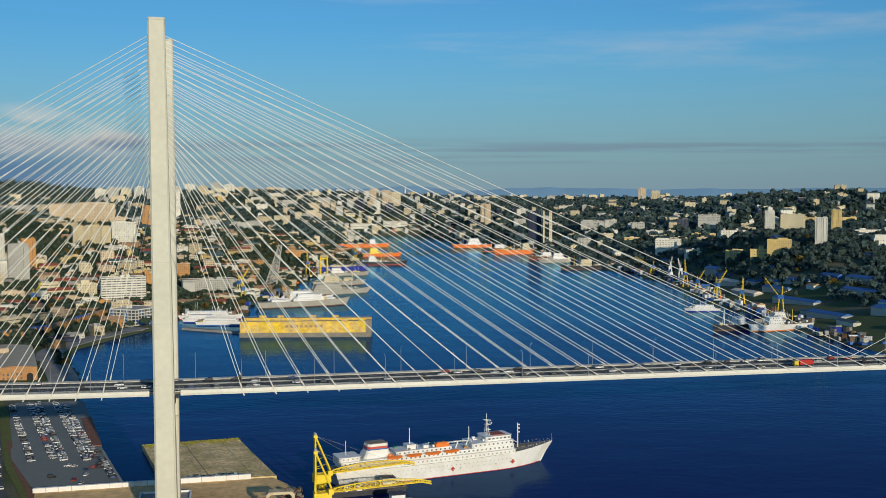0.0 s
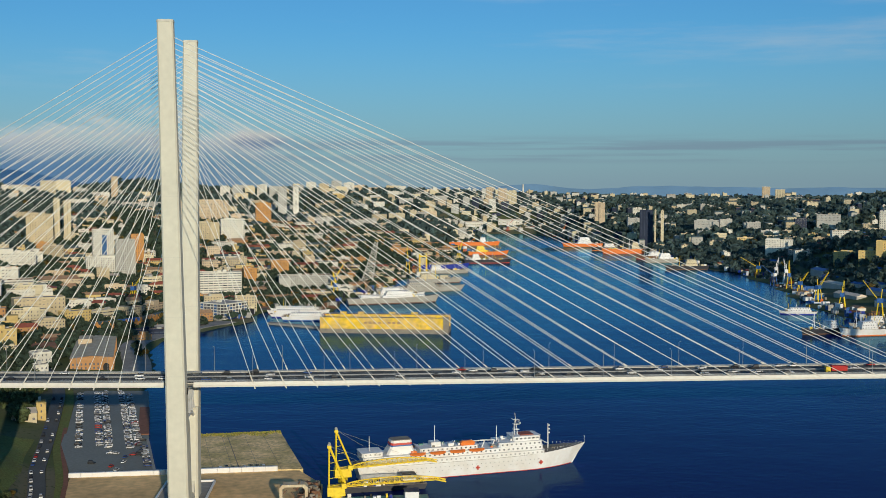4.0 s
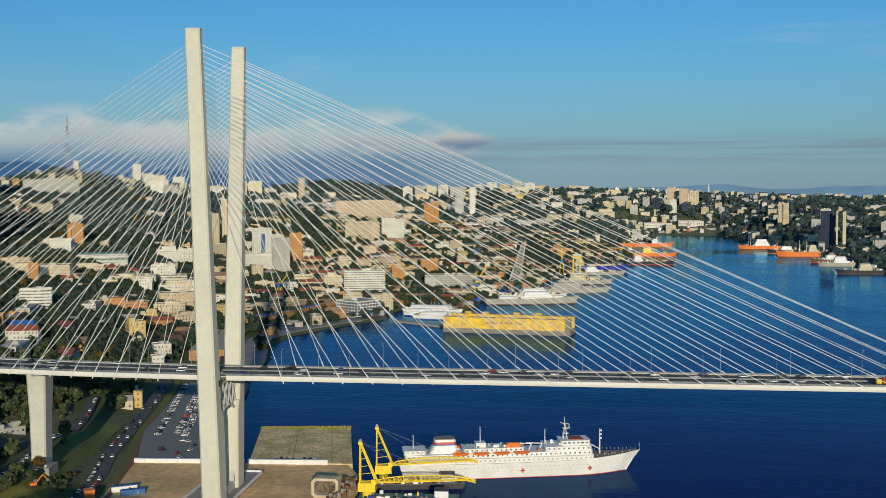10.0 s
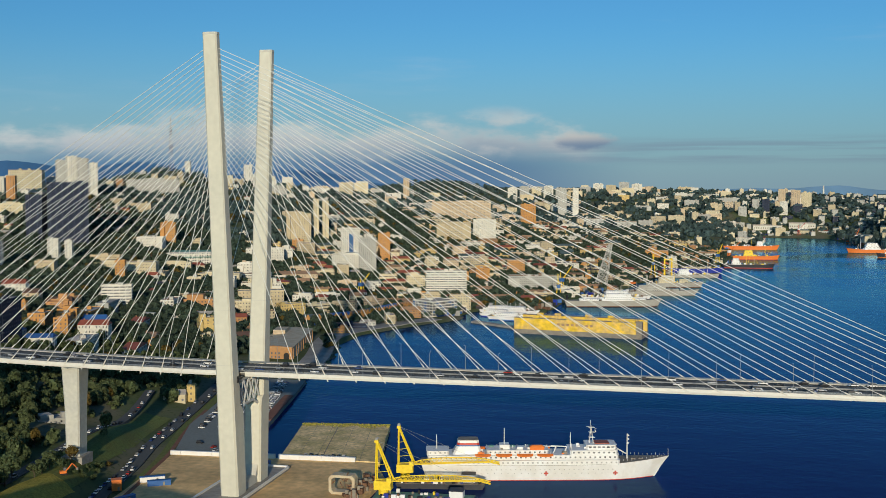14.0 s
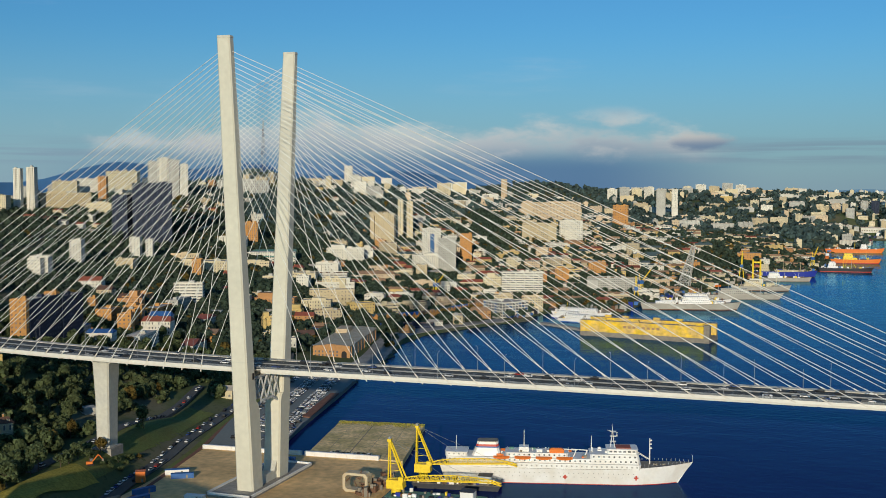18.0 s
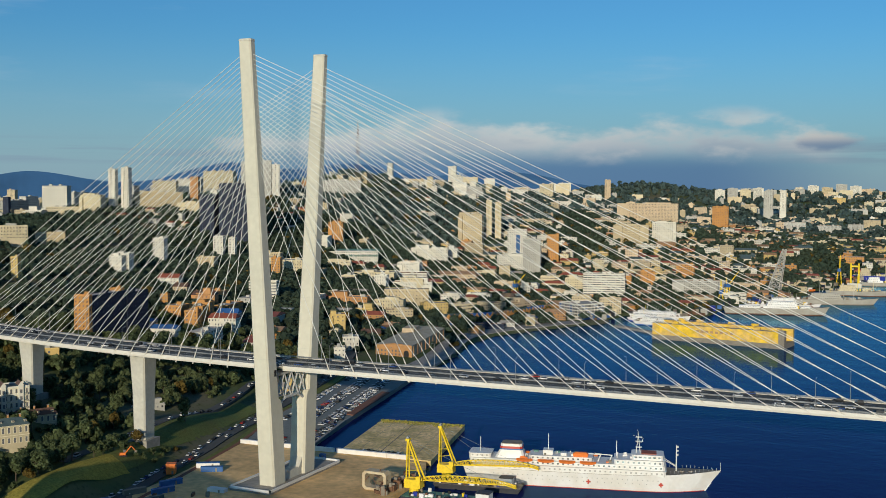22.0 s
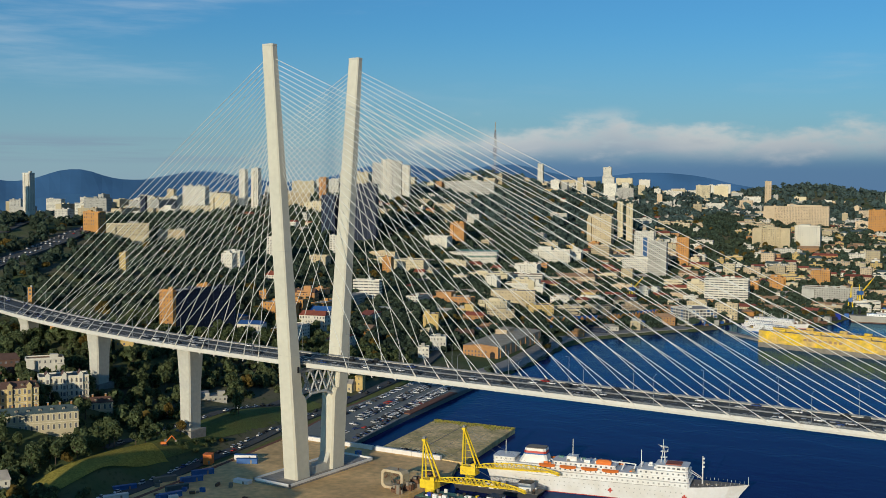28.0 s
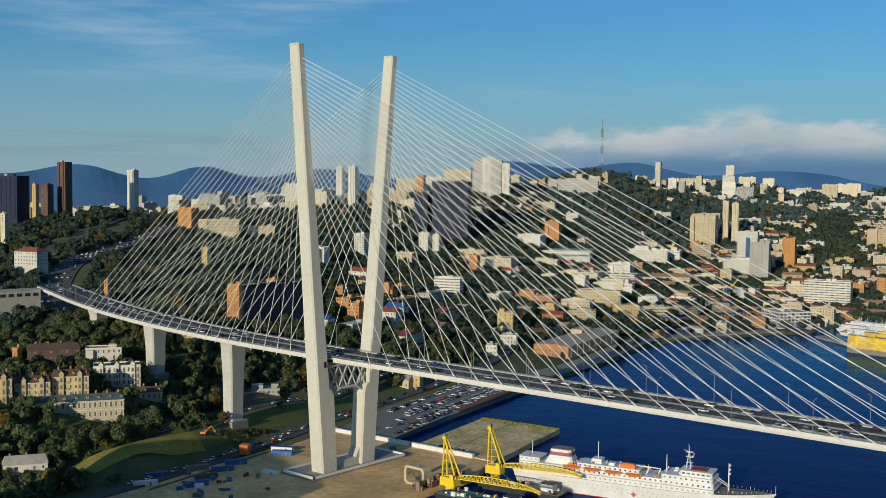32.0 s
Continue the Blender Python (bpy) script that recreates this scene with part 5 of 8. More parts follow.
def facade_windows(acc, w, d, h, faces, style, z0=0.0, look_as=0, pane="glass"):
    """Window panes a few centimetres proud of a w x d x h body; each face is (normal x, normal y)."""
    storey = (3.0, 3.3, 3.6, 3.0)[look_as]
    floors = max(1, int(h / storey))
    for fx, fy in faces:
        span = w if fy else d
        off = (d if fy else w) / 2 + 0.05
        bays = max(1, int(span / (3.3, 2.9, 3.8, 3.1)[look_as]))
        for i in range(floors):
            zc = z0 + (i + 0.33) * h / floors
            hh = (1.4, 1.75, 1.6, 1.3)[look_as]
            if style in ("band",):
                cells = [((j + 0.5) / max(1, int(span / 6)) * span - span / 2, span / max(1, int(span / 6)) * 0.86) for j in range(max(1, int(span / 6)))]
                hh = 1.15
            elif style == "glass":
                n = max(1, int(span / 5))
                cells = [((j + 0.5) / n * span - span / 2, span / n * 0.8) for j in range(n)]
                zc, hh = z0 + (i + 0.15) * h / floors, h / floors * 0.72
            else:
                cells = [((j + 0.5) / bays * span - span / 2, (1.3 if j % 3 else 1.9, 0.95, 1.5 if j % 2 else 0.9, 1.2)[look_as]) for j in range(bays)]
            for k, (c, cw) in enumerate(cells):
                if style not in ("band", "glass") and ((k * 7 + i * 5 + look_as) % 13 == 0 or abs(c) > span / 2 - 1.0):
                    continue
                a, b = c - cw / 2, c + cw / 2
                if fy:
                    q = [(a, fy * off, zc), (b, fy * off, zc), (b, fy * off, zc + hh), (a, fy * off, zc + hh)]
                else:
                    q = [(fx * off, a, zc), (fx * off, b, zc), (fx * off, b, zc + hh), (fx * off, a, zc + hh)]
                if fy > 0 or fx < 0:
                    q.reverse()
                acc.face(q, "blueglass" if style == "glass" and (i + len(acc.f)) % 4 == 0 else pane)


def balconies(acc, w, d, h, wall, look_as):
    """Columns of balcony boxes on the front."""
    floors = max(1, int(h / 3.0))
    step = (0, 0, 7.6, 6.2)[look_as]
    if not step or w < 14:
        return False
    n = int(w / step)
    for j in range(n):
        x = (j + 0.5) / n * w - w / 2
        for i in range(1, floors):
            acc.box(x, -d / 2 - 0.55, i * h / floors - 0.1, 2.8, 1.1, 1.15, wall)
    return True


def pitched(acc, w, d, h, rise, key, hip=0.0, over=0.5):
    w, d = w + 2 * over, d + 2 * over
    e = w / 2 * hip
    A, B2, C, D = (-w / 2, -d / 2, h), (w / 2, -d / 2, h), (w / 2, d / 2, h), (-w / 2, d / 2, h)
    P, Q = (-w / 2 + e, 0, h + rise), (w / 2 - e, 0, h + rise)
    for q in ((A, B2, Q, P), (C, D, P, Q), (B2, C, Q), (D, A, P), (D, C, B2, A)):
        acc.face(list(q), key)


def B(x, y, zb, zt, w, d, rot, wall, style, group=""):
    """One building of the city with its walls, roof, roof housings and window rows."""
    if x < -240 and rot > 18 and not (-780 < x < -720 and 1080 < y < 1115) and max(w, d) < 44 and max(w, d) < 2.6 * min(w, d):
        # the town's grid runs nearly north, so the east sides lie in shade
        grid = 13 + (x * 13 + y * 7) % 9
        turn = math.radians(rot - grid)
        k = 1 / (math.cos(turn) + d / w * math.sin(turn))
        w, d, rot = w * k, d * k, grid
    TAKEN.append((x, y, 0.62 * math.hypot(w, d) * 0.9))
    name, words, cat = SHAPE_WORD[style]
    h = zt - zb
    if h < 16 and style == "block":
        name, words = "town_house", "town house of a few storeys"
    r = root(name, pose(x, y, zb, 0, 0, rot), WALL_WORD[wall] + " " + words, cat, group)
    rnd = random.Random(int(x * 7 + y * 3))
    a = Acc()
    pitch = style in ("red", "redhip", "blue", "gable", "gablegrey", "rust")
    body = h - (min(4.0, h * 0.3) if pitch else 0.8)
    low = min(-4.0, min(hz(x + u, y + v) for u in (-w / 2, w / 2) for v in (-d / 2, d / 2)) - zb - 2.0)
    look_as = rnd.randrange(4)
    extra = []
    a.box(0, 0, low, w, d, body - low, wall)
    if not pitch and style == "block" and w > 15:
        for sx in (-1, 1):
            if rnd.random() < 0.45:
                ww, dd = w * rnd.uniform(0.16, 0.28), d * rnd.uniform(0.35, 0.7)
                extra.append(("wing", (sx * (w / 2 - ww / 2), -d / 2 - dd * 0.2, low, ww, dd * 0.4 + 0.2, (body - low) * 1.0 - rnd.choice((0.4, 3.0)), wall)))
        if rnd.random() < 0.55:
            extra.append(("penthouse", (rnd.uniform(-0.25, 0.25) * w, d * 0.05, body, w * rnd.uniform(0.25, 0.6), d * 0.75, rnd.choice((2.9, 3.2, 5.8)), wall)))
    if style == "tower" and w > 9:
        for k in range(max(2, int(w / 7))):
            extra.append(("pilaster", (-w / 2 + w * (k + 0.5) / max(2, int(w / 7)), -d / 2 - 0.5, 0, 2.2 if wall != "w_slate" else 0.7, 1.0, body, "w_navy" if wall == "w_slate" else wall)))
    wob = a.build("wall", r)
    for nm, q in extra:
        part_box(nm, wob, *q)
    a = Acc()
    if pitch:
        key = {"red": "roofred", "redhip": "roofred", "blue": "roofblue", "gable": "w_brown", "gablegrey": "roofgrey", "rust": "roofrust"}[style]
        pitched(a, w, d, body, h - body, key, 0.45 if style == "redhip" else 0.12)
        rob = a.build("roof", r, {"roofred": "red sheet roof", "roofblue": "blue sheet roof"}.get(key, "dark pitched roof"))
        for k in range(max(1, int(w / 9))):
            part_box("chimney", rob, -w * 0.35 + k * 8, 1.0, body + 0.5, 0.9, 0.9, h - body + 0.4, "w_brick")
    elif style == "hallteal":
        a.loft([[(-w / 2 - 1, -d / 2 - 2, body - 7), (w / 2 + 1, -d / 2 - 2, body - 7), (w / 2 + 1, d / 2, body + 1), (-w / 2 - 1, d / 2, body + 1)],
                [(-w / 2 - 1, -d / 2 - 2, body - 6.2), (w / 2 + 1, -d / 2 - 2, body - 6.2), (w / 2 + 1, d / 2, body + 2), (-w / 2 - 1, d / 2, body + 2)]], "roofgreen")
        a.build("roof", r, "sloping teal sheet roof")
    else:
        a.box(0, 0, body, w - 0.6, d - 0.6, 0.25, rnd.choice(("roofgrey", "roofgrey", "rooftan", "roofrust")) if h < 30 else "roofgrey")
        for px, py, pw, pd in ((0, -d / 2 + 0.15, w, 0.3), (0, d / 2 - 0.15, w, 0.3), (-w / 2 + 0.15, 0, 0.3, d - 0.6), (w / 2 - 0.15, 0, 0.3, d - 0.6)):
            a.box(px, py, body, pw, pd, 0.9, wall)
        rob = a.build("roof", r, "flat grey felt roof with a parapet")
        for k in range(max(1, min(4, int(w / 14)))):
            part_box("roof_housing", rob, rnd.uniform(-w * 0.36, w * 0.36), rnd.uniform(-d * 0.2, d * 0.2), body + 0.25, min(5, w * 0.3), min(3.5, d * 0.35), rnd.uniform(2, 3.2), rnd.choice((wall, "w_grey")))
    a = Acc()
    facade_windows(a, w, d, body, ((0, -1), (1, 0), (-1, 0)), style, look_as=look_as, pane="darkpane" if wall == "w_slate" else "glass")
    tagged(a.build("window_panes", wob, "rows of dark window panes"), kind="stuff")
    a = Acc()
    if style in ("block", "tower") and h > 14 and balconies(a, w, d, body, wall, look_as):
        tagged(a.build("loggia", wob), kind="stuff")
    if not pitch and style != "hallteal":
        part_box("cornice", wob, 0, 0, body - 0.5, w + 0.7, d + 0.7, 0.35, wall)
    for k in range(rnd.randrange(3) if not pitch and dist_ok(x, y) else 0):
        part_box("vent", rob, rnd.uniform(-0.4, 0.4) * w, rnd.uniform(-0.3, 0.3) * d, body + 0.25, 1.2, 1.2, rnd.uniform(0.8, 1.8), "w_grey")
    if style == "bluecore":
        part_box("glass_core", wob, w * 0.05, -d / 2 - 0.3, h * 0.15, w * 0.22, 0.8, h * 0.7, "blueglass", label="blue glass stair core")
    return r


M["w_ochre"] = surface("ochre_plaster", (0.60, 0.47, 0.22), 0.85, grain=0.4, spread=0.12, broad=0.1, broad_to=(0.48, 0.36, 0.17), vary=0.08)
M["trim"] = surface("pale_trim", (0.72, 0.66, 0.48), 0.8, grain=0.6, spread=0.1)


def ornate(x, y, zb, zt, w, d, rot, wall, pitch=True, roof_key="w_brown", bays=True):
    """Old plastered town house: cornices, tall windows with surrounds, bay turrets with gables, iron balconies, dormers."""
    TAKEN.append((x, y, 0.62 * math.hypot(w, d) * 0.9))
    TAKEN.append((x + math.sin(math.radians(rot)) * (d + 4), y - math.cos(math.radians(rot)) * (d + 4), w * 0.2))
    words = {"w_ochre": "ochre plastered old town house with gabled bays and a dark roof", "w_white": "white plastered corner house with tall arched windows",
             "w_cream": "long cream plastered house under a %s roof" % ("grey-green" if roof_key == "roofteal" else "dark brown")}[wall]
    r = root("town_house", pose(x, y, zb, 0, 0, rot), words, "house", "old row on the slope")
    rnd = random.Random(int(x * 5 + y))
    h = zt - zb
    rise = min(3.6, h * 0.24) if pitch else 0.6
    body = h - rise
    low = min(-3.0, min(hz(x + u, y + v) for u in (-w / 2, w / 2) for v in (-w / 2, w / 2)) - zb - 2.0)
    wob = part_box("wall", r, 0, 0, low, w, d, body - low, wall)
    a = Acc()
    if pitch:
        pitched(a, w, d, body, rise, roof_key, 0.15, 0.6)
    else:
        a.box(0, 0, body, w - 0.5, d - 0.5, 0.2, "roofteal")
        for sy in (-1, 1):
            a.box(0, sy * (d / 2 - 0.2), body, w, 0.4, 1.0, wall)
        for sx in (-1, 1):
            a.box(sx * (w / 2 - 0.2), 0, body, 0.4, d - 0.8, 1.0, wall)
    rob = a.build("roof", r, "rusty brown sheet roof" if roof_key == "w_brown" and pitch else "grey-green sheet roof")
    floors = max(2, int(body / 3.7))
    fh = body / floors
    for i in range(1, floors + 1):
        part_box("string_course", wob, 0, -d / 2 - 0.1, i * fh - 0.35, w + 0.3, 0.35, 0.3 if i < floors else 0.55, "trim")
    n = max(3, int(w / 2.9))
    for i in range(floors):
        for k in range(n):
            px = -w / 2 + w * (k + 0.5) / n
            a = Acc()
            wd, hh, z = 0.55, fh * 0.5, i * fh + fh * 0.22
            arch = i == floors - 1 or wall == "w_white"
            top = [(px + wd * math.cos(t), -d / 2 - 0.09, z + hh + (wd * math.sin(t) if arch else 0)) for t in (0, 0.8, 1.57, 2.34, 3.14)] if arch else [(px + wd, -d / 2 - 0.09, z + hh), (px - wd, -d / 2 - 0.09, z + hh)]
            a.box(px, -d / 2 - 0.03, z - 0.25, wd * 2 + 0.5, 0.1, hh + (0.9 if arch else 0.5), "trim")
            a.face([(px - wd, -d / 2 - 0.09, z), (px + wd, -d / 2 - 0.09, z)] + top, "glass")
            a.build("window", wob)
        for sx in (-1, 1):
            for k in range(max(2, int(d / 3.2))):
                py = -d / 2 + d * (k + 0.5) / max(2, int(d / 3.2))
                part_box("window", wob, sx * (w / 2 + 0.02), py, i * fh + fh * 0.25, 0.1, 1.1, fh * 0.5, "glass")
    if bays:
        m = max(2, int(w / 9))
        for k in range(m):
            px = -w / 2 + w * (k + 0.5) / m
            a = Acc()
            a.box(px, -d / 2 - 0.6, low, 2.6, 1.3, body + 1.6 - low, wall)
            a.face([(px - 1.7, -d / 2 - 1.25, body + 1.6), (px + 1.7, -d / 2 - 1.25, body + 1.6), (px, -d / 2 - 1.25, body + 3.6)], wall)
            a.face([(px - 1.7, -d / 2 - 1.3, body + 1.6), (px, -d / 2 - 1.3, body + 3.7), (px, 0, body + 3.7), (px - 1.7, 0, body + 1.6)][::-1], roof_key)
            a.face([(px + 1.7, -d / 2 - 1.3, body + 1.6), (px, -d / 2 - 1.3, body + 3.7), (px, 0, body + 3.7), (px + 1.7, 0, body + 1.6)], roof_key)
            bay = a.build("bay", wob, "projecting bay with a small gable")
            for i in range(floors):
                part_box("window", bay, px, -d / 2 - 1.26, i * fh + fh * 0.22, 1.3, 0.08, fh * 0.55, "glass")
        for k in range(m):
            px = -w / 2 + w * (k + 0.95) / m - 1.5
            for i in range(1, floors):
                a = Acc()
                a.box(px, -d / 2 - 0.6, i * fh + 0.1, 2.2, 1.2, 0.18, "trim")
                for u in range(7):
                    a.box(px - 1.05 + 0.35 * u, -d / 2 - 1.15, i * fh + 0.28, 0.06, 0.06, 0.9, "black")
                a.box(px, -d / 2 - 1.15, i * fh + 1.15, 2.2, 0.08, 0.08, "black")
                a.build("balcony", wob, "small balcony with an iron rail")
    if pitch:
        for k in range(max(2, int(w / 6))):
            px = -w / 2 + w * (k + 0.5) / max(2, int(w / 6))
            a = Acc()
            a.box(px, 1.2, body + rise * 0.35, 0.9, 0.9, rise * 0.65 + 1.3, "w_brick")
            a.box(px, 1.2, body + rise + 1.3, 1.1, 1.1, 0.2, "w_grey")
            a.build("chimney", rob)
            a = Acc()
            a.box(px + 1.6, -d * 0.28, body + rise * 0.3, 1.4, 1.6, 1.3, wall)
            a.box(px + 1.6, -d * 0.28 - 0.82, body + rise * 0.3 + 0.3, 0.9, 0.06, 0.8, "glass")
            a.box(px + 1.6, -d * 0.28, body + rise * 0.3 + 1.3, 1.7, 1.9, 0.15, roof_key)
            a.build("dormer", rob)
    return r


B(-572, 775, 76, 166, 51, 36, 31, "w_slate", "tower")
B(-524, 663, 70, 98, 15, 14, 32, "w_white", "block")
B(-505, 665, 66, 96, 10, 10, 31, "w_white", "block")
B(-486, 586, 61, 77, 25, 17, 32, "w_beige", "block")
B(-512, 888, 61, 90, 40, 20, 27, "w_white", "block")
B(-515, 947, 70, 108, 23, 16, 26, "w_orange", "block")
B(-461, 902, 49, 69, 73, 29, 25, "w_white", "hallteal")
B(-428, 649, 49, 74, 13, 13, 28, "w_orange", "block")
B(-360, 518, 35, 58, 32, 13, 29, "w_white", "band")
B(-409, 692, 45, 57, 15, 11, 27, "w_white", "red")
B(-741, 1339, 147, 173, 95, 24, 27, "w_grey", "block")
B(-788, 1304, 146, 173, 15, 14, 29, "w_brick", "block")
B(-806, 1301, 146, 170, 15, 14, 29, "w_cream", "block")
B(-375, 454, 39, 52, 20, 14, 31, "w_brick", "block")
B(-307, 337, 35, 54, 19, 13, 31, "w_orange", "block")
B(-360, 349, 45, 58, 9, 8, 33, "w_orange", "block")
B(-294, 360, 31, 46, 24, 14, 30, "w_white", "blue")
B(-433, 1275, 61, 114, 43, 26, 20, "w_beige", "block")
B(-420, 1327, 65, 138, 10, 10, 19, "w_cream", "tower")
B(-404, 1331, 62, 135, 11, 11, 18, "w_cream", "tower")
B(-313, 1186, 32, 93, 31, 19, 17, "w_white", "bluecore")
B(-268, 1132, 21, 80, 28, 17, 16, "w_grey", "block")
B(-275, 1255, 33, 82, 20, 19, 15, "w_orange", "block")
B(-408, 1199, 49, 72, 19, 18, 20, "w_orange", "block")
B(-295, 1146, 25, 53, 68, 27, 17, "w_white", "block")
B(-402, 1038, 43, 67, 57, 23, 21, "w_white", "block")
B(-111, 996, 8, 41, 58, 20, 12, "w_white", "band")
B(-80, 790, 3, 21, 38, 40, -36, "w_white", "glass")
B(-275, 1901, 84, 126, 132, 26, 11, "w_pink", "block")
B(-214, 1531, 54, 91, 65, 26, 12, "w_beige", "block")
B(-161, 1572, 53, 96, 44, 22, 10, "w_white", "block")
B(-148, 2075, 65, 118, 36, 22, 8, "w_orange", "block")
B(0, 1108, 8, 27, 77, 23, 7, "w_grey", "block")
B(-2, 3443, 53, 128, 41, 28, 3, "w_yellow", "tower")
B(50, 3458, 47, 102, 76, 38, 2, "w_cream", "block")
for k in range(5):
    B(-418 + 44 * k, 3545 + 6 * k, 126, 152 + (k * 7) % 13, 36, 20, 8, ("w_white", "w_grey", "w_cream")[k % 3], "block")
    B(-160 + 48 * k, 3690 + 3 * k, 130, 158 + (k * 11) % 17, 38, 20, 4, ("w_grey", "w_white", "w_beige")[k % 3], "block")
B(-170, 2991, 92, 151, 28, 26, 6, "w_grey", "tower")
B(-128, 2998, 92, 154, 19, 18, 6, "w_white", "tower")
B(441, 3255, 61, 117, 23, 21, -3, "w_grey", "tower")
B(474, 3262, 61, 117, 24, 23, -4, "w_slate", "tower")
B(535, 3340, 75, 151, 31, 29, -5, "w_pink", "tower")
B(570, 3285, 68, 147, 30, 29, -5, "w_pink", "tower")
B(605, 3293, 64, 139, 33, 31, -6, "w_cream", "tower")
B(527, 3213, 70, 110, 25, 24, -5, "w_white", "block")
B(787, 2715, 61, 108, 19, 18, -10, "w_pink", "tower")
B(919, 1007, 74, 113, 18, 13, -30, "w_white", "tower")
B(1079, 1234, 81, 119, 17, 16, -31, "w_yellow", "tower")
B(981, 1290, 81, 115, 17, 16, -28, "w_white", "block")
B(1021, 1281, 80, 110, 42, 13, -29, "w_cream", "block")
B(861, 1028, 64, 79, 36, 14, -28, "w_yellow", "block")
B(845, 1144, 46, 56, 32, 13, -26, "w_yellow", "block")
B(840, 1054, 52, 63, 25, 10, -27, "w_yellow", "block")
B(883, 1517, 37, 56, 50, 25, -23, "w_white", "block")
B(1502, 3253, 114, 153, 28, 26, -21, "w_pink", "tower")
B(1550, 3246, 114, 143, 33, 31, -22, "w_cream", "tower")
B(1175, 1968, 75, 91, 53, 16, -25, "w_grey", "block")
B(791, 2163, 33, 98, 32, 31, -14, "w_slate", "tower")
B(801, 2114, 35, 99, 4, 4, -14, "w_cream", "tower")
B(812, 2091, 36, 98, 7, 6, -15, "w_cream", "tower")
B(798, 2707, 62, 107, 17, 16, -12, "w_pink", "tower")
B(945, 2164, 55, 72, 60, 18, -17, "w_grey", "block")
B(-827, 320, 128, 185, 18, 17, 59, "w_brown", "tower")
B(-862, 443, 127, 177, 15, 15, 56, "w_white", "tower")
B(-850, 262, 115, 167, 40, 20, 62, "w_slate", "block")
B(-832, 283, 120, 157, 8, 8, 61, "w_yellow", "block")
B(-824, 294, 124, 157, 15, 14, 60, "w_brown", "block")
B(-533, 110, 82, 99, 30, 17, 61, "w_white", "redhip")
B(-735, 191, 111, 125, 9, 9, 62, "w_cream", "block")
B(-451, 251, 75, 97, 9, 9, 53, "w_yellow", "block")
B(-274, 144, 44, 79, 13, 4, 9, "w_orange", "block")
B(-278, 170, 43, 78, 13, 46, 9, "w_slate", "block")
B(-284, 210, 43, 76, 13, 32, 9, "w_slate", "block")
B(-283, 192, 43, 80, 10, 5, 9, "w_orange", "block")
B(-291, 301, 34, 51, 15, 15, 38, "w_orange", "block")
B(-363, 417, 40, 53, 20, 12, 37, "w_brick", "block")
B(-767, 745, 125, 186, 13, 13, 40, "w_white", "tower")
B(-760, 765, 123, 188, 15, 15, 39, "w_white", "tower")
B(-768, 704, 124, 149, 34, 17, 41, "w_cream", "block")
B(-745, 819, 130, 152, 69, 17, 38, "w_beige", "block")
B(-731, 888, 119, 176, 15, 14, 36, "w_brick", "tower")
B(-516, 536, 70, 101, 17, 16, 37, "w_white", "block")
B(-488, 431, 66, 87, 18, 17, 41, "w_white", "block")
B(-655, 381, 114, 131, 25, 13, 51, "w_orange", "block")
B(-612, 393, 103, 118, 47, 9, 50, "w_cream", "block")
B(-796, 691, 118, 132, 66, 13, 46, "w_cream", "block")
B(-844, 621, 110, 146, 10, 9, 49, "w_slate", "tower")
B(-815, 645, 113, 128, 28, 17, 47, "w_white", "block")
B(-603, 451, 100, 109, 32, 10, 47, "w_beige", "block")
B(-1370, 3302, 164, 239, 33, 20, 25, "w_white", "tower")
B(-1298, 2650, 175, 237, 21, 20, 29, "w_white", "tower")
B(-747, 3232, 108, 188, 21, 20, 17, "w_pink", "tower")
B(-831, 650, 112, 126, 20, 19, 45, "w_white", "block")
B(-228, 451, 15, 35, 15, 15, 31, "w_yellow", "block")
B(-183, 397, 9, 22, 15, 14, 30, "w_white", "block")
B(-171, 355, 9, 18, 10, 10, 31, "w_white", "block")
B(-201, 471, 9, 19, 20, 12, 29, "w_brown", "gable")
B(-267, 685, 17, 39, 53, 21, 25, "w_beige", "block")
B(-305, 780, 24, 44, 33, 16, 25, "w_cream", "block")
B(-305, 781, 24, 39, 50, 20, 21, "w_white", "block")
B(-373, 910, 34, 54, 36, 18, 25, "w_white", "block")
B(-214, -16, 35, 51, 23, 12, 58, "w_white", "block")
ornate(-177, -30, 24, 45, 29, 15, 57, "w_white", False)
ornate(-165, -70, 28, 48, 21, 10, 59, "w_ochre")
ornate(-172, -91, 31, 46, 20, 10, 61, "w_ochre")
ornate(-176, -112, 32, 50, 18, 9, 63, "w_ochre")
ornate(-146, -76, 22, 36, 51, 10, 59, "w_cream", True, "roofteal", False)
ornate(-158, -23, 19, 32, 23, 9, 56, "w_cream", True, "w_brown", False)
B(-162, 80, 10, 17, 22, 13, 50, "w_grey", "block")
B(-101, -135, 2, 18, 22, 10, 61, "w_white", "gablegrey")
# long blocks that turn their shaded east sides to the bay
for x, y, h, w, d, wall, style in ((-252, 266, 13, 14, 46, "w_white", "block"), (-226, 304, 12, 12, 38, "w_white", "red"), (-302, 246, 12, 12, 34, "w_grey", "blue"), (-324, 402, 14, 14, 42, "w_orange", "block"),
                                   (-346, 474, 13, 13, 44, "w_grey", "block"), (-284, 424, 11, 12, 34, "w_white", "red"), (-320, 560, 13, 14, 38, "w_white", "block"), (-392, 560, 12, 13, 36, "w_grey", "gablegrey"),
                                   (-246, 372, 10, 12, 26, "w_orange", "rust"), (-330, 330, 15, 15, 22, "w_orange", "block")):
    B(x, y, hz(x, y), hz(x, y) + h, w, d, 14, wall, style)
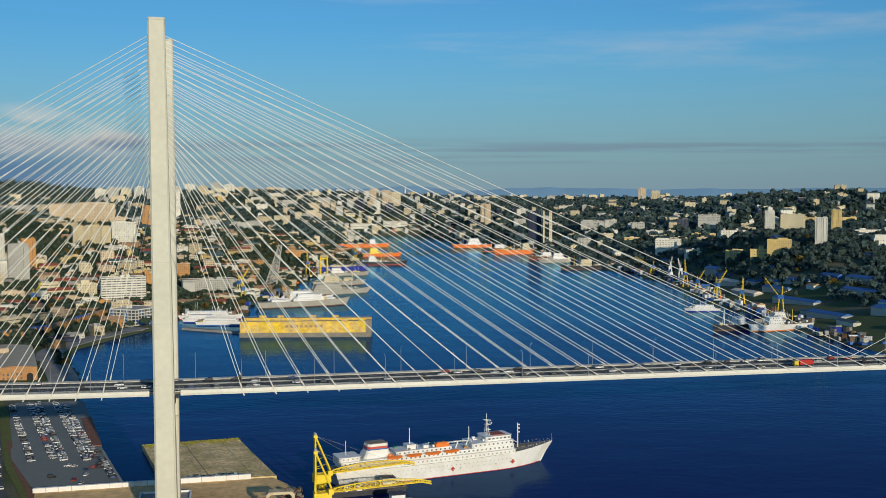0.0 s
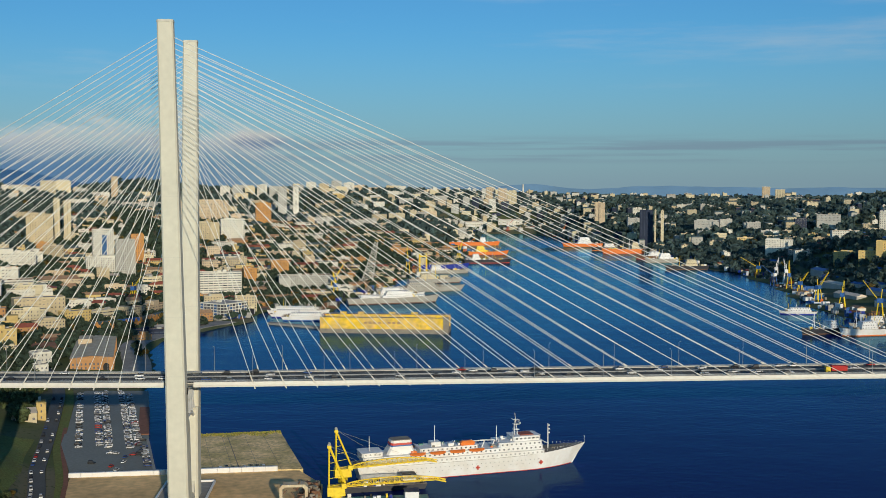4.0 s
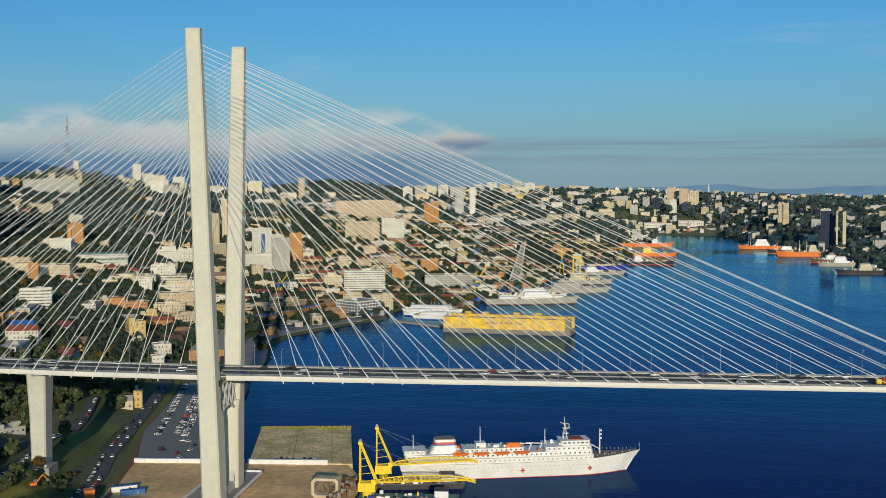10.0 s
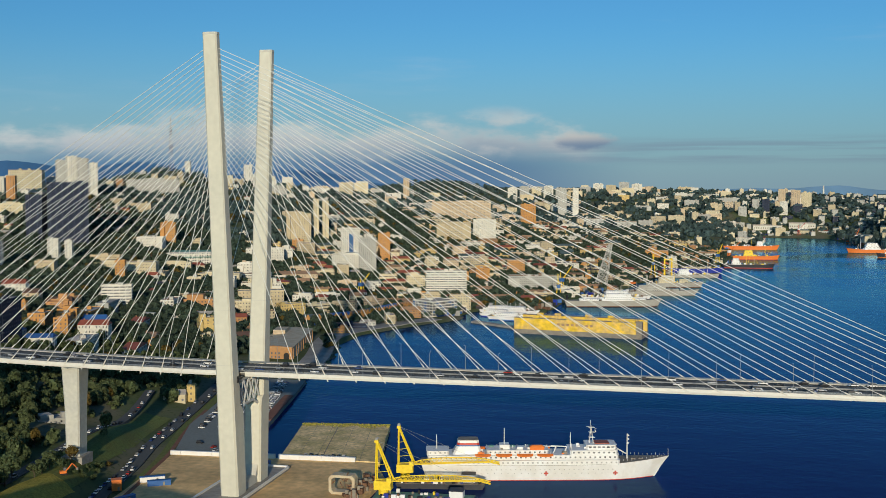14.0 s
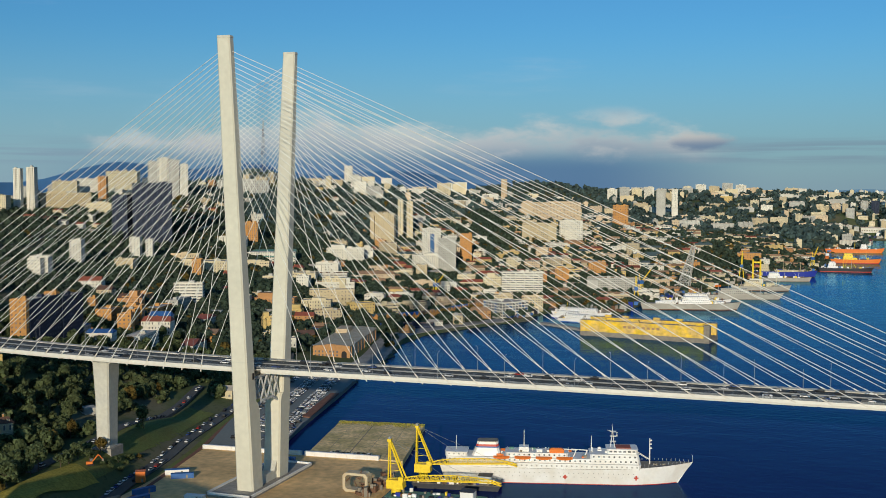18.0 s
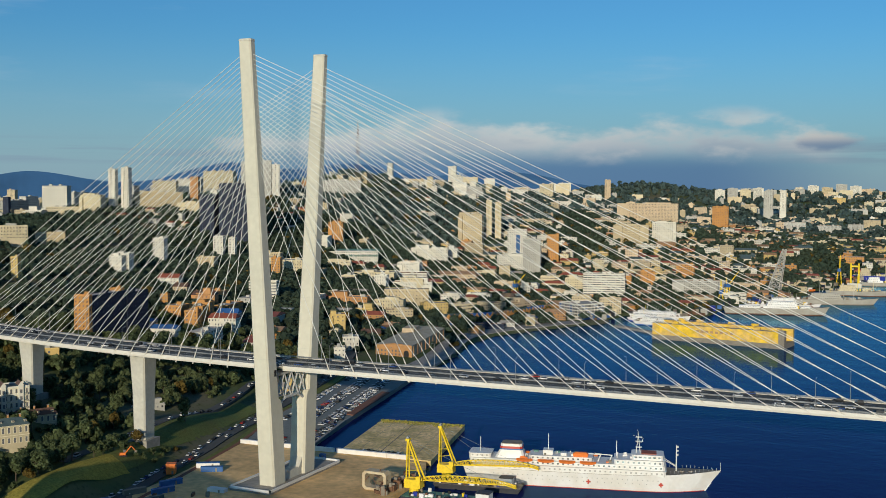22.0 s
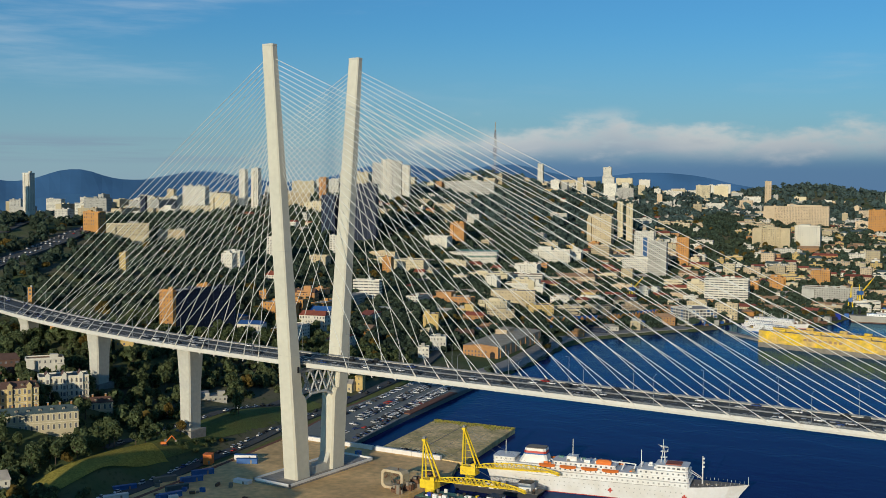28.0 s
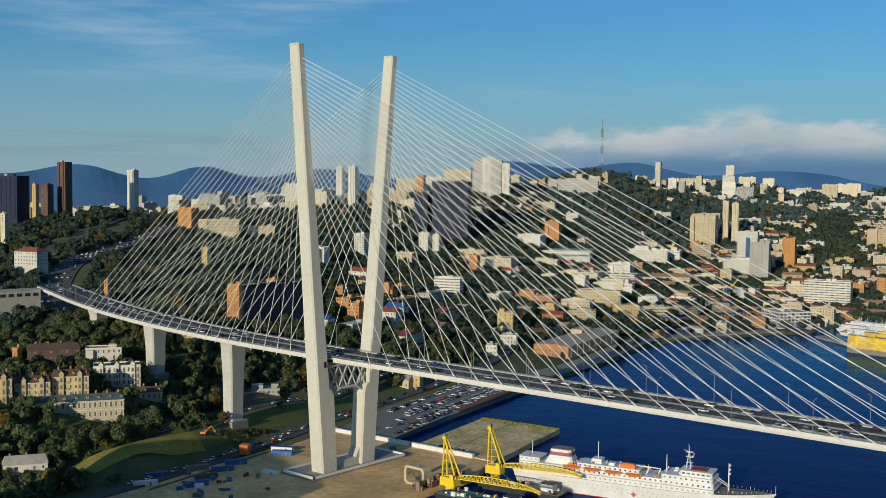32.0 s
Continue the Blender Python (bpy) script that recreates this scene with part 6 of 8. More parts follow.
B(-137, 198, 4, 14, 16, 11, 17, "w_cream", "gablegrey")
B(-128, 206, 4, 17, 6, 6, 17, "w_yellow", "block")
B(-273, 37, 53, 65, 7, 6, 57, "w_orange", "block")
B(-359, 80, 71, 81, 5, 5, 57, "w_orange", "block")
B(-231, 49, 38, 54, 5, 4, 54, "w_yellow", "block")
B(-231, 64, 38, 52, 13, 8, 45, "w_yellow", "block")
B(-245, -61, 45, 52, 6, 6, 62, "w_orange", "block")
B(-234, -41, 43, 54, 33, 13, 60, "w_brown", "gable")
B(-270, 236, 37, 46, 25, 15, 39, "w_white", "blue")
B(-440, 458, 51, 67, 27, 16, 39, "w_white", "red")
B(-402, 429, 45, 61, 19, 14, 36, "w_beige", "gable")
B(-365, 418, 40, 55, 27, 16, 35, "w_brick", "gable")
B(-302, 323, 35, 52, 15, 10, 35, "w_orange", "block")
B(-275, 326, 30, 46, 29, 15, 34, "w_white", "red")
B(-229, 452, 15, 33, 16, 15, 34, "w_yellow", "block")
B(-491, 442, 66, 89, 23, 16, 39, "w_white", "block")
# stepped dark tower and the tall cream slabs on the ridge
B(-604, 752, 82, 150, 26, 30, 31, "w_slate", "tower")
for k, (dx, dy, top, w) in enumerate(((0, 0, 203, 16), (14.5, 8.2, 209, 18), (30, 17, 206, 17), (44, 25, 199, 13))):
    B(-772 + dx, 1084 + dy, 155, top, w, 18, 29.5, "w_white" if k % 2 else "w_grey", "tower")

# concrete gallery under the approach
r = root("gallery", pose(-406, 12.5, 63.5, 0, 0, 80), "low pale concrete gallery beside the approach ramp", "building")
wob = part_box("wall", r, 0, 0, -12, 60, 12, 21.5, "w_grey")
part_box("roof", r, 0, 0, 9.5, 61, 13, 0.5, "roofgrey")
for k in range(9):
    part_box("opening", wob, -26 + 6.5 * k, 6.05, 4.5, 4.4, 0.12, 2.6, "black")
    part_box("opening", wob, -26 + 6.5 * k, -6.05, 4.5, 4.4, 0.12, 2.6, "black")

# assumed storehouse south of the yard, unseen; added to shade the yard's west side
r = root("storehouse", pose(16, -278, 2.4, 0, 0, -20), "assumed tall grey harbour building, out of view, that shades the yard", "building")
wob = part_box("wall", r, 0, 0, -5, 118, 36, 62, "w_grey")
part_box("roof", r, 0, 0, 57, 119, 37, 0.6, "roofgrey")
for k in range(11):
    part_box("pilaster", wob, -55 + 11 * k, 18.1, -5, 1.2, 0.8, 53, "w_grey")
TAKEN.append((-14, -243, 60)), TAKEN.append((-148, 66, 30)), TAKEN.append((-128, 44, 22))

# brick warehouse by the shore
r = root("warehouse", pose(-157, 475, 2.4, 0, 0, 11.2), "long orange-brown brick warehouse with a grey low-pitched roof", "warehouse")
TAKEN.append((-140, 372, 56)), TAKEN.append((-126, 330, 48)), TAKEN.append((-115, 400, 30)), TAKEN.append((-153, 430, 40)), TAKEN.append((-153, 510, 40))
a = Acc()
a.box(0, 0, -4, 35, 133, 15.5, "w_pink")
wob = a.build("wall", r)
a = Acc()
W2, D2 = 18.0, 67.0
for q in ([(-W2, -D2, 11.5), (0, -D2, 13.2), (0, D2, 13.2), (-W2, D2, 11.5)], [(0, -D2, 13.2), (W2, -D2, 11.5), (W2, D2, 11.5), (0, D2, 13.2)]):
    a.face(q, "frame_tan")
rob = a.build("roof", r, "grey felted low-pitched roof")
part_box("roof_housing", rob, -9, 30, 12, 12, 26, 4.5, "w_pink")
a = Acc()
a.face([(-17.5, -66.5, 11.5), (17.5, -66.5, 11.5), (0, -66.5, 13.1)], "w_brick")
a.build("gable", r)
part_box("brick_front", wob, 0, -66.6, -3, 35.1, 0.3, 14.4, "w_brick")
for k in range(9):
    part_box("buttress", wob, 17.7, -60 + 15 * k, -3, 0.7, 1.4, 13.6, "w_brick")
a = Acc()
ang = [math.pi * k / 8 for k in range(9)]
a.face([(9.5, -66.8, 0.3), (14.5, -66.8, 0.3)] + [(12 + 2.5 * math.cos(t), -66.8, 4.2 + 2.5 * math.sin(t)) for t in ang], "black")
a.build("arch_door", wob, "dark arched gateway")
for k in range(7):
    for z in (1.8, 5.2):
        part_box("window", wob, -15 + 3.4 * k, -66.8, z, 1.4, 0.12, 1.9, "glass")



def market_hall(pts, h, d):
    """A chain of brick market halls along the promenade with stepped gables, arched windows and a teal roof."""
    for n, ((x0, y0), (x1, y1)) in enumerate(zip(pts, pts[1:])):
        L, ang = math.hypot(x1 - x0, y1 - y0) - 1.0, math.atan2(y1 - y0, x1 - x0)
        cx, cy = (x0 + x1) / 2 - math.sin(ang) * d / 2, (y0 + y1) / 2 + math.cos(ang) * d / 2
        TAKEN.append((cx, cy, 0.6 * L))
        r = root("market_hall", pose(cx, cy, 2.6, 0, 0, math.degrees(ang)), "orange brick market hall with stepped gables and arched windows", "building", "market halls on the promenade")
        wob = part_box("wall", r, 0, 0, -3, L, d, h + 3, "w_orange")
        a = Acc()
        pitched(a, L, d, h, 3.2, ("roofteal", "roofblue", "roofrust")[n % 3], 0.1, 0.4)
        a.build("roof", r, "pitched sheet roof")
        m = max(2, int(L / 6))
        for k in range(m):
            px = -L / 2 + L * (k + 0.5) / m
            a = Acc()
            for w, z in ((4.4, 0.0), (3.0, 1.1), (1.5, 2.2)):
                a.box(px, -d / 2 - 0.2, h + z - 0.3, w, 0.5, 1.4, "w_orange")
            a.build("gable", wob, "stepped brick gable")
            a = Acc()
            arch = [(px + 1.1 * math.cos(t), -d / 2 - 0.06, h * 0.55 + 1.1 * math.sin(t)) for t in (0, 0.8, 1.57, 2.34, 3.14)]
            a.face([(px - 1.1, -d / 2 - 0.06, 0.8), (px + 1.1, -d / 2 - 0.06, 0.8)] + arch, "glass")
            a.build("window", wob)


market_hall([(-206, 648), (-178, 668), (-156, 696), (-146, 728), (-136, 764), (-126, 800), (-114, 838)], 8.5, 14)
for x, y, w, d, h, rot, key, style in ((-182, 742, 40, 15, 13, 62, "w_beige", "block"), (-206, 712, 34, 14, 12, 50, "w_cream", "band"), (-226, 676, 30, 16, 14, 40, "w_yellow", "block"), (-168, 806, 44, 16, 11, 70, "w_pink", "block"),
                                       (-232, 596, 30, 15, 14, 30, "w_beige", "block"), (-244, 560, 26, 14, 12, 28, "w_brick", "red"), (-214, 540, 20, 12, 9, 14, "w_brown", "rust"), (-262, 632, 34, 16, 16, 16, "w_cream", "block"),
                                       (-300, 604, 46, 18, 13, 14, "w_brick", "block"), (-150, 872, 46, 18, 9, 12, "w_beige", "rust"), (-110, 900, 40, 16, 8, 10, "w_brick", "rust"), (-60, 900, 44, 16, 8, 8, "w_orange", "rust"), (-30, 960, 50, 18, 9, 4, "w_pink", "rust"), (10, 1040, 52, 18, 9, 4, "w_orange", "rust")):
    z = hz(x, y)
    B(x, y, z, z + h, w, d, rot, key, style)

# tall lattice lifting frame behind the warships, and twin yellow pillars of a shipyard lift
r = root("floating_crane", pose(96, 1190, 1.5, 0, 0, -10), "old grey lattice floating crane by the quay", "crane")
part_box("pontoon", r, 0, 0, -2, 34, 18, 4.5, "dock_g")
for sx in (-1, 1):
    for sy in (-1, 1):
        a = Acc()
        a.tube((sx * 9 - 4, sy * 6, 2.5), (sx * 2.5 + 12, sy * 2, 70), 0.75, "w_grey", 5, 0.4)
        a.build("leg", r)
a = Acc()
for k in range(12):
    t, u = k / 12, (k + 1) / 12
    p = [(sx * (9 - 6.5 * t) - 4 + 16 * t, sy * (6 - 4 * t), 2.5 + 67.5 * t) for sx, sy in ((-1, -1), (1, -1), (1, 1), (-1, 1))]
    q = [(sx * (9 - 6.5 * u) - 4 + 16 * u, sy * (6 - 4 * u), 2.5 + 67.5 * u) for sx, sy in ((-1, -1), (1, -1), (1, 1), (-1, 1))]
    for i in range(4):
        a.tube(p[i], q[(i + 1) % 4], 0.4, "w_grey", 4)
        a.tube(p[(i + 1) % 4], q[i], 0.4, "w_grey", 4)
        a.tube(p[i], p[(i + 1) % 4], 0.35, "w_grey", 4)
tagged(a.build("lacing", r, "crossed grey lattice members"), kind="stuff")
part_box("machine_house", r, -11, 0, 2.5, 9, 10, 8, "w_grey")
r = root("shipyard_lift", pose(192, 1392, hz(192, 1392)), "twin yellow pillars of a shipyard lift", "crane")
for x in (-6, 6):
    a = Acc()
    for y in (-3, 3):
        a.tube((x, y, 0), (x, y * 0.5, 44), 1.7, "yellow", 6, 1.3)
    for k in range(7):
        a.tube((x, -3 + 0.2 * k, 6 * k), (x, 3 - 0.2 * k, 6 * k + 6), 0.6, "yellow", 4)
    a.build("pillar", r)
part_box("crosshead", r, 0, 0, 38, 14, 3, 2.5, "yellow")
part_box("base_house", r, 0, 2, 0, 22, 14, 12, "w_white")

# slim masts
def mast(x, y, z, h, key, label, stripes=None, r0=2.2):
    r = root("radio_mast" if stripes else "chimney", pose(x, y, z), label, "mast" if stripes else "chimney")
    n = 6
    for k in range(n):
        a = Acc()
        z0, z1 = h * k / n, h * (k + 1) / n
        c = stripes[k % 2] if stripes else key
        if stripes:
            for s, t in ((-1, -1), (1, -1), (1, 1), (-1, 1)):
                a.tube((s * r0 * (1 - z0 / h * 0.9), t * r0 * (1 - z0 / h * 0.9), z0), (s * r0 * (1 - z1 / h * 0.9), t * r0 * (1 - z1 / h * 0.9), z1), 0.28, c, 4)
            for j in range(4):
                u0, u1 = z0 + (z1 - z0) * j / 4, z0 + (z1 - z0) * (j + 1) / 4
                p, q = r0 * (1 - u0 / h * 0.9), r0 * (1 - u1 / h * 0.9)
                a.tube((-p, -p, u0), (q, -q, u1), 0.2, c, 4)
                a.tube((p, -p, u0), (p, p, u0), 0.2, c, 4)
        else:
            a.tube((0, 0, z0), (0, 0, z1), r0 * (1 - 0.4 * z0 / h), c, 10, r0 * (1 - 0.4 * z1 / h))
        a.build("section", r)
    return r


mast(-797, 1526, max(hz(-797, 1526) - 1, 190), 108, "red", "red and white lattice television mast on the hill", ("rust", "w_grey"), 4.0)
mast(706, 3715, 88, 74, "w_white", "tall white power station chimney", None, 4.5)

# ---- town fabric between the landmarks
CELLS, SEEN = {}, [0]
RESERVED = [(-114, 180, 95), (-150, 290, 40), (-120, 60, 40), (-80, -40, 62), (-70, 30, 40), (-40, 60, 70), (0, 0, 80), (30, 120, 70), (-103, -30, 32), (-120, 40, 34)]


def free(x, y, rad):
    for q in TAKEN[SEEN[0]:]:
        CELLS.setdefault((int(q[0] // 90), int(q[1] // 90)), []).append(q)
    SEEN[0] = len(TAKEN)
    cx, cy = int(x // 90), int(y // 90)
    for i in (-1, 0, 1):
        for j in (-1, 0, 1):
            for tx, ty, tr in CELLS.get((cx + i, cy + j), ()):
                if (x - tx) ** 2 + (y - ty) ** 2 < (rad + tr) ** 2:
                    return False
    for tx, ty, tr in RESERVED:
        if (x - tx) ** 2 + (y - ty) ** 2 < (rad + tr) ** 2:
            return False
    if x < -400 and y < 700:
        return False
    if -470 < x < -60 and abs(y - deck_line(x)[0]) < 26 + rad:
        return False
    return True


rnd = random.Random(21)


def kind_of(x, y):
    """Width, depth, height, wall and style for a plot in that part of the town."""
    u = rnd.random()
    if x < -900:
        return rnd.uniform(16, 60), rnd.uniform(13, 20), rnd.choice((9, 15, 15, 27, 30, 48)), rnd.choice(("w_white", "w_grey", "w_cream", "w_white", "w_beige")), "block"
    # far plots draw more grey and slate walls, standing in for haze
    if y > 2300 or (x > 700 and y > 1900):
        w = rnd.uniform(18, 56)
        if x > 380:
            return w * 0.6, rnd.uniform(10, 15), rnd.choice((7, 9, 12, 15, 15, 27)), rnd.choice(("w_grey", "w_cream", "w_beige", "w_grey", "w_white", "w_slate")), rnd.choice(("block", "block", "gablegrey"))
        return w, rnd.uniform(12, 16), rnd.choice((9, 12, 15, 15, 18, 27)), rnd.choice(("w_white", "w_grey", "w_cream", "w_beige", "w_grey", "w_pink")), "block"
    if x > 640:
        if u < 0.18:
            return rnd.uniform(25, 60), 13, rnd.uniform(10, 18), rnd.choice(("w_beige", "w_yellow", "w_grey", "w_white")), "block"
        return rnd.uniform(9, 16), rnd.uniform(8, 12), rnd.uniform(5, 9), rnd.choice(("w_white", "w_grey", "w_beige")), rnd.choice(("gablegrey", "red", "blue", "gable"))
    if -430 < x < 640 and y > 740:
        if shore_at(x, y) < 150 and y > 860:
            # yards and halls behind the quays
            return rnd.uniform(18, 60), rnd.uniform(12, 22), rnd.uniform(5, 12), rnd.choice(("w_beige", "w_pink", "w_cream", "w_white", "w_brick", "w_yellow", "w_orange")), rnd.choice(("block", "block", "rust", "rust", "red", "band"))
        if u < 0.10 and y < 1500:
            return rnd.uniform(15, 30), rnd.uniform(13, 20), rnd.uniform(15, 25), rnd.choice(("w_white", "w_cream", "w_pink", "w_beige", "w_orange")), "block"
        return rnd.uniform(14, 42), rnd.uniform(11, 18), rnd.uniform(6, 14), rnd.choice(("w_white", "w_cream", "w_white", "w_beige", "w_pink", "w_cream", "w_yellow", "w_brick", "w_white")), rnd.choice(("block", "block", "block", "band", "redhip", "gablegrey", "rust"))
    if x < -430 and y < 1500:
        if u < 0.22:
            return rnd.uniform(20, 44), 12, rnd.uniform(9, 17), rnd.choice(("w_white", "w_cream", "w_grey", "w_beige")), "block"
        return rnd.uniform(8, 15), rnd.uniform(7, 11), rnd.uniform(4.5, 8), rnd.choice(("w_white", "w_cream", "w_brick", "w_beige", "w_grey")), rnd.choice(("gablegrey", "red", "gable", "block", "gablegrey"))
    if u < 0.55:
        return rnd.uniform(18, 46), rnd.uniform(11, 18), rnd.uniform(5, 12), rnd.choice(("w_cream", "w_beige", "w_white", "w_cream", "w_beige", "w_brick", "w_grey", "w_grey", "w_white", "w_slate")), rnd.choice(("block", "block", "block", "band", "redhip", "gablegrey"))
    if u < 0.59:
        return rnd.uniform(14, 24), rnd.uniform(12, 18), rnd.uniform(15, 24), rnd.choice(("w_white", "w_cream", "w_pink", "w_beige")), "block"
    return rnd.uniform(10, 22), rnd.uniform(9, 14), rnd.uniform(5, 10), rnd.choice(("w_cream", "w_brick", "w_beige", "w_white", "w_yellow")), rnd.choice(("block", "gablegrey", "red", "gable", "blue"))


far = {}
plots = []
made = 0
zones = [((-520, 60), (420, 1100), 165, 9), ((-1050, -430), (120, 1500), 250, 9), ((-430, 330), (740, 1500), 300, 7), ((-750, 330), (1200, 2350), 430, 9), ((-2400, 1500), (1900, 4200), 1000, 14),
         ((660, 1700), (420, 1900), 480, 8), ((660, 2800), (1700, 3900), 700, 10), ((-1900, -900), (300, 1900), 300, 10), ((-2900, -1500), (700, 3000), 330, 12), ((330, 900), (2950, 3900), 170, 8)]
for (xa, xb), (ya, yb), count, gap in zones:
    for _ in range(count * 4):
        if count <= 0:
            break
        x, y = rnd.uniform(xa, xb), rnd.uniform(ya, yb)
        if math.hypot(x - 200, y + 500) > 4650:
            continue
        w, d, h, wall, style = kind_of(x, y)
        rad = 0.5 * max(w, d) * 0.95 + gap * 0.3
        if shore_at(x, y) < rad * 0.8 + 8 or not free(x, y, rad * 0.75):
            continue
        # steep wooded slopes stay green
        if math.hypot(x + 740, y - 3680) < 330 or abs((x + 330) * 0.92 + (y - 1600) * 0.38) < 36 and 1350 < y < 1850:
            continue
        if 640 < x < 900 and y < 1300:
            continue
        if -900 < x < -480 and 1180 < y < 1750 and rnd.random() < 0.8:
            continue
        if noise.noise(Vector((x / 210, y / 210, 3.1))) > (0.28 if x < -430 or x > 640 else 0.55) and y < 2300:
            continue
        count -= 1
        z = hz(x, y)
        rot = math.degrees(math.atan2(200 - x, y + 500)) * 0.6 + 14 * noise.noise(Vector((x / 400, y / 400, 0))) + rnd.choice((0, 0, 0, 90)) * (1 if w < 45 else 0) + 6
        if x < -140 and y < 1500:
            rot = 14 + 10 * noise.noise(Vector((x / 300, y / 300, 0))) + rnd.choice((0, 0, 90))
        dist = math.hypot(x - 250, y + 480)
        if dist < 1700 and made < 310:
            B(x, y, z, z + h, w, d, rot, wall, style)
            made += 1
            continue
        TAKEN.append((x, y, rad * 0.8))
        # joined: far blocks
        acc = far.setdefault((0 if y < 1500 else 1 if y < 2300 else 2, x > 640), Acc())
        local = Acc()
        pitch = style in ("red", "redhip", "blue", "gable", "gablegrey", "rust")
        body = h - (min(3.5, h * 0.3) if pitch else 0)
        local.box(0, 0, -8, w, d, body + 8, wall)
        if pitch:
            pitched(local, w, d, body, h - body, {"red": "roofred", "redhip": "roofred", "blue": "roofblue", "gable": "w_brown", "gablegrey": "roofteal", "rust": "roofrust"}[style], 0.1)
        else:
            local.box(0, 0, body, w - 0.5, d - 0.5, 0.3, rnd.choice(("roofgrey", "roofgrey", "rooftan", "roofrust", "roofteal", "rooftan")))
            for k in range(1 + int(w / 25)):
                local.box(rnd.uniform(-w * 0.4, w * 0.4), 0, body, 4, 4, 2.6, wall)
        kind = rnd.randrange(4)
        if dist < 3900:
            facade_windows(local, w, d, body, ((0, -1), (1, 0), (-1, 0)) if dist < 2300 else ((0, -1),), "block", look_as=kind)
        c, s = math.cos(math.radians(rot)), math.sin(math.radians(rot))
        n = len(acc.v)
        acc.v.extend([(x + c * p - s * q, y + s * p + c * q, z + t) for p, q, t in local.v])
        acc.f.extend([tuple(i + n for i in f) for f in local.f])
        acc.k.extend(local.k)
for key, acc in far.items():
    ob_mesh("distant_city", acc, "distant town blocks with rows of windows on the hills", "buildings", kind="stuff")

# blue-roofed sheds and quay buildings on the far shore
for x, y, w, d, h, rot, key in ((720, 640, 60, 18, 9, 100, "roofblue"), (760, 560, 70, 22, 10, 100, "roofblue"), (745, 760, 80, 16, 9, 100, "roofblue"), (790, 480, 60, 22, 9, 105, "roofblue"),
                           (745, 900, 60, 16, 9, 95, "rooftan"), (770, 1000, 70, 16, 10, 95, "rooftan"), (800, 1120, 46, 20, 16, 90, "roofblue"), (800, 700, 60, 18, 9, 100, "roofblue"), (830, 610, 50, 20, 10, 100, "roofblue"), (850, 470, 54, 20, 9, 102, "roofblue"), (770, 860, 50, 16, 9, 96, "roofblue"),
                           (840, 760, 56, 18, 9, 98, "roofblue"), (800, 860, 44, 16, 8, 96, "roofblue"), (730, 480, 46, 16, 8, 104, "roofblue"), (860, 560, 40, 16, 8, 100, "rooftan"), (780, 1180, 60, 18, 9, 92, "rooftan"),
                           (470, 3120, 90, 26, 12, 2, "rooftan"), (575, 3110, 80, 24, 13, -2, "rooftan"), (650, 3060, 60, 20, 11, -40, "roofred"), (430, 2760, 90, 22, 12, 84, "roofred"), (400, 2560, 80, 20, 11, 80, "rooftan"), (690, 2820, 80, 20, 11, 98, "roofred")):
    z = max(2.3, hz(x, y))
    r = root("quay_shed", pose(x, y, z, 0, 0, rot), "long quay shed under a %s sheet roof" % {"roofblue": "blue", "roofred": "red"}.get(key, "pale"), "shed", "sheds on the far quay")
    TAKEN.append((x, y, w * 0.45))
    h = h if y > 2000 else h - 3
    part_box("wall", r, 0, 0, -6, w, d, h + 6 - 2, "w_grey" if y < 2000 else "w_white")
    a = Acc()
    pitched(a, w, d, h - 2, 3.0, key, 0.0)
    a.build("roof", r)
    a = Acc()
    for k in range(int(w / 7)):
        a.box(-w / 2 + 4 + 7 * k, -d / 2 - 0.04, 0.2, 3, 0.1, 4, "dock_g")
    tagged(a.build("doors", r, "row of grey loading doors"), kind="stuff")

for k in range(34):
    x, y = 700 + rnd.random() * 150, rnd.uniform(440, 1180)
    w, d, rot, key = rnd.uniform(14, 34), rnd.uniform(9, 14), 98 + rnd.uniform(-8, 8), rnd.choice(("roofblue", "roofblue", "roofblue", "roofteal", "roofrust"))
    if shore_at(x, y) < 16 or not free(x, y, 11):
        continue
    TAKEN.append((x, y, w * 0.4))
    r = root("quay_shed", pose(x, y, hz(x, y), 0, 0, rot), "small quay shed under a %s roof" % {"roofblue": "blue sheet", "roofteal": "dull green"}.get(key, "rusty sheet"), "shed", "sheds on the far quay")
    part_box("wall", r, 0, 0, -3, w, d, 7, rnd.choice(("w_white", "w_grey", "roofblue")))
    a = Acc()
    pitched(a, w, d, 4, 2.4, key, 0.0)
    a.build("roof", r)

# shipyard clutter along the near shore
acc = Acc()
for k in range(900):
    t = rnd.random()
    i = rnd.randrange(20, 35) if t < 0.5 else rnd.randrange(36, 48)
    (xa, ya), (xb, yb) = SHORE[i], SHORE[i + 1]
    u = rnd.random()
    side = -1 if i < 35 else 1
    x, y = xa + (xb - xa) * u + side * rnd.uniform(6, 42), ya + (yb - ya) * u + rnd.uniform(-10, 10)
    if shore_at(x, y) < 4:
        continue
    acc.box(x, y, max(1.5, hz(x, y)) - 0.5, rnd.uniform(2, 12), rnd.uniform(2, 6), rnd.uniform(2, 8), rnd.choice(("white", "w_grey", "rust", "roofblue", "navy", "dock_g", "w_cream", "rust", "dock_g", "bluehull", "darkhull", "orange" if k % 3 == 0 else "roofblue")), rnd.random() * 3)
ob_mesh("quay_clutter", acc, "containers, sheds and stacked goods along the quays", "clutter", kind="stuff")


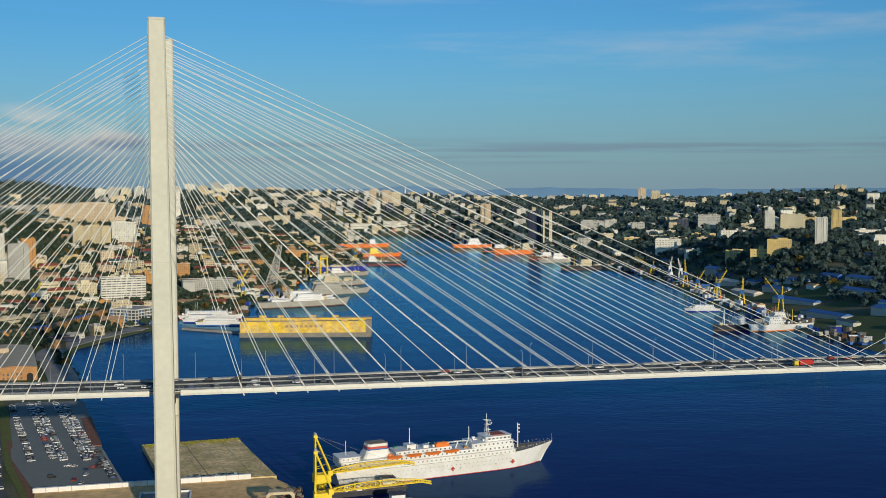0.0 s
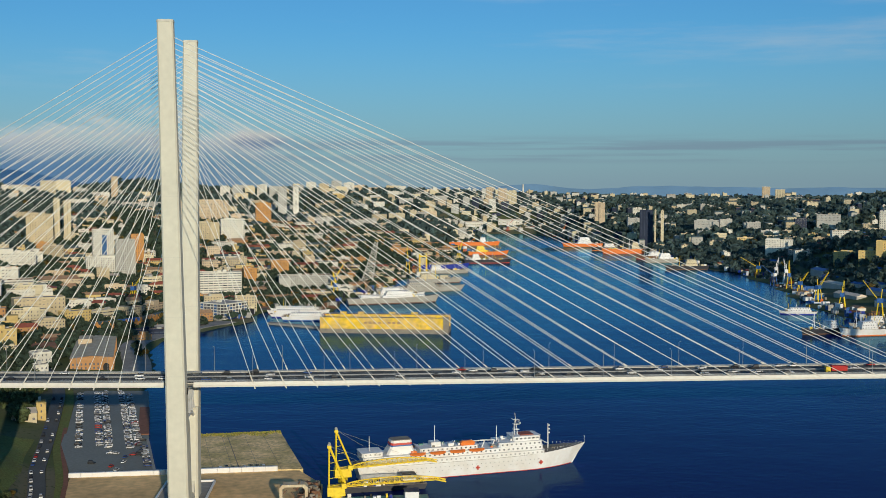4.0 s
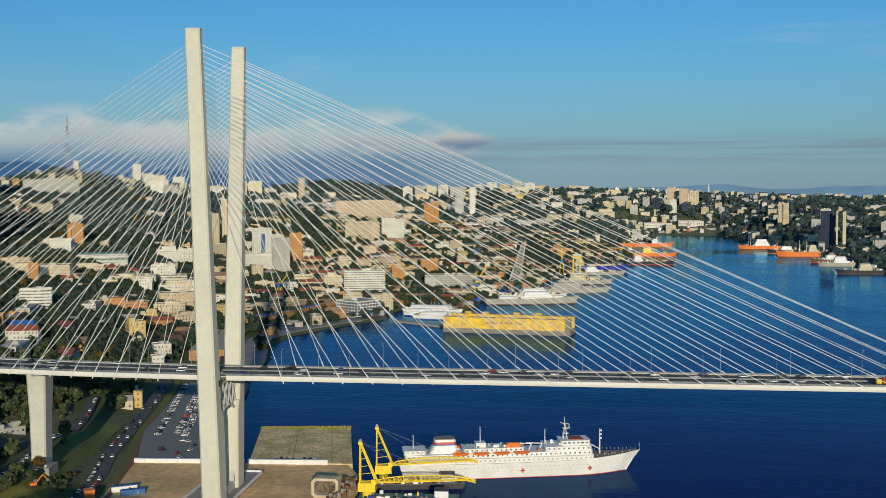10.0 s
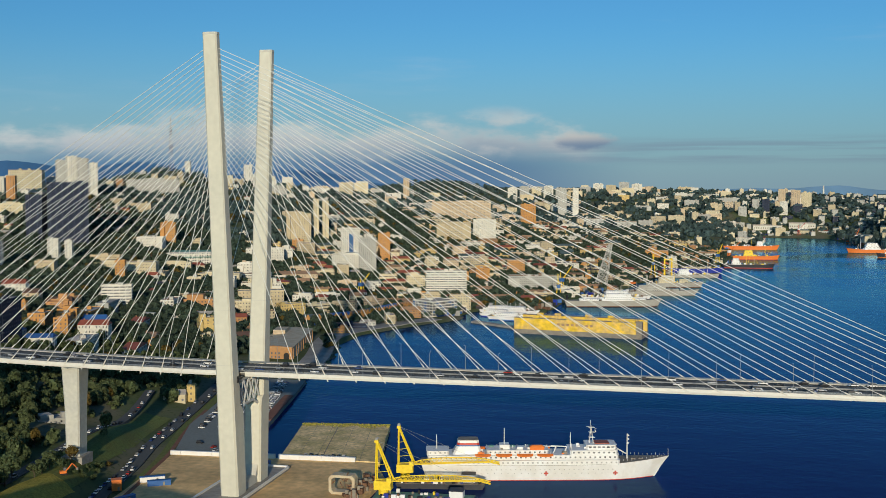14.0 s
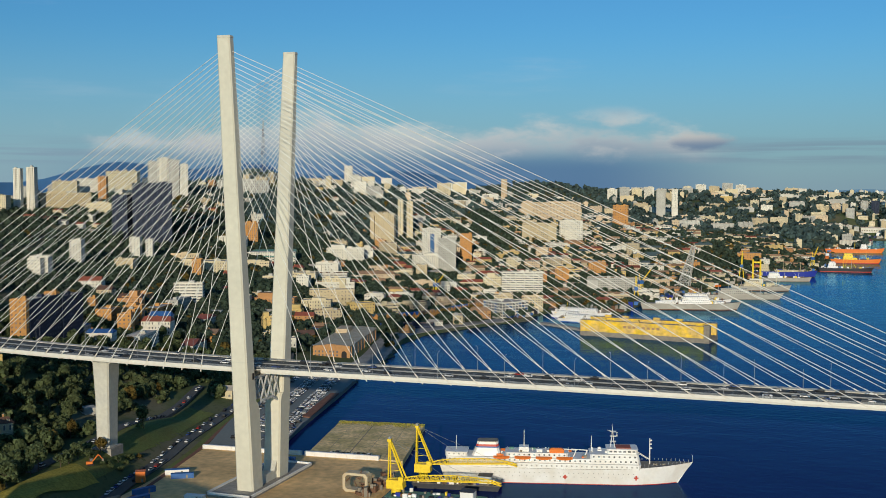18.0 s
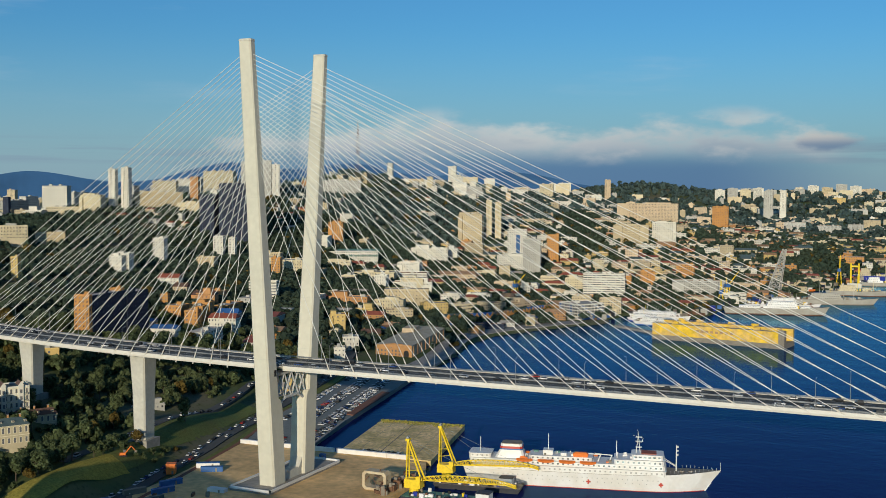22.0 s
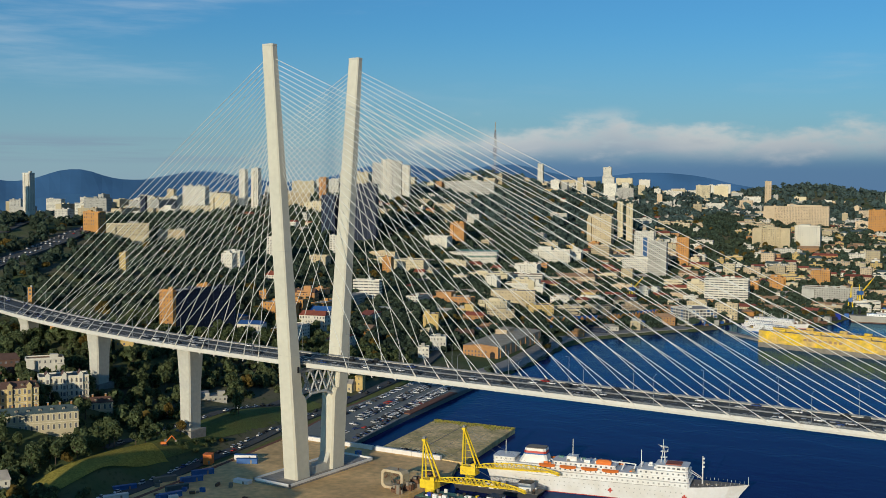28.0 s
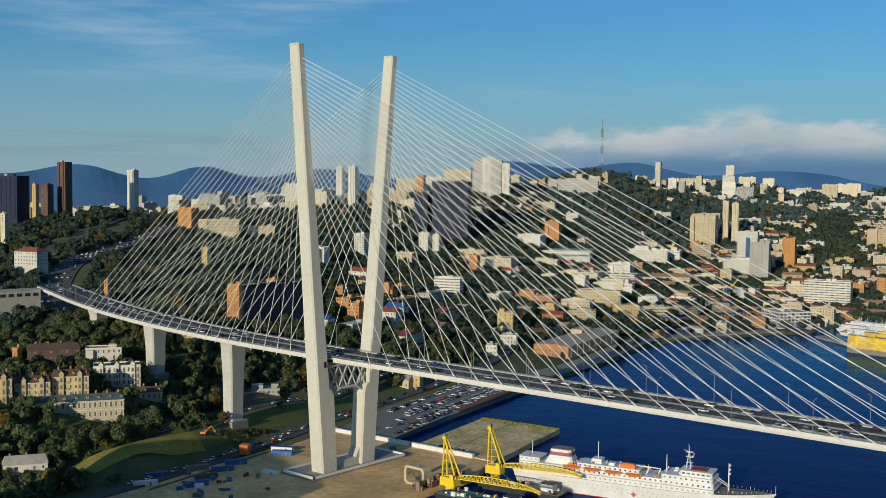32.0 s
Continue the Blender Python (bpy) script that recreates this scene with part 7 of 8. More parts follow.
# ---- roads
def ribbon(name, pts, width, lift, key, label, n=6):
    """A road draped over the ground along a line of points."""
    P = []
    for i in range(len(pts) - 1):
        p0, p1, p2, p3 = (Vector((*pts[max(0, min(len(pts) - 1, i + k))], 0)) for k in (-1, 0, 1, 2))
        for k in range(n):
            t = k / n
            P.append(0.5 * ((2 * p1) + (p2 - p0) * t + (2 * p0 - 5 * p1 + 4 * p2 - p3) * t * t + (3 * p1 - p0 - 3 * p2 + p3) * t ** 3))
    P.append(Vector((*pts[-1], 0)))
    a = Acc()
    edges = []
    for i, p in enumerate(P):
        d = (P[min(i + 1, len(P) - 1)] - P[max(i - 1, 0)]).normalized()
        s = Vector((-d.y, d.x, 0))
        row = []
        for u in (-0.5, -0.17, 0.17, 0.5):
            q = p + s * width * u
            row.append((q.x, q.y))
        z = max(hz(*q) for q in row) + lift
        edges.append([(x, y, z) for x, y in row])
    for e0, e1 in zip(edges, edges[1:]):
        for j in range(3):
            a.face([e0[j], e1[j], e1[j + 1], e0[j + 1]][::-1], key)
        for j in (0, 3):
            lo0, lo1 = (e0[j][0], e0[j][1], e0[j][2] - 2), (e1[j][0], e1[j][1], e1[j][2] - 2)
            a.face([e0[j], e1[j], lo1, lo0], key)
    ob_mesh(name, a, label, "road", kind="structure")
    return edges


ROAD = ribbon("road", [(-44, -300), (-50, -133), (-60, -60), (-70, -19), (-80, 28), (-94, 78), (-107, 142), (-131, 255), (-146, 312), (-178, 390), (-215, 450)], 9, 0.75, "asphalt", "grey asphalt road along the foot of the bank")
ROAD2 = ribbon("road", [(-104, -60), (-111, -12), (-118, 30), (-129, 80), (-140, 140), (-158, 200)], 7, 0.66, "asphalt", "narrow service road under the bridge")
ROAD3 = ribbon("road", [(-398, 56), (-432, 72), (-480, 104), (-540, 156), (-572, 208), (-606, 270), (-640, 330), (-700, 420)], 25, 0.8, "asphalt", "wide asphalt approach road climbing the hill")
ribbon("road", [(-300, 330), (-285, 480), (-270, 640), (-255, 800), (-262, 1000), (-250, 1250)], 14, 0.6, "asphalt", "straight city street between buildings")
ribbon("road", [(-470, 20), (-560, 110), (-642, 200), (-683, 266), (-746, 351), (-800, 420)], 14, 0.9, "asphalt", "asphalt side road on the hill")
ribbon("verge", [(-44, -100), (-57, -20), (-67, 26), (-76, 62), (-99, 142), (-123, 254), (-138, 312)], 7, 0.45, "grass", "grass verge between the road and the parking lot")
ribbon("verge", [(-42, -100), (-56, -20), (-66, 26), (-74, 62), (-97, 142), (-121, 254), (-136, 312)], 2.6, 0.62, "brown", "rusty railway siding in the verge")


def patch(name, corners, key, label, n=12, lift=0.45):
    """A piece of ground cover laid over the slope between four corners."""
    a = Acc()
    (x0, y0), (x1, y1), (x2, y2), (x3, y3) = corners
    rows = []
    for i in range(n + 1):
        v = i / n
        row = []
        for j in range(n + 1):
            u = j / n
            x = (x0 + (x1 - x0) * u) * (1 - v) + (x3 + (x2 - x3) * u) * v + 0.9 * math.sin(i * 0.7 + j)
            y = (y0 + (y1 - y0) * u) * (1 - v) + (y3 + (y2 - y3) * u) * v + 0.5 * math.sin(j * 0.9 - i)
            row.append((x, y, hz(x, y) + lift))
        rows.append(row)
    for i in range(n):
        for j in range(n):
            a.face([rows[i][j], rows[i + 1][j], rows[i + 1][j + 1], rows[i][j + 1]], key)
    ob_mesh(name, a, label, "grass" if key != "lot" else "ground", kind="structure")


patch("verge", [(-78, -44), (-103, -44), (-137, 150), (-117, 150)], "grass", "mown green slope between the two roads", 20)
patch("verge", [(-73, -112), (-94, -114), (-95, -36), (-76, -36)], "drygrass", "dry yellow grass on a cleared part of the bank", 16, 0.5)
ribbon("pavement", [(-98, 325), (-102, 384), (-112, 440), (-138, 548), (-135, 604), (-110, 672), (-70, 745)], 24, 0.5, "quay", "paved quay promenade along the shore")


# ---- trees
def leaf_cloud(acc, cx, cy, cz, rx, rz, n, size, rng, key):
    """A crown of small tilted leaf clumps, denser to the outside, with gaps."""
    lobes = [(rng.uniform(-0.5, 0.5), rng.uniform(-0.5, 0.5), rng.uniform(-0.35, 0.5), rng.uniform(0.42, 0.7)) for _ in range(5)]
    for _ in range(n):
        lx, ly, lz, lr = rng.choice(lobes)
        v = Vector((rng.gauss(0, 1), rng.gauss(0, 1), rng.gauss(0, 1))).normalized()
        rr = lr * (0.72 + 0.28 * rng.random())
        p = Vector((cx + rx * (lx + v.x * rr), cy + rx * (ly + v.y * rr), cz + rz * (lz + v.z * rr)))
        nrm = (v + Vector((rng.uniform(-0.7, 0.7), rng.uniform(-0.7, 0.7), rng.uniform(-0.3, 0.7)))).normalized()
        u = nrm.orthogonal().normalized()
        u = (Matrix.Rotation(rng.uniform(0, 6.28), 3, nrm) @ u)
        w = nrm.cross(u)
        s = size * rng.uniform(0.6, 1.3)
        acc.face([tuple(p - u * s - w * s * 0.6), tuple(p + u * s - w * s * 0.5), tuple(p + u * s * 0.7 + w * s * 0.7), tuple(p - u * s * 0.8 + w * s * 0.6)], key)


templates = []
for k in range(5):
    rng = random.Random(100 + k)
    t = root("tree", pose(0, 0, -500), "leafy green deciduous tree on the bank" if k < 4 else "tree with yellowing autumn leaves", "tree", "trees below the bridge")
    H = 11 + 1.5 * k % 4
    a = Acc()
    a.tube((0, 0, -1.5), (0.2, 0.1, H * 0.5), 0.35, "bark", 7, 0.2)
    for j in range(5):
        an = j * 1.3 + k
        a.tube((0.1, 0.05, H * (0.25 + 0.05 * j)), (math.cos(an) * 2.4, math.sin(an) * 2.4, H * (0.5 + 0.06 * j)), 0.15, "bark", 5, 0.06)
    a.build("trunk", t)
    a = Acc()
    leaf_cloud(a, 0, 0, H * 0.60, 4.6, H * 0.44, 520, 0.62, rng, "leaf_y" if k == 4 else "leaf")
    a.build("crown", t)
    templates.append(t)

rng = random.Random(77)
placed = 0
spots = []
for _ in range(9000):
    if placed >= 292:
        break
    x, y = rng.uniform(-330, -70), rng.uniform(-190, 330)
    edge = [e for e in ROAD + ROAD2 if math.hypot((e[0][0] + e[3][0]) / 2 - x, (e[0][1] + e[3][1]) / 2 - y) < 11]
    if edge or shore_at(x, y) < 6:
        continue
    if any((x - tx) ** 2 + (y - ty) ** 2 < (tr * 0.62 + 3) ** 2 for tx, ty, tr in TAKEN):
        continue
    if x > -62 + (y + 20) * -0.22 and y < 62:
        continue
    if -150 < x and 58 < y and (y < 185 or x > -102 - 0.245 * (y - 78)):
        continue
    # mown slope between the two roads
    if -108 < x < -62 and -48 < y < 60 or -95 < x < -62 and -116 < y <= -48:
        continue
    if abs(y - deck_line(x)[0]) < 9 and min(abs(x + 98), abs(x + 191), abs(x + 292)) < 11:
        continue
    if any((x - sx) ** 2 + (y - sy) ** 2 < 15 for sx, sy in spots):
        continue
    spots.append((x, y))
    o = copy_thing(templates[4 if rng.random() < 0.04 else rng.randrange(4)], Matrix.Translation((x, y, hz(x, y))) @ Matrix.Rotation(rng.uniform(0, 6.28), 4, "Z"))
    s = rng.uniform(0.65, 1.15)
    o.scale = (s, s, s * rng.uniform(0.9, 1.15))
    placed += 1
# the belt of trees between the old houses and the cleared bank
for i in range(7):
    for j in range(3):
        x, y = -99 - 8.5 * j + rng.uniform(-3, 3) - 0.05 * i, -118 + 11 * i + rng.uniform(-4, 4)
        if any((x - tx) ** 2 + (y - ty) ** 2 < 49 for tx, ty, _ in TAKEN) or any((x - sx) ** 2 + (y - sy) ** 2 < 12 for sx, sy in spots):
            continue
        spots.append((x, y))
        o = copy_thing(templates[rng.randrange(4)], Matrix.Translation((x, y, hz(x, y))) @ Matrix.Rotation(rng.uniform(0, 6.28), 4, "Z"))
        s = rng.uniform(0.8, 1.2)
        o.scale = (s, s, s)
# the tail of that belt on the slope, and bushes along the foot of the slope
pier_y = deck_line(-98)[0]
for i in range(72):
    if i >= 46:
        x, y, s = rng.uniform(-101, -84), rng.uniform(-46, 4), rng.uniform(0.3, 0.7)
    elif i < 20:
        x, y, s = rng.uniform(-109, -93), rng.uniform(-47, 6), rng.uniform(0.5, 0.85)
    else:
        v = (i - 20) / 26
        x, y, s = -84 - 9 * v + rng.uniform(-3.5, 3.5), -20 + 84 * v + rng.uniform(-2, 2), rng.uniform(0.25, 0.42)
    if math.hypot(x + 98, y - pier_y) < 10 or math.hypot(x + 85, y + 31) < 8 or any((x - tx) ** 2 + (y - ty) ** 2 < 40 for tx, ty, _ in TAKEN):
        continue
    if any(math.hypot((e[0][0] + e[3][0]) / 2 - x, (e[0][1] + e[3][1]) / 2 - y) < 10 for e in ROAD + ROAD2) or any((x - sx) ** 2 + (y - sy) ** 2 < 30 * s for sx, sy in spots):
        continue
    spots.append((x, y))
    o = copy_thing(templates[4 if i % 13 == 5 else rng.randrange(4)], Matrix.Translation((x, y, hz(x, y) - (0.8 if 20 <= i < 46 else 0))) @ Matrix.Rotation(rng.uniform(0, 6.28), 4, "Z"))
    o.scale = (s * 1.15, s * 1.15, s)
for t in templates:
    for c in list(t.children):
        bpy.data.objects.remove(c)
    bpy.data.objects.remove(t)

# hillside and street trees too many to count
V0 = []
K0 = []
rng = np.random.RandomState(9)
tk = np.array([(a, b, c) for a, b, c in TAKEN])


def scatter(xa, xb, ya, yb, count, size, leaves, near=False):
    X, Y = rng.uniform(xa, xb, count), rng.uniform(ya, yb, count)
    d = shore_distance(X, Y)
    ok = d > 10
    for i in range(0, len(tk), 50):
        t = tk[i:i + 50]
        ok &= (((X[:, None] - t[:, 0]) ** 2 + (Y[:, None] - t[:, 1]) ** 2) > (t[:, 2] * 0.72) ** 2).all(1)
    if near:
        for q in ROAD + ROAD2:
            ok &= (X - q[1][0]) ** 2 + (Y - q[1][1]) ** 2 > 10 ** 2
        ok &= ~((X > -150) & (Y > 58) & ((Y < 185) | (X > -102 - 0.245 * (Y - 78)))) & ~((X > -108) & (X < -62) & (Y > -48) & (Y < 60)) & ~((X > -95) & (X < -62) & (Y > -116) & (Y < -48)) & ~((X > -62 - (Y + 20) * 0.22) & (Y < 62))
        for px in (-98, -191, -292):
            ok &= (X - px) ** 2 + (Y - deck_line(px)[0]) ** 2 > 12 ** 2
        for sx, sy in spots:
            ok &= (X - sx) ** 2 + (Y - sy) ** 2 > 12
    else:
        ok &= ~((X > -335) & (X < 100) & (Y > -200) & (Y < 335))
    ok &= (np.hypot(X + 797, Y - 1540) > 190) | (rng.rand(len(X)) < 0.22)
    ok &= ~((X > 600) & (X < 762) & (Y < 1250)) & ~((Y > 330) & (Y < 780) & (X < 60) & (d < 46) & (rng.rand(len(X)) < 0.93))
    ok &= np.hypot(X - 200, Y + 500) < 4700
    ok &= (np.hypot(X + 900, Y - 420) > 130) | (rng.rand(len(X)) < 0.15)
    for e in (ROAD3,):
        for q in e[::2]:
            ok &= (X - q[1][0]) ** 2 + (Y - q[1][1]) ** 2 > 19 ** 2
    X, Y = X[ok], Y[ok]
    Z = height(X, Y)
    n = len(X)
    S = size * rng.uniform(0.6, 1.35, n)
    v = rng.normal(size=(n, leaves, 3))
    v /= np.linalg.norm(v, axis=-1, keepdims=True)
    v[..., 2] = np.abs(v[..., 2]) * 1.1 - 0.25
    lob = rng.normal(scale=0.28, size=(n, 3, 3))
    pick = rng.randint(0, 3, (n, leaves))
    c = np.stack([X, Y, Z + S * 0.9], -1)[:, None] + S[:, None, None] * (v * 0.72 + np.take_along_axis(lob, pick[..., None], 1))
    nr = v + rng.uniform(-0.6, 0.6, v.shape)
    nr /= np.linalg.norm(nr, axis=-1, keepdims=True)
    u = np.cross(nr, rng.normal(size=v.shape))
    u /= np.linalg.norm(u, axis=-1, keepdims=True) + 1e-9
    w = np.cross(nr, u)
    q = (S[:, None, None] * 0.36 * (60 / leaves) ** 0.42)
    quad = np.stack([c - u * q - w * q * 0.8, c + u * q - w * q * 0.7, c + u * q * 0.8 + w * q, c - u * q * 0.9 + w * q * 0.7], 2)
    V0.append(quad.reshape(-1, 3))
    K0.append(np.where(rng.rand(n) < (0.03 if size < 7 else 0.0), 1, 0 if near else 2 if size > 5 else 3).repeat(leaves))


scatter(-335, -60, -200, 335, 1500, 4.2, 110, True)
scatter(-335, -60, -200, 335, 3200, 1.7, 26, True)
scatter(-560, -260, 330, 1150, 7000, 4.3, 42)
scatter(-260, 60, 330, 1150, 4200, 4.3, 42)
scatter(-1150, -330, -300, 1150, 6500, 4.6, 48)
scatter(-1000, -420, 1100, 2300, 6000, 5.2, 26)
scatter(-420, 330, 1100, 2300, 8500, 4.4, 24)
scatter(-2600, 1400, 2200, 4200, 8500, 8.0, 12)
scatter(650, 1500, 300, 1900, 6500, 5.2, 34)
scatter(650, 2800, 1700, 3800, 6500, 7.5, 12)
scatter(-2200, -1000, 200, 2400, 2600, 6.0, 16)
VV = np.concatenate(V0)
KK = np.concatenate(K0)
me = bpy.data.meshes.new("tree_cover")
nq = len(VV) // 4
me.vertices.add(len(VV))
me.vertices.foreach_set("co", VV.astype(np.float32).ravel())
me.loops.add(len(VV))
me.loops.foreach_set("vertex_index", np.arange(len(VV), dtype=np.int32))
me.polygons.add(nq)
me.polygons.foreach_set("loop_start", np.arange(0, len(VV), 4, dtype=np.int32))
me.materials.append(M["leaf"])
me.materials.append(M["leaf_y"])
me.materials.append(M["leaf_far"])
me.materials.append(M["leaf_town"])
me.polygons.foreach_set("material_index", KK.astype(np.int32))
me.update(calc_edges=True)
tagged(new("tree_cover", me), "dense green trees between the houses on the hills", "trees", kind="stuff")


# ---- far ridges beyond the city
def ridge(name, r0, a0, a1, base, peaks, seed, label, key="ridge"):
    """A ridge seen far off: its crest from broad summits at given bearings, with small unevenness."""
    a = Acc()
    n = 150
    prev = None
    for i in range(n + 1):
        deg = a0 + (a1 - a0) * i / n
        an = math.radians(deg)
        z = base + sum(h * math.exp(-((deg - c) / w) ** 2) for c, w, h in peaks) + 9 * noise.noise(Vector((i / 9, seed, 0))) + 4 * noise.noise(Vector((i / 2.5, seed, 4)))
        x, y = 230 - math.sin(an) * r0, -500 + math.cos(an) * r0
        p = [(x, y, -20), (x - 60 * math.sin(an), y + 60 * math.cos(an), max(2, z * 0.55)), (x - 140 * math.sin(an), y + 140 * math.cos(an), max(3, z))]
        if prev:
            for j in range(2):
                a.face([prev[j], p[j], p[j + 1], prev[j + 1]], key)
        prev = p
    ob_mesh(name, a, label, "hills", kind="structure")


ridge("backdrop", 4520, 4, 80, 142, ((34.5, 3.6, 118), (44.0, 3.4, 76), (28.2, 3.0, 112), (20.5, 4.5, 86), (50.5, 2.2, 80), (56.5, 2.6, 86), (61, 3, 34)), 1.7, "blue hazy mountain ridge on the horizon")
ridge("backdrop_2", 4560, -60, 6, 142, ((-7, 1.6, 22), (-3, 2, 12), (-15, 4, 12), (-30, 6, 10)), 5.2, "low haze-blue hills on the horizon", "low_ridge")


# ==== vehicles
for key, c in {"c_white": (0.78, 0.78, 0.76), "c_black": (0.015, 0.016, 0.02), "c_silver": (0.52, 0.53, 0.54), "c_blue": (0.03, 0.07, 0.22), "c_red": (0.42, 0.03, 0.025), "c_yellow": (0.7, 0.5, 0.04)}.items():
    M[key] = surface("car_" + key[2:], c, 0.6, grain=1.0, spread=0.05, spec=0.2)


def car_template(key, tall):
    word = {"c_white": "white", "c_black": "black", "c_silver": "silver", "c_blue": "dark blue", "c_red": "red", "c_yellow": "yellow"}[key]
    r = root("car", pose(0, 0, -400), "%s %s with dark windows" % (word, "van" if tall else "passenger car"), "car", "cars")
    h = 1.0 if tall else 0.85
    a = Acc()
    pr = [(-2.2, 0.35), (-2.25, 0.9), (-1.9, h), (1.0, h), (2.1, h * 0.82), (2.25, 0.55), (2.2, 0.35)]
    a.loft([[(x * 0.97, -0.9, z) for x, z in pr], [(x, -0.82, z) for x, z in pr], [(x, 0.82, z) for x, z in pr], [(x * 0.97, 0.9, z) for x, z in pr]], key)
    t = 1.95 if tall else 1.45
    a.box(-0.72 if tall else -0.38, 0, t, 2.2 if tall else 1.5, 1.36, 0.06, key)
    body = a.build("body", r)
    a = Acc()
    a.loft([[(-2.0 if tall else -1.6, -0.8, h), (1.1, -0.8, h), (1.1, 0.8, h), (-2.0 if tall else -1.6, 0.8, h)], [(-1.8 if tall else -1.1, -0.66, t), (0.35, -0.66, t), (0.35, 0.66, t), (-1.8 if tall else -1.1, 0.66, t)]], "carglass")
    a.build("glasshouse", body, "dark car glazing")
    for x in (-1.35, 1.4):
        a = Acc()
        for y in (-0.82, 0.82):
            a.tube((x, y - 0.12, 0.33), (x, y + 0.12, 0.33), 0.33, "black", 10)
        a.tube((x, -0.8, 0.33), (x, 0.8, 0.33), 0.08, "black", 5)
        a.build("axle", r, "axle with two black wheels")
    return r


cars = [car_template(k, tl) for k, tl in (("c_white", False), ("c_white", True), ("c_black", False), ("c_silver", False), ("c_blue", False), ("c_white", False), ("c_silver", True), ("c_black", True), ("c_red", False), ("c_yellow", False))]
rng = random.Random(4)


crowd = Acc()


def park_joined(x, y, z, ang):
    """One more car of the far rows, joined with the rest of them."""
    t = cars[rng.choice((0, 0, 1, 2, 3, 4, 5, 6, 7, 2, 3, 0, 1, 5, 0, 1, 3, 5, 0, 1, 8))]
    c, s = math.cos(math.radians(ang)), math.sin(math.radians(ang))
    for ob in t.children_recursive:
        me = ob.data
        keys = [m.name for m in me.materials]
        for p in me.polygons:
            pts = [me.vertices[i].co for i in p.vertices]
            crowd.face([(x + c * v.x - s * v.y, y + s * v.x + c * v.y, z + v.z) for v in pts], NAME_KEY[keys[p.material_index]])


NAME_KEY = {m.name: k for k, m in M.items()}


def park(x, y, z, ang, pick=None):
    o = copy_thing(cars[pick if pick is not None else rng.choice((0, 0, 1, 2, 3, 4, 5, 5, 6, 7, 2, 3, 0, 2, 4, 3, 7, 1, 0, 8))], pose(x, y, z, 0, 0, ang))
    return o


# traffic on the bridge
for lane, y0 in enumerate((-11.5, -7.8, -4.3, 4.3, 7.8, 11.5)):
    x = -400 + rng.uniform(0, 40)
    while x < 620:
        if abs(x - 330) > 12 or lane > 1:
            yc, zc = deck_line(x)
            t = math.degrees(math.atan2(deck_line(x + 1)[0] - yc, 1))
            park(x, yc + y0, zc + 2.06, t + (0 if y0 < 0 else 180))
        x += rng.choice((9, 13, 22, 36, 60, 80)) * rng.uniform(0.8, 1.3) * (1.0 if x > 60 else 1.3)

# red lorry with a yellow cab
r = root("lorry", pose(326, -7.6, 67.06), "red box lorry with a yellow cab on the bridge", "lorry")
part_box("cargo_box", r, 0.8, 0, 1.0, 8.0, 2.4, 2.6, "c_red")
part_box("cab", r, -5.0, 0, 0.7, 2.4, 2.3, 2.3, "c_yellow")
part_box("windscreen", r, -6.22, 0, 1.7, 0.08, 2.0, 0.9, "glass")
part_box("chassis", r, -0.8, 0, 0.55, 11, 1.1, 0.4, "black")
for x in (-4.8, 2.2, 3.8):
    for y in (-1.1, 1.1):
        a = Acc()
        a.tube((x, y - 0.18, 0.5), (x, y + 0.18, 0.5), 0.5, "black", 10)
        a.build("wheel", r)

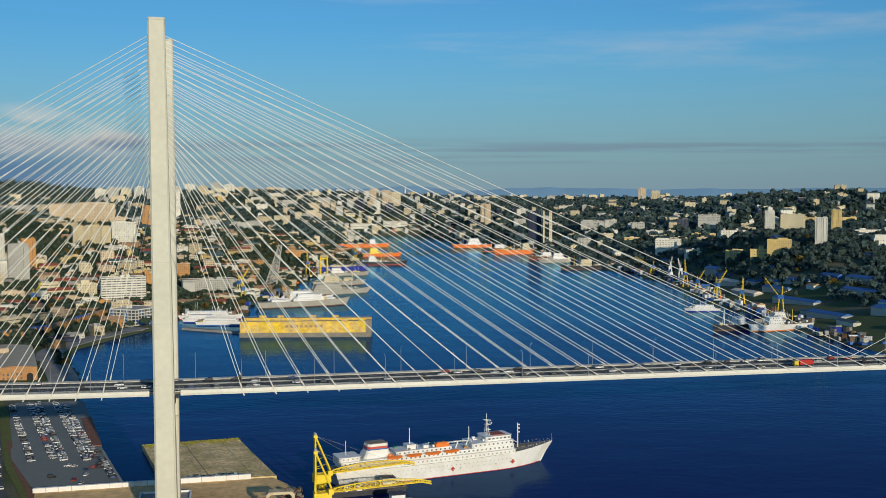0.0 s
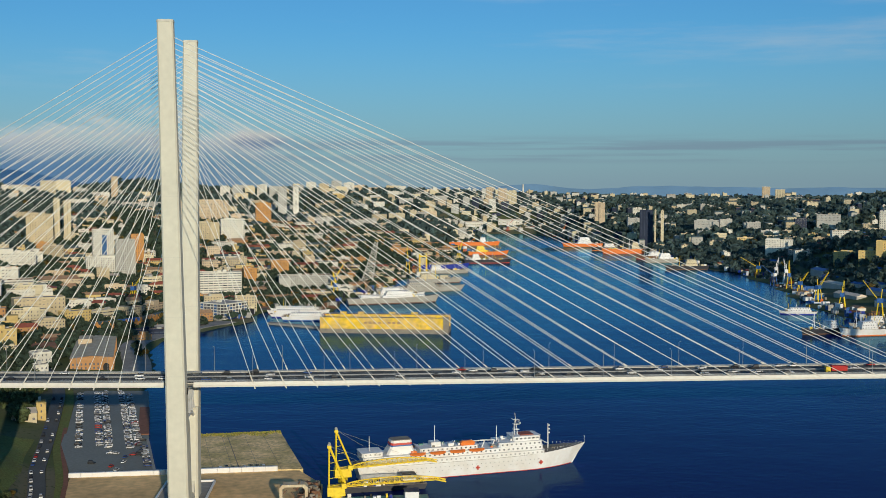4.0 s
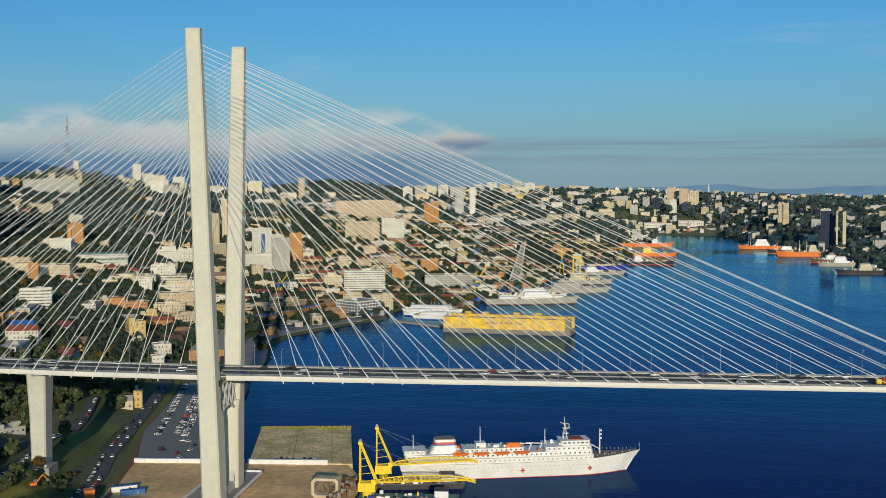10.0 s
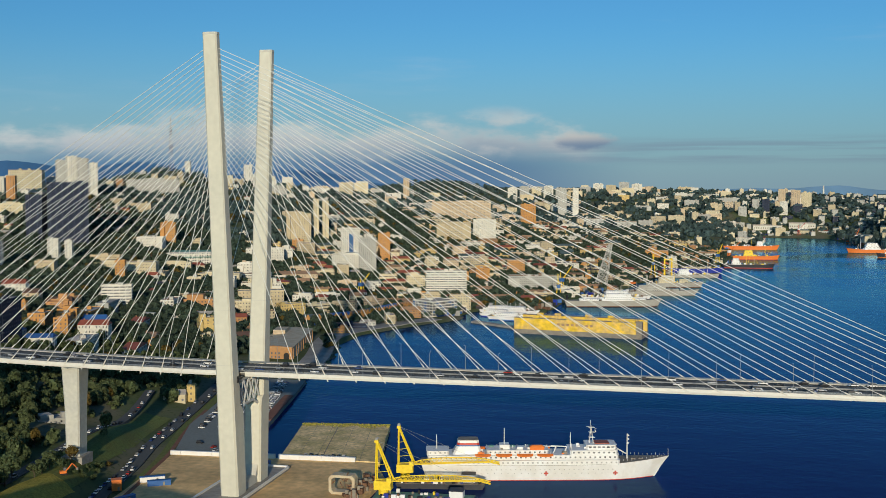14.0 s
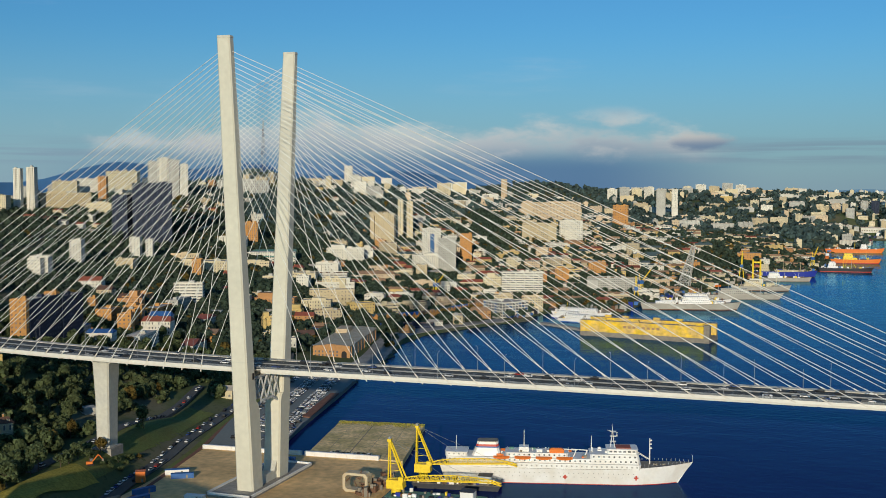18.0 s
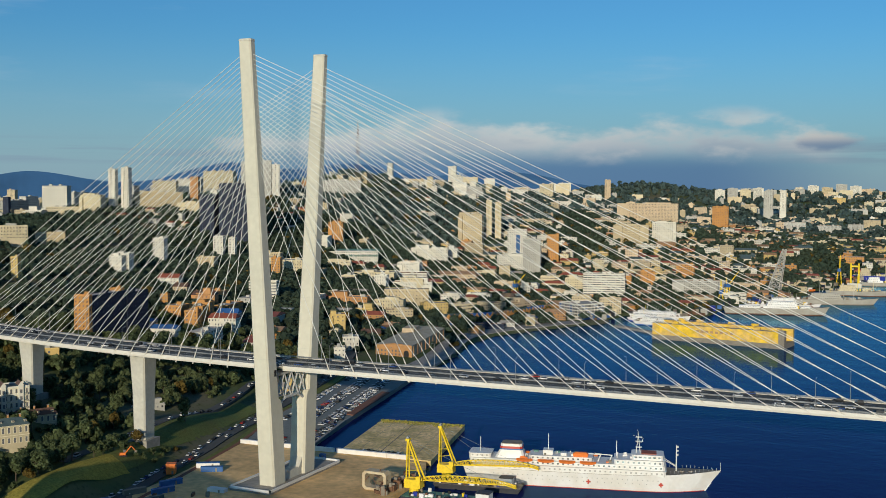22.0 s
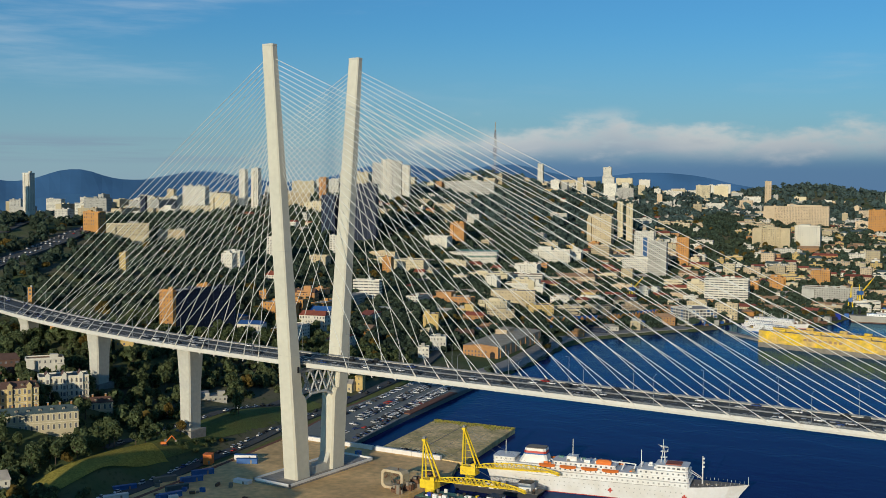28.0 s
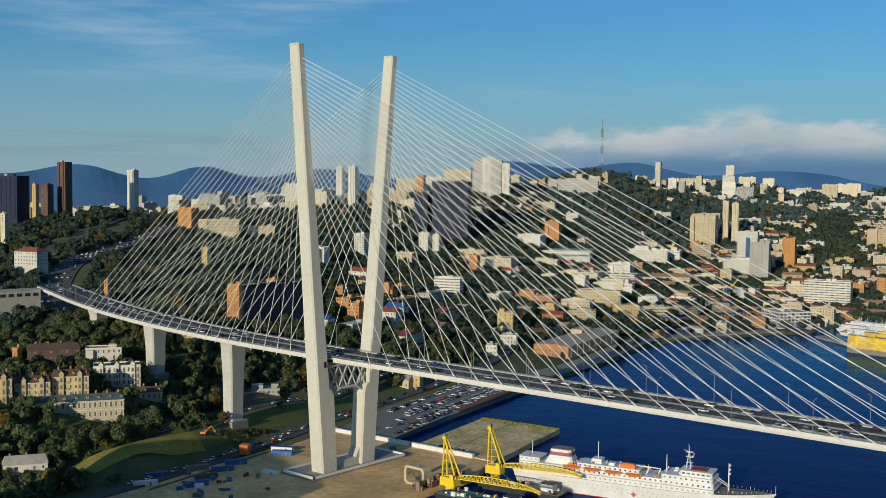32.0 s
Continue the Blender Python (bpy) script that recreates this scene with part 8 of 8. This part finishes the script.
# parked rows on the lot
for off, ang, yl, yh, gap in ((3.5, 13, 128, 306, 0.3), (16, 13, 118, 306, 0.22), (21.5, 193, 112, 306, 0.22), (34, 13, 124, 306, 0.22), (39.5, 193, 130, 300, 0.25)):
    y = yl
    while y < yh:
        if rng.random() > gap:
            (park if y < 200 else park_joined)(-71 - (y - 61) * 0.245 + off + rng.uniform(-0.4, 0.4), y, 3.12, ang + rng.uniform(-4, 4))
        y += (2.9 if ang < 100 or ang > 110 else 5.6) * (1 if rng.random() < 0.93 else 3)
y = 76
while y < 146:
    if rng.random() < 0.75:
        park(-29.5 - (y - 63) * 0.24, y, 3.12, 13 + rng.uniform(-5, 5))
    y += 4.2
for k in range(9):
    park(rng.uniform(-68, -40), rng.uniform(68, 112), 3.12, rng.choice((0, 80, 180)))
# cars along the quay wall and on the roads
for k in range(8):
    park(8 + 3.4 * k, 71.5, 3.22, 90 + rng.uniform(-5, 5))
for e0, e1 in zip(ROAD[8:44], ROAD[9:45]):
    for j, flip in ((0, 0), (3, 180)):
        if rng.random() < (0.75 if j == 3 else 0.4):
            f = 0.2 if j == 0 else 0.8
            x, y, z = (e0[0][i] + (e0[3][i] - e0[0][i]) * f for i in range(3))
            park(x, y, z + 0.03, math.degrees(math.atan2(e1[0][1] - e0[0][1], e1[0][0] - e0[0][0])) + flip)
for e0, e1 in zip(ROAD2[2:], ROAD2[3:]):
    if rng.random() < 0.8:
        x, y, z = (e0[0][i] + (e0[3][i] - e0[0][i]) * 0.25 for i in range(3))
        park(x, y, z + 0.03, math.degrees(math.atan2(e1[0][1] - e0[0][1], e1[0][0] - e0[0][0])))
for e0, e1 in zip(ROAD3, ROAD3[1:]):
    for f in (0.2, 0.4, 0.6, 0.8):
        if rng.random() < 0.6:
            x, y, z = (e0[0][i] + (e0[3][i] - e0[0][i]) * f for i in range(3))
            park_joined(x, y, z + 0.03, math.degrees(math.atan2(e1[0][1] - e0[0][1], e1[0][0] - e0[0][0])))
ob_mesh("parked_cars", crowd, "rows of parked cars and far traffic", "cars", kind="stuff")
for t in cars:
    for c in reversed(list(t.children_recursive)):
        bpy.data.objects.remove(c)
    bpy.data.objects.remove(t)
